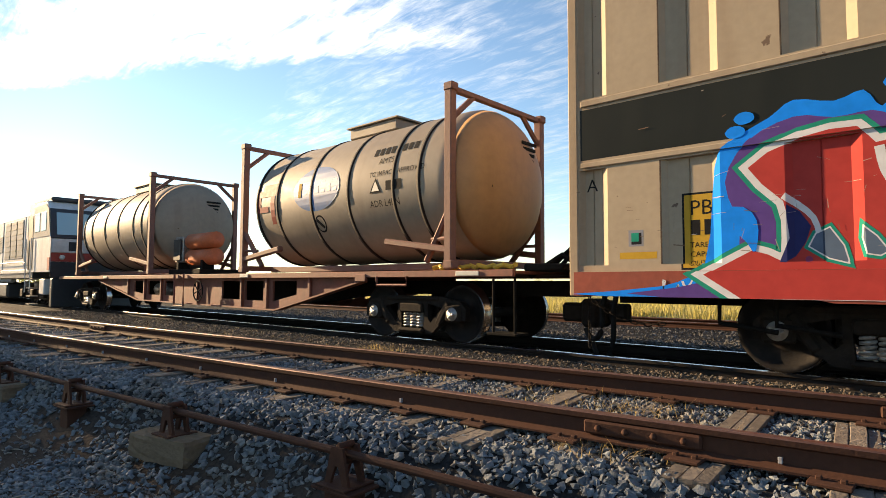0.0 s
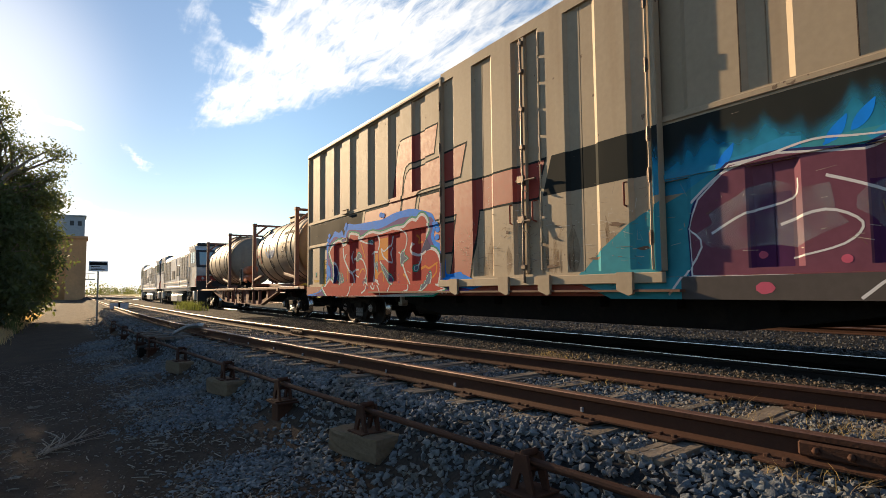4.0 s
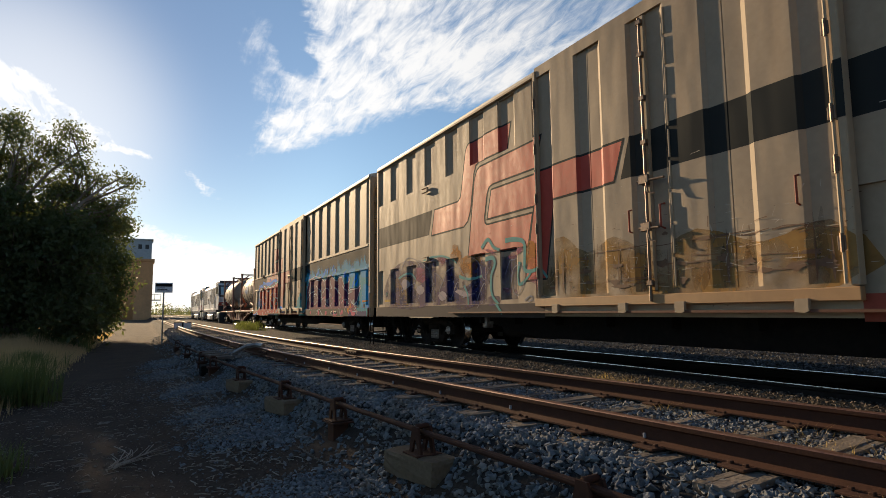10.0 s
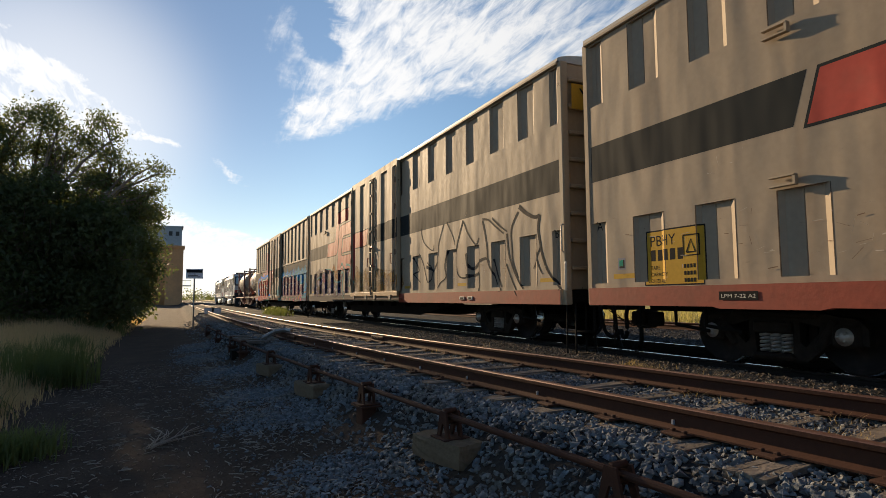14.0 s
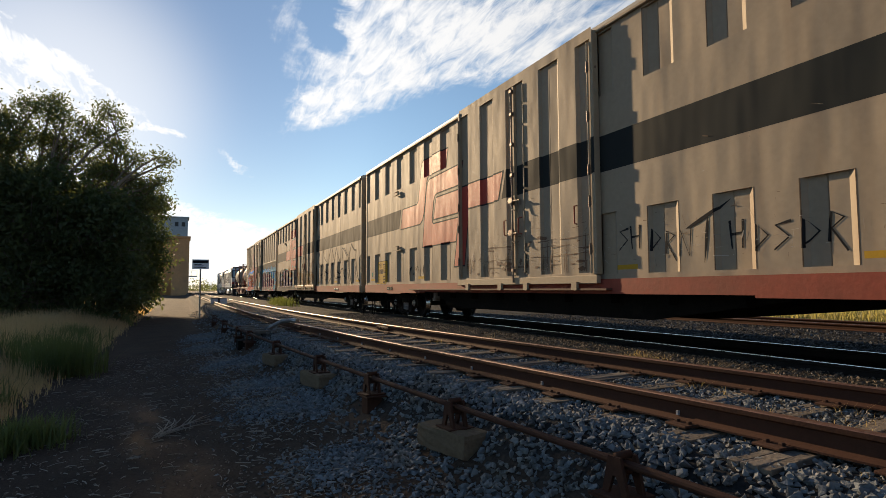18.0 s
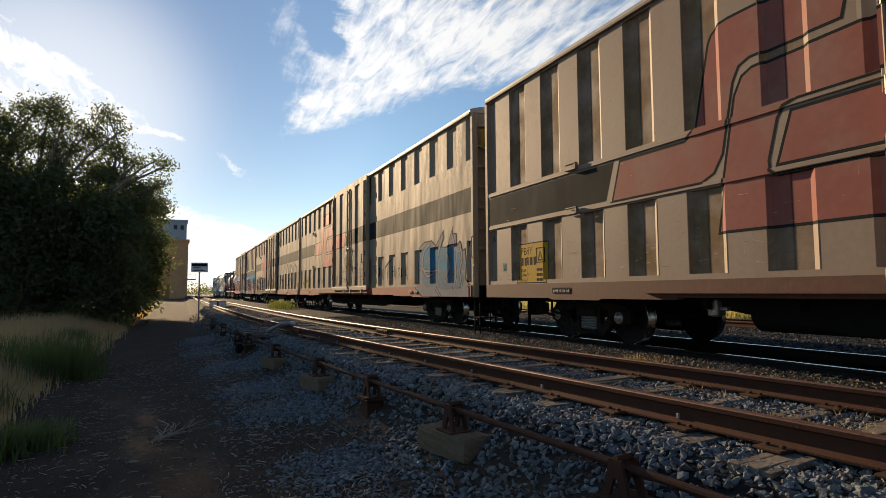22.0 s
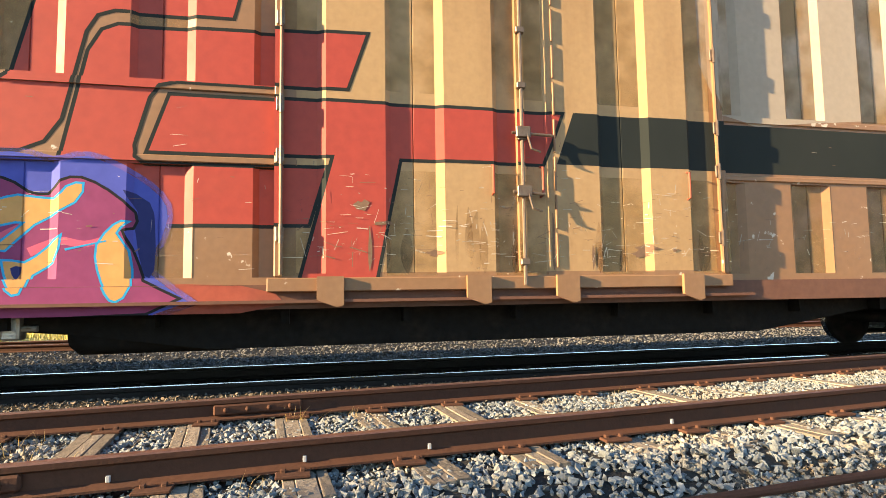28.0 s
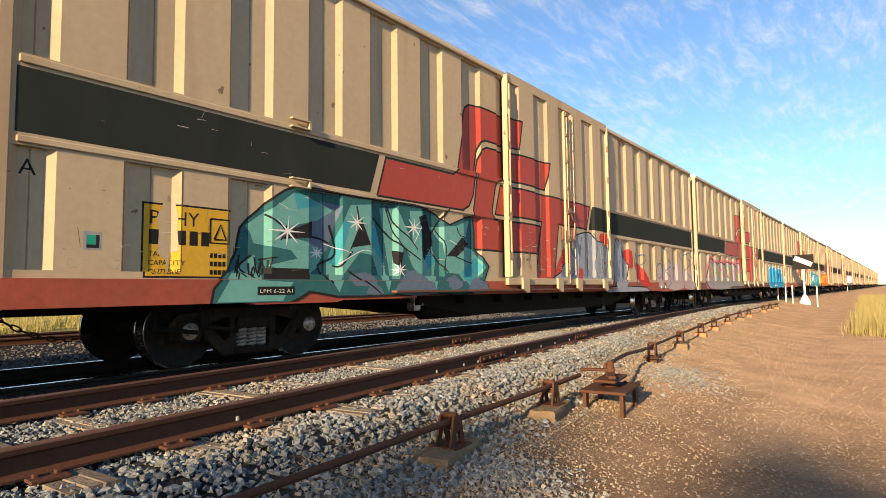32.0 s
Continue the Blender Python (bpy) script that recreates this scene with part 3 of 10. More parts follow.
def scatter_stones(name, xs, ys, sizes, material, label, rng, lift=0.25, shapes=CHIPS, flat=1.0):
    """Loose stones lying on the formation, joined into one mesh."""
    zs = ground_z(xs, ys) + sizes * lift
    V, F, base = [], [], 0
    which = rng.integers(0, len(shapes), len(xs))
    for k, (v, f) in enumerate(shapes):
        sel = np.where(which == k)[0]
        if not len(sel):
            continue
        m = len(sel)
        a, b, c = rng.uniform(0, 6.28, m), rng.normal(0, 0.5, m), rng.normal(0, 0.5, m)
        ca, sa, cb, sb, cc, sc = np.cos(a), np.sin(a), np.cos(b), np.sin(b), np.cos(c), np.sin(c)
        R = np.empty((m, 3, 3))
        R[:, 0] = np.stack([ca * cb, ca * sb * sc - sa * cc, ca * sb * cc + sa * sc], -1)
        R[:, 1] = np.stack([sa * cb, sa * sb * sc + ca * cc, sa * sb * cc - ca * sc], -1)
        R[:, 2] = np.stack([-sb, cb * sc, cb * cc], -1)
        sc3 = sizes[sel, None] * np.stack([rng.uniform(0.8, 1.3, m), rng.uniform(0.65, 1.05, m), flat * rng.uniform(0.5, 0.9, m)], -1)
        P = np.einsum("mij,mvj->mvi", R, v[None] * sc3[:, None]) + np.stack([xs[sel], ys[sel], zs[sel]], -1)[:, None]
        V.append(P.reshape(-1, 3))
        F.append((f[None] + (np.arange(m) * len(v))[:, None, None] + base).reshape(-1, 3))
        base += m * len(v)
    V, F = np.concatenate(V), np.concatenate(F)
    me = bpy.data.meshes.new(name)
    me.vertices.add(len(V)); me.vertices.foreach_set("co", V.astype(np.float32).ravel())
    me.loops.add(F.size); me.loops.foreach_set("vertex_index", F.astype(np.int32).ravel())
    me.polygons.add(len(F)); me.polygons.foreach_set("loop_start", np.arange(0, F.size, 3, dtype=np.int32))
    me.update(calc_edges=True)
    me.polygons.foreach_set("use_smooth", np.zeros(len(F), dtype=bool))
    me.materials.append(material)
    return tagged(new(name, me), label, "ballast", kind="stuff")


def build_ballast():
    rng = np.random.default_rng(11)
    # along the siding: packed tightly near, thinner far
    n = 108000
    x = np.concatenate([rng.uniform(-13, 12, int(n * 0.78)), rng.uniform(-40, -13, int(n * 0.13)), rng.uniform(12, 34, int(n * 0.09))])
    d = rng.uniform(-1.5, 2.3, len(x))
    keep = rng.random(len(x)) < np.clip((d + 1.75 - 0.5 * np.clip((x - 3) / 5, 0, 1)) / 0.6, np.where(x > 5, 0.06, 0.25), 1)
    keep &= (rng.random(len(x)) < 0.62) | (x < 3.2) | (d > -0.75)
    heaped = sum(np.exp(-((x - hx) / (hr * 0.75)) ** 2) for hx, hd, hr in HEAPS)
    keep &= (d > -0.85) | (rng.random(len(x)) < np.clip(heaped, 0.12, 1)) | (x > 2)
    x, d = x[keep], d[keep]
    s = rng.uniform(0.017, 0.038, len(x)) * np.where(d < -0.3, 1.1, 0.8) * np.where(np.abs(x) > 13, 1.4, 1)
    scatter_stones("ballast", x, near_rail(x) + d, s, M["stone"], "crushed blue-grey ballast stones round the siding", rng, shapes=LARGE)
    # heaps of flaky stone tipped along the foot of the shoulder, with trodden earth between them
    n = 18500
    k = rng.integers(0, len(HEAPS), n)
    hx, hd, hr = (np.array([h[i] for h in HEAPS])[k] for i in (0, 1, 2))
    x, d = hx + rng.normal(0, 0.40, n) * hr, hd + rng.normal(0, 0.27, n)
    scatter_stones("ballast_heap", x, near_rail(x) + d, rng.uniform(0.014, 0.036, n), M["stone"], "heaps of flaky blue-grey stone at the foot of the shoulder", rng, 0.22, flat=0.5)
    n = 1500
    x = rng.uniform(-14, 10, n)
    d = -1.3 - np.abs(rng.normal(0, 0.75, n))
    scatter_stones("ballast_spill", x, near_rail(x) + d, rng.uniform(0.008, 0.028, n) * np.where(x > 3, 0.6, 1.0), M["stone"], "scattered stones at the edge of the path", rng, 0.2)
    # sandy gravel where the shoulder runs out on the sunny side
    n = 26000
    x = 2.6 + 22 * rng.random(n) ** 1.6
    d = -0.7 - np.abs(rng.normal(0, 0.75, n))
    scatter_stones("gravel", x, near_rail(x) + d, rng.uniform(0.006, 0.02, n), M["gravel"], "sandy gravel at the foot of the ballast", rng, 0.3)
    n = 15000
    x, y = 3 + 22 * rng.random(n) ** 1.7, rng.uniform(-1.5, 3.6, n)
    y = np.minimum(y, near_rail(x) - 1.5)
    scatter_stones("dirt_pebbles", x, y, rng.uniform(0.004, 0.016, n), M["gravel"], "small pebbles lying on the bare earth", rng, 0.3)
    # grit and chips trodden into the path
    n = 16000
    x = rng.uniform(-16, 9, n)
    y = np.minimum(rng.uniform(-2.6, 3.4, n), near_rail(x) - 1.3)
    scatter_stones("path_gravel", x, y, rng.uniform(0.005, 0.021, n), M["grit"], "brown grit and chips trodden into the path", rng, 0.3)
    # between siding and running line, and under the train
    n = 30000
    x = rng.uniform(-22, 22, n)
    y = rng.uniform(4.9, 6.62, n)
    keep = y > near_rail(x) + 1.75
    x, y = x[keep], y[keep]
    scatter_stones("ballast_six_foot", x, y, rng.uniform(0.012, 0.03, len(x)), M["stone_brown"], "small brown ballast stones between the two tracks", rng)
    # stones below the train use the darkened copy in place of its shade
    n = 14000
    x, y = rng.uniform(-24, 24, n), rng.uniform(6.75, 8.05, n)
    scatter_stones("ballast_main", x, y, rng.uniform(0.022, 0.045, n), M["stone_dark"], "ballast stones under the running line, darkened for the train's shade", rng)
    n = 34000
    x, y = rng.uniform(-22, 24, n), 8.3 + 7.2 * rng.random(n) ** 1.7
    scatter_stones("ballast_far", x, y, rng.uniform(0.022, 0.05, n), M["stone_far"], "grey ballast stones beyond the running line", rng)


build_ballast()

# ---- tracks ----
RAIL_SIDE = [(-0.066, -0.16), (-0.066, -0.148), (-0.012, -0.128), (-0.009, -0.05), (-0.035, -0.036), (-0.036, -0.008), (-0.03, -0.001)]
RAIL_SECTION = RAIL_SIDE + [(-a, u) for a, u in RAIL_SIDE[::-1]]


def rail(parent, path, side, top):
    verts, faces = sweep(path, RAIL_SECTION)
    n = len(RAIL_SECTION)
    slots = [1 if k in (len(RAIL_SIDE) - 1, len(RAIL_SIDE) - 2, len(RAIL_SIDE)) else 0 for _ in range(len(path) - 1) for k in range(n)] + [0, 0]
    me = mesh_of("rail", verts, faces, [side, top], slots)
    return part("rail", me, None, parent)


def slab_mesh(name, length, width, height, material, seed):
    """A worn sleeper: a beam split along its grain, with uneven ends and top."""
    rng = random.Random(seed)
    bm = bmesh.new()
    cuts = [-width / 2, -width * rng.uniform(0.10, 0.24), width * rng.uniform(0.10, 0.24), width / 2]
    for a, b in zip(cuts, cuts[1:]):
        top, e0, e1 = rng.uniform(-0.010, 0.0), rng.uniform(0, 0.05), rng.uniform(0, 0.05)
        rings = []
        for i in range(7):
            y = -length / 2 + e0 + (length - e0 - e1) * i / 6
            j, h = rng.uniform(-0.004, 0.004), top + rng.uniform(-0.008, 0.002)
            rings.append([bm.verts.new(q) for q in ((a + 0.0015, y, -height), (a + 0.0015 + j, y, h - 0.006), (a + 0.006 + j, y, h), (b - 0.006 + j, y, h), (b - 0.0015 + j, y, h - 0.006), (b - 0.0015, y, -height))])
        for p, q in zip(rings, rings[1:]):
            for k in range(6):
                bm.faces.new((p[k], p[(k + 1) % 6], q[(k + 1) % 6], q[k]))
        bm.faces.new(rings[0]); bm.faces.new(rings[-1][::-1])
    bmesh.ops.recalc_face_normals(bm, faces=bm.faces)
    me = bpy.data.meshes.new(name)
    bm.to_mesh(me)
    bm.free()
    me.materials.append(material)
    return me


def build_tracks():
    rng = random.Random(4)
    side = thing("siding_track", pose(0, 0, 0), "rusty siding track on weathered timber sleepers, leaving the running line", "railway track", kind="structure")
    rail(side, [(x, near_rail(x), SIDE_Z - (0.1 * max(0, x) / 40)) for x in XS if x <= 38], M["rail_rust"], M["rail_top"])
    rail(side, [(x, near_rail(x) + GAUGE, SIDE_Z - (0.1 * max(0, x) / 40)) for x in XS if x <= 34], M["rail_rust"], M["rail_top"])
    logs = [slab_mesh("sleeper", 2.5, 0.24, 0.13, M["timber"], i) for i in range(6)]
    x = -44.0
    while x < 16:
        y = near_rail(x) + GAUGE / 2
        skew = math.atan((near_rail(x + 0.5) - near_rail(x - 0.5)))
        part("sleeper", logs[rng.randrange(6)], None, side, at=pose(x, y + rng.uniform(-0.09, 0.09), SIDE_Z - 0.162 - 0.035 * rng.random() ** 2 - 0.1 * max(0, x) / 40, 0, 0, math.degrees(skew) + rng.uniform(-2, 2)))
        x += 0.66 + rng.uniform(-0.05, 0.05)
    # base plates and spikes at each rail seat
    pl = bmesh.new()
    box(pl, -0.09, 0.09, -0.17, 0.17, -0.012, 0.006, 0.004)
    for sx in (-0.05, 0.05):
        for sy in (-0.095, 0.095):
            box(pl, sx - 0.014, sx + 0.014, sy - 0.016, sy + 0.016, 0.0, 0.024, 0.005)
    plate = bpy.data.meshes.new("base_plate"); pl.to_mesh(plate); pl.free(); plate.materials.append(M["rail_rust"])
    seats = [o for o in side.children if o.name.startswith("sleeper") and -14 < o.location.x < 12]
    for o in seats:
        for off in (0, GAUGE):
            part("base_plate", plate, None, side, at=pose(o.location.x, near_rail(o.location.x) + off, SIDE_Z - 0.158 - 0.1 * max(0, o.location.x) / 40))
    # joint bars with bolts, and pale painted anchors
    fp = bmesh.new()
    box(fp, -0.33, 0.33, -0.045, 0.045, -0.125, -0.045, 0.012)
    for i in range(4):
        lathe(fp, [(-0.062, 0.0), (-0.06, 0.018), (-0.045, 0.02)], 6, "Y", Matrix.Translation((-0.24 + 0.16 * i, 0, -0.085)))
    fish = bpy.data.meshes.new("joint_bar"); fp.to_mesh(fish); fp.free(); fish.materials.append(M["rail_rust"])
    for px, off in ((-1.37, 0), (-0.10, GAUGE), (-13.2, 0), (-12.1, GAUGE), (6.6, 0), (8.4, GAUGE), (10.2, 0)):
        part("joint_bar", fish, None, side, at=pose(px, near_rail(px) + off, SIDE_Z - 0.1 * max(0, px) / 40, 0, 0, math.degrees(math.atan(near_rail(px + 0.5) - near_rail(px - 0.5)))))
    an = bmesh.new()
    box(an, -0.010, 0.010, -0.030, -0.0095, -0.128, -0.095, 0.003)
    anchor = bpy.data.meshes.new("rail_anchor"); an.to_mesh(anchor); an.free(); anchor.materials.append(M["rail_mark"])
    for px in (-11.4, -10.3, -9.1, -8.0, -6.9, -5.8, -4.6, -3.13, -0.68, 0.26, 0.97, 2.70, 5.30):
        part("rail_anchor", anchor, None, side, at=pose(px, near_rail(px), SIDE_Z - 0.1 * max(0, px) / 40))
    for px in (5.9, 6.25, 7.0, 7.35, 7.8, 8.3, 8.9, 9.6):
        part("rail_anchor", anchor, None, side, at=pose(px, near_rail(px), SIDE_Z + 0.008 - 0.1 * max(0, px) / 40))

    main = thing("main_track", pose(0, 0, 0), "running line with polished rail heads on dark ballast", "railway track", kind="structure")
    line = list(np.concatenate([np.arange(-400, -40, 40), np.arange(-40, 41, 5), np.arange(80, 401, 40)]))
    for off in (-GAUGE / 2, GAUGE / 2):
        rail(main, [(x, MAIN_Y + off, MAIN_Z) for x in line], M["rail_dark"], M["rail_shine"])
    # near-black sleepers: the shade under the train is put into their colour
    dark = [slab_mesh("sleeper", 2.5, 0.25, 0.13, M["under"], i + 20) for i in range(3)]
    x = -60.0
    while x < 40:
        part("sleeper", dark[rng.randrange(3)], None, main, at=pose(x, MAIN_Y, MAIN_Z - 0.175, 0, 0, rng.uniform(-1, 1)))
        x += 0.72
    for i in range(32):
        px = -13.9 + 0.98 * i
        part("rail_anchor", anchor, None, main, at=pose(px, MAIN_Y - GAUGE / 2, MAIN_Z - 0.02))
    far = thing("far_track", pose(0, 0, 0), "second track beyond the train on its own ballast", "railway track", kind="structure")
    for off in (-GAUGE / 2, GAUGE / 2):
        rail(far, [(x, FAR_Y + off, FAR_Z) for x in line], M["rail_rust"], M["rail_top"])
    x = -40.0
    while x < 40:
        part("sleeper", dark[rng.randrange(3)], None, far, at=pose(x, FAR_Y, FAR_Z - 0.175))
        x += 0.75


build_tracks()


# ---- wagons: running gear ----
WR = 0.42  # wheel radius


def wheelset_mesh():
    bm = bmesh.new()
    lathe(bm, [(-1.10, 0.0), (-1.10, 0.05), (-1.08, 0.06), (-1.07, 0.095), (-0.86, 0.095), (-0.86, 0.075), (0.86, 0.075), (0.86, 0.095), (1.07, 0.095), (1.08, 0.06), (1.10, 0.0)], 16, "Y", None, lambda i: 2 if i < 4 or i > 5 else 0)
    for s in (-1, 1):
        prof = [(0.70, 0.09), (0.73, 0.14), (0.755, 0.20), (0.75, 0.33), (0.72, 0.36), (0.70, WR + 0.028), (0.728, WR + 0.028), (0.742, WR + 0.003), (0.835, WR - 0.004), (0.84, WR - 0.01), (0.84, 0.365), (0.80, 0.34), (0.785, 0.20), (0.82, 0.14), (0.83, 0.09)]
        lathe(bm, [(s * a, r) for a, r in prof], 36, "Y", None, lambda i: 1 if 5 <= i <= 8 else 0)
        for k in range(3):
            a = k * 2.094
            lathe(bm, [(s * 1.08, 0.0), (s * 1.08, 0.016), (s * 1.115, 0.016), (s * 1.116, 0.0)], 6, "Y", Matrix.Translation((0.05 * math.cos(a), 0, 0.05 * math.sin(a))), lambda i: 2)
    me = bpy.data.meshes.new("wheelset")
    bm.to_mesh(me)
    bm.free()
    for m in (M["wheel"], M["tread"], M["cap"]):
        me.materials.append(m)
    return me


WHEELSET = wheelset_mesh()
WHEELBASE = 1.66


def side_frame_mesh():
    """A cast three-piece bogie side frame, with two windows and a spring opening."""
    bm = bmesh.new()
    h = WHEELBASE / 2
    outer = [(-h - 0.22, 0.33), (-h - 0.22, 0.50), (-h - 0.12, 0.60), (-0.55, 0.66), (0.55, 0.66), (h + 0.12, 0.60), (h + 0.22, 0.50), (h + 0.22, 0.33), (h - 0.15, 0.36), (0.40, 0.12), (-0.40, 0.12), (-h + 0.15, 0.36)]
    holes = ([(-0.60, 0.50), (-0.32, 0.56), (-0.32, 0.33), (-0.38, 0.28)], [(0.60, 0.50), (0.38, 0.28), (0.32, 0.33), (0.32, 0.56)], [(-0.23, 0.19), (-0.25, 0.52), (0.25, 0.52), (0.23, 0.19)])
    y0, y1 = -0.05, 0.05
    edges = []
    for loop in (outer, *holes):
        vs = [bm.verts.new((x, y0, z)) for x, z in loop]
        edges += [bm.edges.new((vs[i], vs[(i + 1) % len(vs)])) for i in range(len(vs))]
    faces = [g for g in bmesh.ops.triangle_fill(bm, edges=edges, use_beauty=True)["geom"] if isinstance(g, bmesh.types.BMFace)]
    ext = bmesh.ops.extrude_face_region(bm, geom=faces)["geom"]
    bmesh.ops.translate(bm, vec=(0, y1 - y0, 0), verts=[v for v in ext if isinstance(v, bmesh.types.BMVert)])
    mid = (y0 + y1) / 2
    for s in (-1, 1):
        box(bm, s * h - 0.15, s * h + 0.15, mid - 0.09, mid + 0.09, 0.30, 0.55, 0.03)
    box(bm, -0.26, 0.26, mid - 0.12, mid + 0.12, 0.12, 0.19, 0.03)
    box(bm, -0.24, 0.24, mid - 0.10, mid + 0.10, 0.42, 0.56, 0.02)
    box(bm, -0.55, 0.55, mid - 0.08, mid + 0.08, 0.60, 0.67, 0.02)
    for e in (-0.62, 0.62):
        box(bm, e - 0.05, e + 0.05, mid - 0.08, mid + 0.08, 0.22, 0.62, 0.02, Matrix.Translation((e, 0, 0.42)) @ Matrix.Rotation(math.copysign(0.55, e), 4, "Y") @ Matrix.Translation((-e, 0, -0.42)))
    bmesh.ops.recalc_face_normals(bm, faces=bm.faces)
    me = bpy.data.meshes.new("side_frame")
    bm.to_mesh(me)
    bm.free()
    me.materials.append(M["bogie"])
    return me


SIDE_FRAME = side_frame_mesh()


def spring_mesh():
    bm = bmesh.new()
    pts = [(0.055 * math.cos(a), 0.055 * math.sin(a), 0.19 + 0.22 * a / 31.4) for a in np.linspace(0, 31.4, 60)]
    tube(bm, pts, 0.017, 6)
    me = bpy.data.meshes.new("spring")
    bm.to_mesh(me)
    bm.free()
    me.materials.append(M["cap"])
    return me


SPRING = spring_mesh()
BLOCK = boxed(-0.05, 0.05, -0.06, 0.06, -0.16, 0.16, 0.015)
beam_bm = boxed(-0.22, 0.22, -0.86, 0.86, 0.40, 0.62, 0.02)
BOLSTER = bpy.data.meshes.new("bolster"); beam_bm.to_mesh(BOLSTER); beam_bm.free(); BOLSTER.materials.append(M["bogie"])
me_block = bpy.data.meshes.new("brake_shoe"); BLOCK.to_mesh(me_block); BLOCK.free(); me_block.materials.append(M["bogie"])


def bogie(parent, x):
    b = part("bogie", BOLSTER, None, parent, "cast steel three-piece bogie caked in brake dust", at=pose(x, 0, MAIN_Z))
    for s in (-1, 1):
        part("side_frame", SIDE_FRAME, None, b, at=pose(0, s * 0.97, 0))
        part("wheelset", WHEELSET, None, b, at=pose(s * WHEELBASE / 2, 0, WR))
        for q in (-0.14, 0.0, 0.14):
            part("spring", SPRING, None, b, at=pose(q, s * 0.97, 0.0))
        part("brake_shoe", me_block, None, b, at=pose(s * (WHEELBASE / 2 - WR - 0.06), -0.79, WR))
    return b


# ---- vans: the shell as flat cells, which the paint follows ----
VL, VW = 20.62, 1.48                  # length, half width
DOOR = (7.84, 12.70)
PROUD = 0.10                          # the doors stand off the side
Z0, Z1 = 1.73, 5.74


def profile(pockets, x0, x1, depth=0.05, left=0.055, right=0.085):
    pts = [(x0, 0.0)]
    for a, b in pockets:
        la, rb = (0.0 if a <= x0 + 1e-6 else left), (0.0 if b >= x1 - 1e-6 else right)
        if la == 0:
            pts = [(x0, depth)]
        else:
            pts += [(a, 0.0), (a + la, depth)]
        if la and rb:
            m = (a + la + b - rb) / 2
            pts += [(m - 0.008, depth), (m, depth + 0.012), (m + 0.008, depth)]
        pts += [(b - rb, depth), (b, 0.0)] if rb else [(b, depth)]
    if pts[-1][0] < x1:
        pts.append((x1, 0.0))
    return pts


LEFT = [(0.03, 0.37)] + [(0.95 + 1.11 * k, 1.52 + 1.11 * k) for k in range(6)] + [(7.60, DOOR[0])]
RIGHT = [(DOOR[1], 13.08)] + [(13.72 + 1.114 * k, 14.28 + 1.114 * k) for k in range(6)] + [(20.35, VL - 0.03)]
LEAF = [[(DOOR[0], 8.28), (8.86, 9.46)], [(9.98, 10.64), (11.17, 11.79), (12.27, DOOR[1])]]


def van_cells(kind):
    depth = 0.05 if kind == "ribbed" else 0.045
    rows = {"ribbed": [(1.80, 2.86), (3.66, 5.60)], "sheeted": [(1.80, 2.74), (4.60, 5.60)]}[kind]
    cells, spans = [], []
    for x0, x1, pockets in ((0, DOOR[0], LEFT), (DOOR[1], VL, RIGHT)):
        zs = [(Z0, rows[0][0], False), (*rows[0], True), (rows[0][1], rows[1][0], False), (*rows[1], True), (rows[1][1], Z1, False)]
        for za, zb, cut in zs:
            spans.append((x0, x1, za, zb, profile(pockets, x0, x1, depth) if cut else [(x0, 0.0), (x1, 0.0)]))
    for za, zb, cut in ((Z0, 1.83, False), (1.83, 5.56, True), (5.56, Z1, False)):
        pts = profile(LEAF[0] + LEAF[1], *DOOR, depth=0.045) if cut else [(DOOR[0], 0.0), (DOOR[1], 0.0)]
        spans.append((*DOOR, za, zb, [(x, y - PROUD) for x, y in pts]))
    for x0, x1, za, zb, pts in spans:
        for (xa, ya), (xb, yb) in zip(pts, pts[1:]):
            if xb > xa + 1e-6:
                cells.append((xa, xb, za, zb, ya, yb))
    return cells, spans


def shell_mesh(kind):
    """The near side of the van: every cell, and the ledges between the rows."""
    cells, spans = van_cells(kind)
    verts, faces = [], []

    def quad(*ps):
        verts.extend(ps)
        n = len(verts)
        faces.append((n - 4, n - 3, n - 2, n - 1))

    for xa, xb, za, zb, ya, yb in cells:
        quad((xa, -VW + ya, za), (xb, -VW + yb, za), (xb, -VW + yb, zb), (xa, -VW + ya, zb))
    for sec in ((0, DOOR[0]), DOOR, (DOOR[1], VL)):
        mine = sorted([s for s in spans if abs(s[0] - sec[0]) < 1e-6], key=lambda s: s[2])
        for lo, hi in zip(mine, mine[1:]):
            bx = sorted({p[0] for p in lo[4]} | {p[0] for p in hi[4]})
            fy = lambda pts, x: float(np.interp(x, [p[0] for p in pts], [p[1] for p in pts]))
            for a, b in zip(bx, bx[1:]):
                m = (a + b) / 2
                if abs(fy(lo[4], m) - fy(hi[4], m)) > 1e-4 or abs(fy(lo[4], a + 1e-5) - fy(hi[4], a + 1e-5)) > 1e-4:
                    quad((a, -VW + fy(lo[4], a), lo[3]), (b, -VW + fy(lo[4], b), lo[3]), (b, -VW + fy(hi[4], b), lo[3]), (a, -VW + fy(hi[4], a), lo[3]))
    return mesh_of("side_wall", verts, faces, [M["cream" if kind == "ribbed" else "cream_sheet"]])


def clip_poly(poly, axis, limit, keep_above):
    out = []
    n = len(poly)
    for i in range(n):
        p, q = poly[i], poly[(i + 1) % n]
        ip, iq = (p[axis] >= limit) == keep_above, (q[axis] >= limit) == keep_above
        if ip:
            out.append(p)
        if ip != iq:
            t = (limit - p[axis]) / (q[axis] - p[axis])
            out.append((p[0] + t * (q[0] - p[0]), p[1] + t * (q[1] - p[1])))
    return out


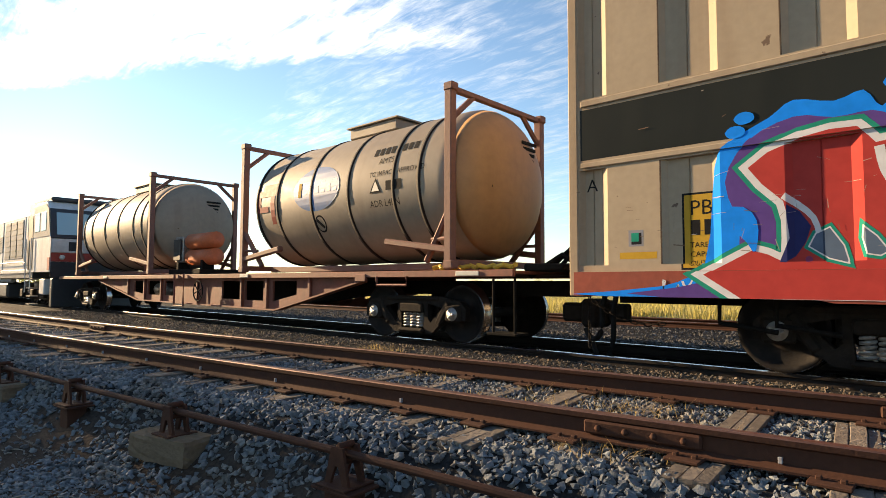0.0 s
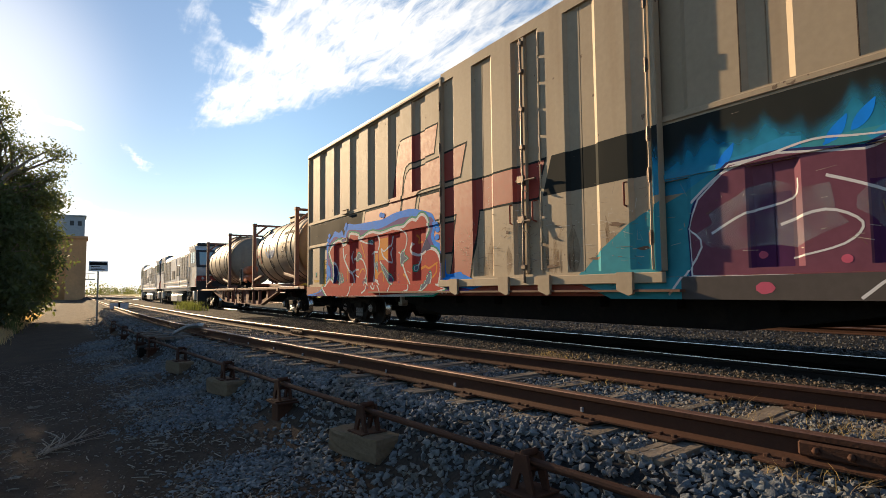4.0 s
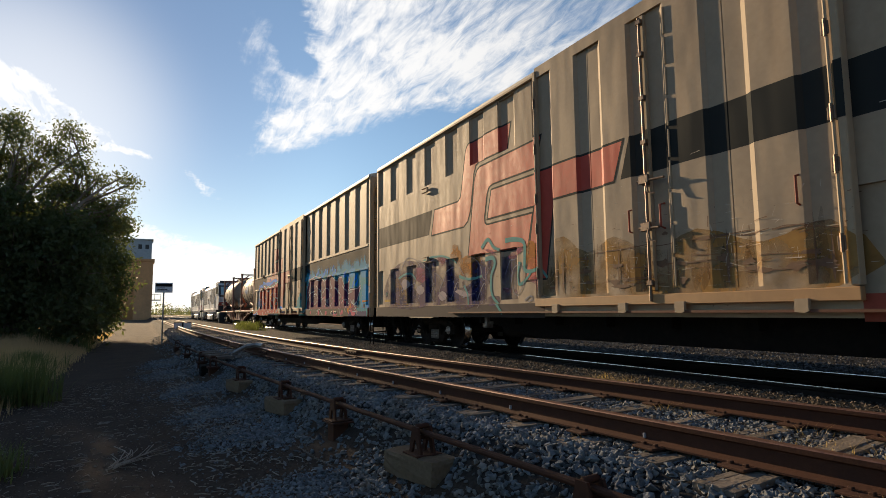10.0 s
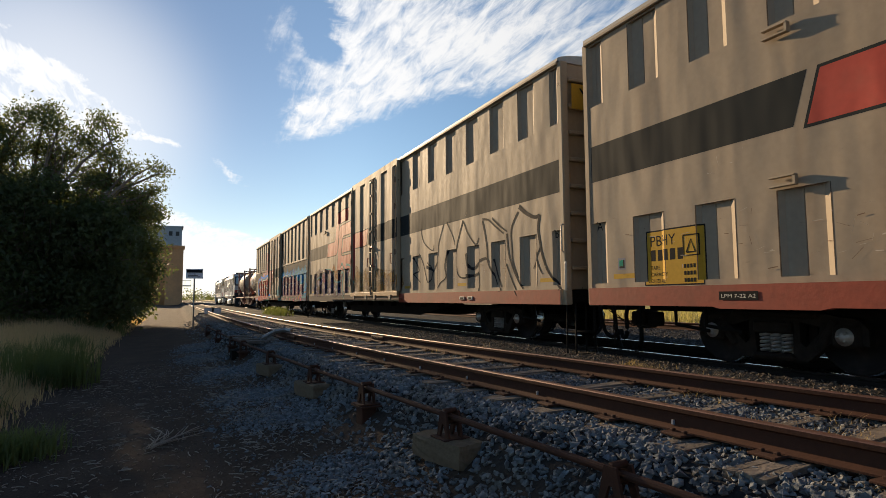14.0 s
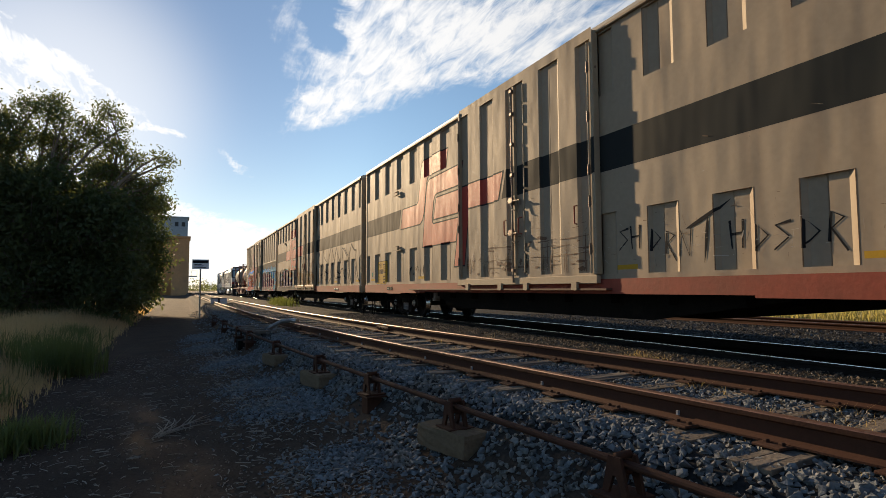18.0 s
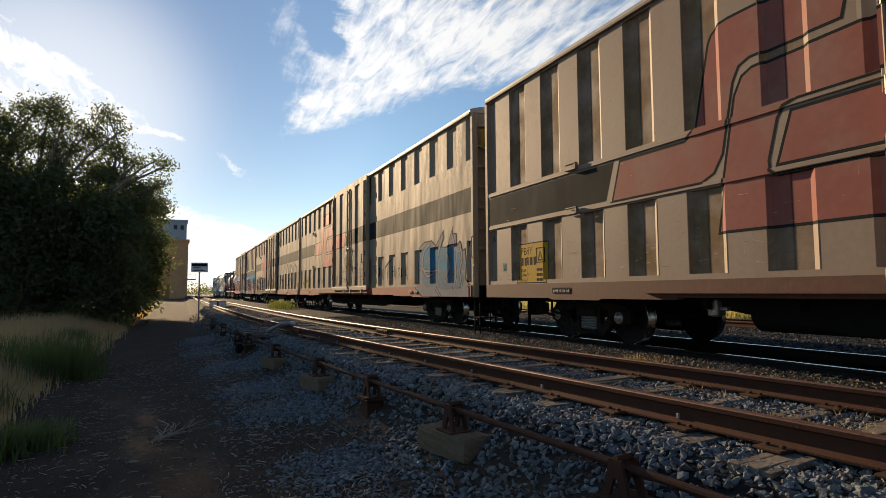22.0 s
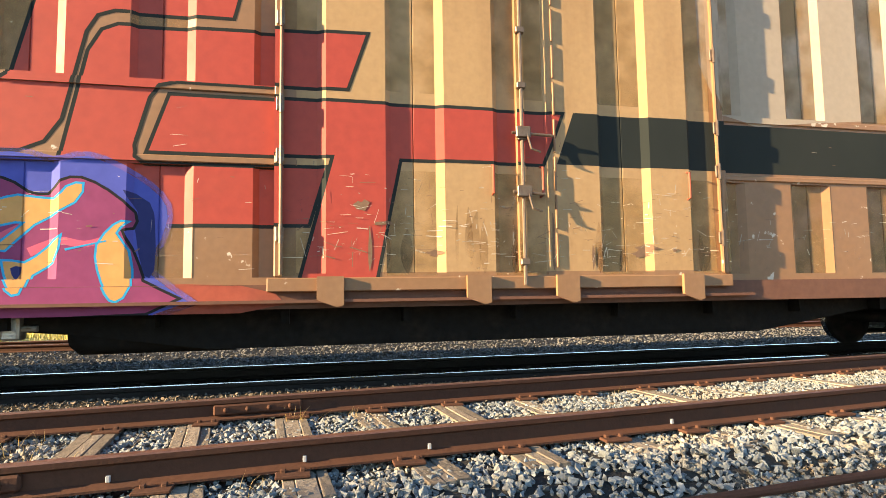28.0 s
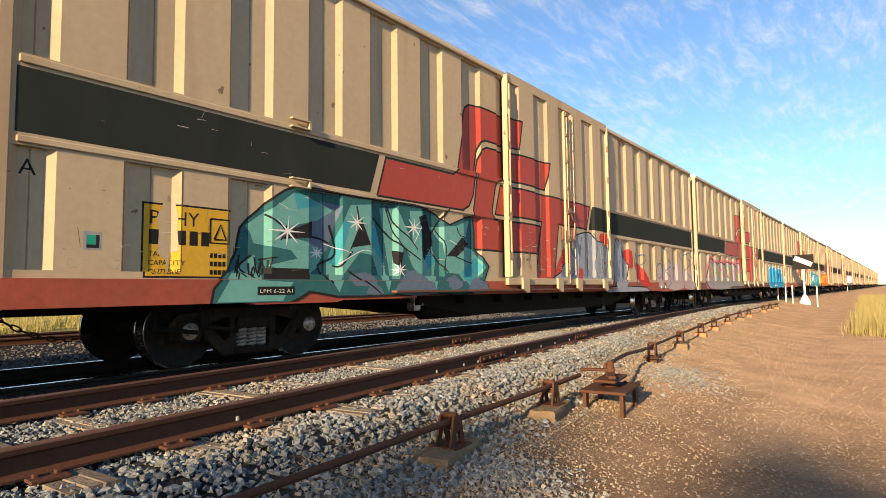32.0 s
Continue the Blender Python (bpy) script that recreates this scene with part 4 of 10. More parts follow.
def swell(poly, d):
    """An outline pushed outwards by d."""
    a = sum(p[0] * q[1] - q[0] * p[1] for p, q in zip(poly, poly[1:] + poly[:1]))
    s = 1 if a > 0 else -1
    out = []
    n = len(poly)
    for i in range(n):
        p0, p1, p2 = Vector(poly[i - 1]), Vector(poly[i]), Vector(poly[(i + 1) % n])
        e1, e2 = (p1 - p0), (p2 - p1)
        if e1.length < 1e-6 or e2.length < 1e-6:
            out.append(tuple(p1)); continue
        n1, n2 = Vector((e1.y, -e1.x)).normalized() * s, Vector((e2.y, -e2.x)).normalized() * s
        b = n1 + n2
        k = d * 2 / max(b.length_squared, 0.5)
        out.append(tuple(p1 + b * k))
    return out


def drape(name, van, kind, layers, label="", start=0.0045, step=0.0003):
    """Paint on the van's side: outlines of (x, z) laid on every cell that they cross, colour over colour."""
    cells, _ = van_cells(kind)
    cells = cells + [(-0.02, VL + 0.02, 1.47, 1.725, -0.052, -0.052)]
    for x in DOOR:
        cells.append((x - 0.04, x + 0.04, 1.80, 5.66, -0.021 - PROUD, -0.021 - PROUD))
    cells.append((10.24, 10.32, 1.84, 5.54, -0.013 - PROUD, -0.013 - PROUD))
    if kind == "ribbed":
        for x0, x1 in ((0.06, DOOR[0] - 0.03), (DOOR[1] + 0.03, VL - 0.06)):
            cells += [(x0, x1, 3.57, 3.64, -0.023, -0.023), (x0, x1, 2.88, 2.94, -0.023, -0.023)]
    mats, verts, faces, slots = [], [], [], []
    off = start - step
    for k, (mat, polys) in enumerate(layers):
        if mat not in mats:
            mats.append(mat)
        off += step
        for poly in polys:
            off += 0.000008
            px0, px1 = min(p[0] for p in poly), max(p[0] for p in poly)
            pz0, pz1 = min(p[1] for p in poly), max(p[1] for p in poly)
            for xa, xb, za, zb, ya, yb in cells:
                if xb <= px0 or xa >= px1 or zb <= pz0 or za >= pz1:
                    continue
                c = poly
                for axis, lim, above in ((0, xa, True), (0, xb, False), (1, za, True), (1, zb, False)):
                    c = clip_poly(c, axis, lim, above)
                    if len(c) < 3:
                        break
                if len(c) < 3:
                    continue
                clean = [p for i, p in enumerate(c) if abs(p[0] - c[i - 1][0]) + abs(p[1] - c[i - 1][1]) > 1e-5]
                if len(clean) < 3:
                    continue
                n0 = len(verts)
                for x, z in clean:
                    t = (x - xa) / (xb - xa)
                    verts.append((x, -VW + ya + t * (yb - ya) - off, z))
                faces.append(tuple(range(n0, len(verts))))
                slots.append(mats.index(mat))
    me = mesh_of(name, verts, faces, mats, slots)
    bm = bmesh.new(); bm.from_mesh(me)
    for f in bm.faces:
        f.normal_update()
        if f.normal.y > 0:
            f.normal_flip()
    bmesh.ops.triangulate(bm, faces=[f for f in bm.faces if len(f.verts) > 4], ngon_method="EAR_CLIP")
    bmesh.ops.remove_doubles(bm, verts=bm.verts, dist=5e-6)
    bm.to_mesh(me); bm.free()
    return part(name, me, None, van, label)


def chain(p, q, sag):
    """A hanging chain of open links."""
    p, q = Vector(p), Vector(q)
    bm = bmesh.new()
    n = max(4, int((q - p).length / 0.075))
    at = [p.lerp(q, i / n) - Vector((0, 0, sag * 4 * (i / n) * (1 - i / n))) for i in range(n + 1)]
    for i in range(n):
        a, b = at[i], at[i + 1]
        d = (b - a).normalized()
        side = Vector((0, 1, 0)) if i % 2 else d.cross(Vector((0, 1, 0))).normalized()
        m, h = (a + b) / 2, (b - a).length * 0.66
        ring = [m + d * h * math.cos(u) + side * 0.02 * math.sin(u) for u in np.linspace(0, 2 * math.pi, 9)]
        tube(bm, [tuple(v) for v in ring], 0.007, 4, False)
    return bm


def build_van(kind):
    van = thing("box_van", pose(-300 if kind == "ribbed" else -330, MAIN_Y, 0), "cream ribbed steel box van", "freight van")
    part("side_wall", shell_mesh(kind), None, van)
    # far side, floor
    part("far_wall", boxed(0, VL, VW - 0.06, VW, Z0, Z1), M["cream"], van)
    part("floor", boxed(0.02, VL - 0.02, -VW + 0.14, VW - 0.07, 1.50, 1.72), M["under"], van)
    # roof: a shallow curve with cross ribs
    arc = [(-VW - 0.03, Z1 - 0.05), (-VW - 0.03, Z1)] + [(VW * math.sin(a), Z1 + 0.16 * math.cos(a)) for a in np.linspace(-1.35, 1.35, 9)] + [(VW + 0.03, Z1), (VW + 0.03, Z1 - 0.05)]
    bm = bmesh.new()
    rings = []
    for x in (-0.03, VL + 0.03):
        rings.append([bm.verts.new((x, y, z)) for y, z in arc])
    for k in range(len(arc)):
        bm.faces.new((rings[0][k], rings[0][(k + 1) % len(arc)], rings[1][(k + 1) % len(arc)], rings[1][k]))
    bm.faces.new(rings[0]); bm.faces.new(rings[1][::-1])
    bmesh.ops.recalc_face_normals(bm, faces=bm.faces)
    part("roof", bm, M["roof"], van)
    part("top_rail", boxed(-0.02, VL + 0.02, -VW - 0.05, -VW - 0.004, Z1 - 0.11, Z1 - 0.055, 0.01), M["cream"], van)
    # ends: framed, with horizontal ribs and corner posts
    for x, s in ((0.0, -1), (VL, 1)):
        bm = bmesh.new()
        near = (lambda a: x - 0.004 if s > 0 else x - a), (lambda a: x + a if s > 0 else x + 0.004)
        box(bm, min(x, x - s * 0.12) + 0.02 * (s < 0) - 0.02 * (s > 0), max(x, x - s * 0.12), -VW + 0.115, VW - 0.065, Z0, Z1 - 0.02)
        for i in range(8):
            z = 2.05 + 0.47 * i
            part("end_rib", boxed(near[0](0.10), near[1](0.10), -VW + 0.14, VW - 0.1, z, z + 0.07, 0.015), M["cream"], van)
        part("end_post", boxed(near[0](0.12), near[1](0.12), -0.05, 0.05, 1.75, Z1 - 0.1, 0.01), M["cream"], van)
        part("end_wall", bm, M["cream"], van)
        part("corner_post", boxed(x - 0.02 if s > 0 else x - 0.10, x + 0.10 if s > 0 else x + 0.02, -VW - 0.012, -VW + 0.13, 1.46, Z1 - 0.06, 0.015), M["cream"], van)
    # belt rails of the ribbed type
    if kind == "ribbed":
        for sec in ((0.06, DOOR[0] - 0.03), (DOOR[1] + 0.03, VL - 0.06)):
            part("belt_rail", boxed(*sec, -VW - 0.022, -VW + 0.004, 3.57, 3.64, 0.008), M["cream"], van)
            part("belt_rail", boxed(*sec, -VW - 0.022, -VW + 0.004, 2.88, 2.94, 0.008), M["cream"], van)
    # sill, thicker under the doors, with the notch over each bogie
    for sec in ((-0.02, 5.2), (5.2, 15.4), (15.4, VL + 0.02)):
        bm = bmesh.new()
        mid = 3.0 if sec[0] < 1 else VL - 3.0
        zb = 1.47
        if sec[0] < 5 or sec[0] > 15:
            out = [(sec[0], zb), (mid - 0.72, zb), (mid - 0.6, zb - 0.025), (mid + 0.6, zb - 0.025), (mid + 0.72, zb), (sec[1], zb), (sec[1], 1.728), (sec[0], 1.728)]
        else:
            out = [(sec[0], zb + 0.03), (sec[1], zb + 0.03), (sec[1], 1.728), (sec[0], 1.728)]
        prism(bm, out, -VW - 0.05, -VW + 0.09)
        part("sill", bm, M["sill_brown"], van)
    part("far_sill", boxed(0, VL, VW - 0.05, VW + 0.02, 1.47, 1.728), M["sill_brown"], van)
    # doors: posts, hinges of the leaves, locking bars with handles, the rail they slide on
    for x in (DOOR[0], DOOR[1]):
        part("door_post", boxed(x - 0.04, x + 0.04, -VW - 0.02 - PROUD, -VW + 0.0, 1.80, Z1 - 0.06, 0.012), M["cream"], van)
    front = -VW - PROUD
    d = part("door_edge", boxed(10.24, 10.32, front - 0.012, front + 0.048, 1.84, 5.54, 0.006), M["cream"], van)
    bar = tube(bmesh.new(), [(10.28, front - 0.045, 1.70), (10.28, front - 0.045, 5.5)], 0.02, 8)
    for z in (1.9, 2.62, 3.2, 3.75, 4.35, 4.95, 5.4):
        box(bar, 10.23, 10.33, front - 0.07, front - 0.013, z, z + 0.07, 0.01)
    part("lock_bar", bar, M["lock"], d)
    for z, reach in ((3.22, 0.34), (2.60, 0.22)):
        h = tube(bmesh.new(), [(10.16, front - 0.075, z + 0.05), (10.28 + reach, front - 0.085, z + 0.03)], 0.016)
        box(h, 10.20, 10.36, front - 0.10, front - 0.05, z, z + 0.12, 0.01)
        tube(h, [(10.32, front - 0.09, z + 0.04), (10.36, front - 0.10, z - 0.12), (10.46, front - 0.10, z - 0.15)], 0.012)
        part("latch", h, M["lock"], d)
    keeper = bpy.data.meshes.new("keeper")
    b = boxed(0.0, 0.022, front - 0.022, front + 0.002, 0.0, 0.36, 0.004)
    b.to_mesh(keeper); b.free(); keeper.materials.append(M["cream"])
    for k in range(9):
        part("keeper", keeper, None, van, at=pose(10.645, 0, 1.88 + 0.405 * k))
    hinge = bpy.data.meshes.new("hinge")
    b = boxed(-0.045, 0.03, front - 0.045, front - 0.022, -0.07, 0.07, 0.008)
    tube(b, [(0.0, front - 0.045, -0.09), (0.0, front - 0.045, 0.09)], 0.018, 6)
    b.to_mesh(hinge); b.free(); hinge.materials.append(M["lock"])
    for x in (DOOR[0] + 0.02, DOOR[1] - 0.07):
        rod = tubed([(x, front - 0.03, 1.82), (x, front - 0.03, 5.5)], 0.017, 6)
        part("hinge_rod", rod, M["cream"], van)
        for z in (2.2, 2.95, 3.45, 4.3, 5.1):
            part("hinge", hinge, None, van, at=pose(x, 0, z))
    for gx in (9.96, 10.50, 12.24):
        part("grab_handle", tubed([(gx, front + 0.03, 2.62), (gx, front - 0.05, 2.64), (gx, front - 0.05, 2.92), (gx, front + 0.03, 2.94)], 0.014), M["sill_red"], van)
    part("door_sill", boxed(DOOR[0] - 0.1, DOOR[1] + 0.05, -VW - PROUD - 0.03, -VW - 0.052, 1.66, 1.79, 0.008), M["cream"], van)
    br = bmesh.new()
    prism(br, [(-0.125, 1.80), (0.125, 1.80), (0.125, 1.53), (0.06, 1.51), (-0.05, 1.55), (-0.125, 1.58)] if kind == "ribbed" else [(-0.07, 1.69), (0.07, 1.69), (0.07, 1.57), (0.03, 1.55), (-0.07, 1.56)], -VW - PROUD - 0.075, -VW - PROUD - 0.032)
    bracket = bpy.data.meshes.new("door_roller"); br.to_mesh(bracket); br.free(); bracket.materials.append(M["cream"])
    for x in (DOOR[0] + 0.48, 9.78, 10.74, DOOR[1] - 0.48):
        part("door_roller", bracket, None, van, at=pose(x, 0, 0))
    part("runner", boxed(DOOR[0] - 3.2, DOOR[1] + 0.3, -VW - PROUD - 0.06, -VW - 0.052, 1.555, 1.585), M["sill_brown"], van)
    # bracket arms, the jacking pads and lamps of the sill
    for z in ((3.60, 2.86) if kind == "ribbed" else (4.42, 2.76)):
        b = bmesh.new()
        bx = 3.0 if kind == "ribbed" else 3.28
        box(b, bx - 0.15, bx + 0.15, -VW - 0.085, -VW - 0.023, z, z + 0.02, 0.004)
        box(b, bx - 0.15, bx + 0.15, -VW - 0.085, -VW - 0.023, z + 0.10, z + 0.12, 0.004)
        box(b, bx + 0.12, bx + 0.15, -VW - 0.08, -VW - 0.023, z + 0.02, z + 0.10)
        part("bracket", b, M["cream"], van)
    for x in (16.78, 17.19):
        plate = part("marker_plate", boxed(x, x + 0.23, -VW - 0.075, -VW - 0.051, 1.55, 1.62, 0.006), M["pale"], van)
        part("slot", boxed(x + 0.05, x + 0.18, -VW - 0.078, -VW - 0.074, 1.568, 1.602), M["black"], plate)
    for x in (1.4, 1.9, VL - 1.7):
        part("brake_rigging", tubed([(x, -1.2, 1.5), (x, -1.2, 1.22), (x + 0.5, -1.15, 1.15)], 0.025), M["under"], van)
    # underframe: centre sill, truss, air reservoir, brake gear, steps, hoses, couplers
    bm = bmesh.new()
    prism(bm, [(-0.1, 1.5), (-0.1, 1.36), (4.4, 1.36), (7.0, 1.12), (VL - 7.0, 1.12), (VL - 4.4, 1.36), (VL + 0.1, 1.36), (VL + 0.1, 1.5)], -0.22, 0.22)
    for s in (-1, 1):
        part("truss", prism(bmesh.new(), [(4.6, 1.5), (7.2, 1.12), (VL - 7.2, 1.12), (VL - 4.6, 1.5)], s * 1.15 - 0.03, s * 1.15 + 0.03), M["under"], van)
    beam = bpy.data.meshes.new("cross_beam")
    b = boxed(-0.04, 0.04, -1.35, 1.35, 1.35, 1.5)
    b.to_mesh(beam); b.free(); beam.materials.append(M["under"])
    for x in np.arange(5.5, VL - 5, 1.2):
        part("cross_beam", beam, None, van, at=pose(x, 0, 0))
    part("underframe", bm, M["under"], van)
    tank = lathe(bmesh.new(), [(5.9, 0.0), (5.92, 0.12), (6.0, 0.19), (7.4, 0.19), (7.48, 0.12), (7.5, 0.0)], 16, "X", Matrix.Translation((0, -0.95, 1.28)))
    part("air_reservoir", tank, M["under"], van)
    v = bmesh.new()
    box(v, 5.45, 5.6, -1.28, -1.1, 1.26, 1.48, 0.02)
    tube(v, [(5.4, -1.2, 1.36), (5.72, -1.2, 1.36)], 0.03)
    part("brake_valve", v, M["steel"], van)
    for x, s in ((-0.08, -1), (VL + 0.08, 1)):
        c = bmesh.new()
        box(c, min(x, x + s * 0.42), max(x, x + s * 0.42), -0.10, 0.10, 1.10, 1.34, 0.03)
        box(c, min(x + s * 0.24, x + s * 0.42), max(x + s * 0.24, x + s * 0.42), -0.2, 0.16, 1.06, 1.38, 0.04)
        part("coupler", c, M["bogie"], van)
        for y, low, far in ((-0.45, 0.62, 0.36), (-0.75, 0.92, 0.30)):
            u = [(x + s * far * (0.5 - 0.5 * math.cos(a)) * 1.1, y + 0.06 * a, 1.32 - (1.32 - low) * math.sin(a) ** 0.7) for a in np.linspace(0.02, 2.5, 12)]
            part("brake_hose", tubed([(x - s * 0.04, y, 1.46)] + u, 0.034), M["black"], van)
        part("chain", chain((x - s * 0.1, -1.2, 1.42), (x - s * 0.9, -1.1, 1.18), 0.10), M["bogie"], van)
        part("chain", chain((x + s * 0.06, -0.95, 2.0), (x + s * 0.06, -0.95, 0.85), 0.0), M["bogie"], van)
        st = bmesh.new()
        if s > 0:
            for q in (-VW + 0.03, -VW + 0.42):
                tube(st, [(VL + 0.06, q, 1.5), (VL + 0.06, q, 0.66)], 0.015)
                tube(st, [(VL + 0.30, q, 1.5), (VL + 0.30, q, 0.66)], 0.015)
            for z in (0.66, 1.02):
                box(st, VL + 0.05, VL + 0.31, -VW + 0.02, -VW + 0.43, z - 0.012, z + 0.012, 0.003)
            part("step", st, M["under"], van)
            part("grab_handle", tubed([(VL + 0.10, -VW + 0.0, 1.72), (VL + 0.16, -VW - 0.05, 1.72), (VL + 0.17, -VW - 0.05, 2.15), (VL + 0.10, -VW + 0.0, 2.18)], 0.02), M["pale"], van)
        else:
            st.free()
        if s > 0:
            part("grab_handle", tubed([(VL + 0.06, -VW - 0.005, 2.35), (VL + 0.07, -VW - 0.05, 2.38), (VL + 0.07, -VW - 0.05, 2.8), (VL + 0.06, -VW - 0.005, 2.83)], 0.014), M["steel"], van)
    # hand brake wheel on its bracket at the end
    for e in (VL, 0.0):
        k = 1 if e else -1
        hw = bmesh.new()
        pts = [(e + k * 0.28, -0.75 + 0.29 * math.cos(a), 2.38 + 0.29 * math.sin(a)) for a in np.linspace(0, 2 * math.pi, 25)]
        tube(hw, pts, 0.016, 6, False)
        for a in np.linspace(0, math.pi, 4)[:-1]:
            c, s_ = 0.29 * math.cos(a), 0.29 * math.sin(a)
            tube(hw, [(e + k * 0.28, -0.75 - c, 2.38 - s_), (e + k * 0.28, -0.75 + c, 2.38 + s_)], 0.012, 6)
        tube(hw, [(e + k * 0.05, -0.75, 2.38), (e + k * 0.30, -0.75, 2.38)], 0.03)
        box(hw, min(e + k * 0.101, e + k * 0.2), max(e + k * 0.101, e + k * 0.2), -0.92, -0.6, 2.1, 2.62, 0.02)
        part("hand_brake", hw, M["under"], van)
    for x in (2.70, VL - 3.0):
        bogie(van, x)
    return van


# ---- livery ----
def em(px, pz):
    """The emblem's own grid, in steps of the drawing, to metres along the van and up."""
    return (7.84 + (px - 957) / 170.0, 3.52 - (pz - 190) / 163.0)


BAR = [(330, 192), (540, 192), (563, 175), (606, 0), (614, -14), (630, -24), (660, -28), (905, -28), (882, 60), (706, 62), (680, 72), (664, 100), (634, 235), (612, 268), (580, 282), (300, 282)]
HOOK = [(618, 388), (672, 130), (690, 98), (712, 88), (1098, 78), (1066, 168), (800, 168), (772, 175), (757, 195), (736, 270), (738, 290), (752, 300), (1030, 300), (1003, 388)]
TEE = [(790, 192), (1450, 192), (1415, 278), (1155, 278), (1110, 485), (990, 485), (1046, 278), (760, 278)]


def livery(van, kind, emblem=True, band=True, late=False):
    dz = 0.0 if kind == "ribbed" else 0.42
    z0, z1 = 2.97 + dz, 3.54 + dz

    def put(p):
        x, z = em(*p)
        if kind == "sheeted":
            return (3.55 + (x - 3.98) * 0.93, z + dz if z < 3.6 else 3.96 + (z - 3.54) * 0.86)
        if late:
            return (x + (0.45 if x < 4.5 else 0.85), z)
        return (x, z)

    red = [[put(p) for p in shape] for shape in (BAR, HOOK, TEE)]
    ink, scarlet = (M["dark_band"], M["red"]) if kind == "ribbed" else (M["band_sheet"], M["red_sheet"])
    if band:
        a, b, c, d = (put((v, 230))[0] for v in (272, 305, 1440, 1475))
        bands = [[(0.05, z0), (a, z0), (b, z1), (0.05, z1)], [(c, z0), (VL - 0.03, z0), (VL - 0.03, z1), (d, z1)]]
        if not emblem:
            bands = [[(0.28, z0), (VL - 0.3, z0), (VL - 0.3, z1), (0.28, z1)]]
        for piece in bands:
            drape("painted_band", van, kind, [(ink, [piece])], "charcoal band along the side", 0.001)
    if emblem:
        for k, r in enumerate(red):
            drape("emblem", van, kind, [(ink, [swell(r, 0.035)]), (scarlet, [r])], "red angular emblem outlined in black", 0.0015 + 0.0007 * k)


VAN_AT = [-3.2 + 21.4 * k + (0.06 if k > 4 else 0.0) for k in range(18)]
TRAIN = []


def build_vans():
    ribbed, sheeted = build_van("ribbed"), build_van("sheeted")
    vans = []
    for k, x in enumerate(VAN_AT):
        kind = "sheeted" if k in (1, 2) else "ribbed"
        src = sheeted if kind == "sheeted" else ribbed
        v = copy_thing(src, pose(x, MAIN_Y, 0))
        livery(v, kind, late=k >= 5)
        tagged(v, group="vans of the train")
        vans.append(v)
    for src in (ribbed, sheeted):
        for o in (*src.children_recursive, src):
            bpy.data.objects.remove(o)
    return vans


VANS = build_vans()
TRAIN += VANS


# ---- flat wagon with its load ----
M.update(
    deck_red=paint("oxide_red_wagon_paint", (0.20, 0.07, 0.045), 0.65, grain=(12, 0.18), stain=(2, 0.5, (0.12, 0.06, 0.04)), streak=(3, 0.4, (0.08, 0.04, 0.03)), bump=(20, 0.15)),
    tank=paint("dusty_tank_cladding", (0.27, 0.222, 0.163), 0.6, 0.0, grain=(8, 0.1), stain=(0.8, 0.5, (0.24, 0.19, 0.13)), streak=(2.5, 0.5, (0.17, 0.12, 0.08)), bump=(2, 0.05)),
    # ochre: warm bounce light painted on a tank end, and a door sill's own colour
    ochre=paint("ochre_bounce_and_sill", (0.36, 0.215, 0.095), 0.55, grain=(8, 0.1), stain=(0.8, 0.4, (0.27, 0.17, 0.09)), streak=(2.5, 0.4, (0.2, 0.12, 0.06)), bump=(2, 0.05)),
    frame_red=paint("faded_frame_paint", (0.19, 0.09, 0.065), 0.65, grain=(14, 0.15), stain=(3, 0.5, (0.15, 0.08, 0.05)), bump=(20, 0.15)),
    blue=paint("blue_decal", (0.06, 0.15, 0.33), 0.45, grain=(12, 0.08), stain=(3, 0.2, (0.2, 0.22, 0.25)), bump=None),
    loco_white=paint("loco_pale_paint", (0.62, 0.61, 0.58), 0.4, grain=(10, 0.08), stain=(1, 0.4, (0.33, 0.29, 0.23)), streak=(2, 0.4, (0.25, 0.2, 0.15)), bump=None),
    loco_dark=paint("loco_dark_paint", (0.03, 0.032, 0.035), 0.4, grain=(10, 0.15), bump=None),
    loco_red=paint("loco_red_paint", (0.33, 0.05, 0.035), 0.45, grain=(10, 0.1), bump=None),
    grille=paint("grille_metal", (0.06, 0.06, 0.055), 0.6, 0.3, grain=(30, 0.2), bump=None),
    orange_red=paint("orange_paint", (0.48, 0.13, 0.045), 0.55, grain=(20, 0.12), stain=(6, 0.4, (0.25, 0.08, 0.04)), bump=None),
    hose_yellow=paint("yellow_hose", (0.55, 0.36, 0.04), 0.6, grain=(20, 0.1), bump=None),
)
GLASS = bpy.data.materials.new("window_glass")
GLASS.use_nodes = True
GLASS.node_tree.nodes["Principled BSDF"].inputs["Base Color"].default_value = (0.35, 0.45, 0.42, 1)
GLASS.node_tree.nodes["Principled BSDF"].inputs["Roughness"].default_value = 0.06
GLASS.node_tree.nodes["Principled BSDF"].inputs["Metallic"].default_value = 0.5

LETTERS = {}


def letters(text, size):
    """The flat faces of a word in the built-in font, as outlines of (x, z), from its lower left corner."""
    if text not in LETTERS:
        cu = bpy.data.curves.new("word", "FONT")
        cu.body, cu.size, cu.resolution_u = text, 1.0, 2
        ob = new("word", cu)
        me = bpy.data.meshes.new_from_object(ob)
        LETTERS[text] = [[tuple(me.vertices[i].co[:2]) for i in p.vertices] for p in me.polygons]
        bpy.data.objects.remove(ob)
        bpy.data.meshes.remove(me)
        bpy.data.curves.remove(cu)
    return [[(x * size, z * size) for x, z in f] for f in LETTERS[text]]


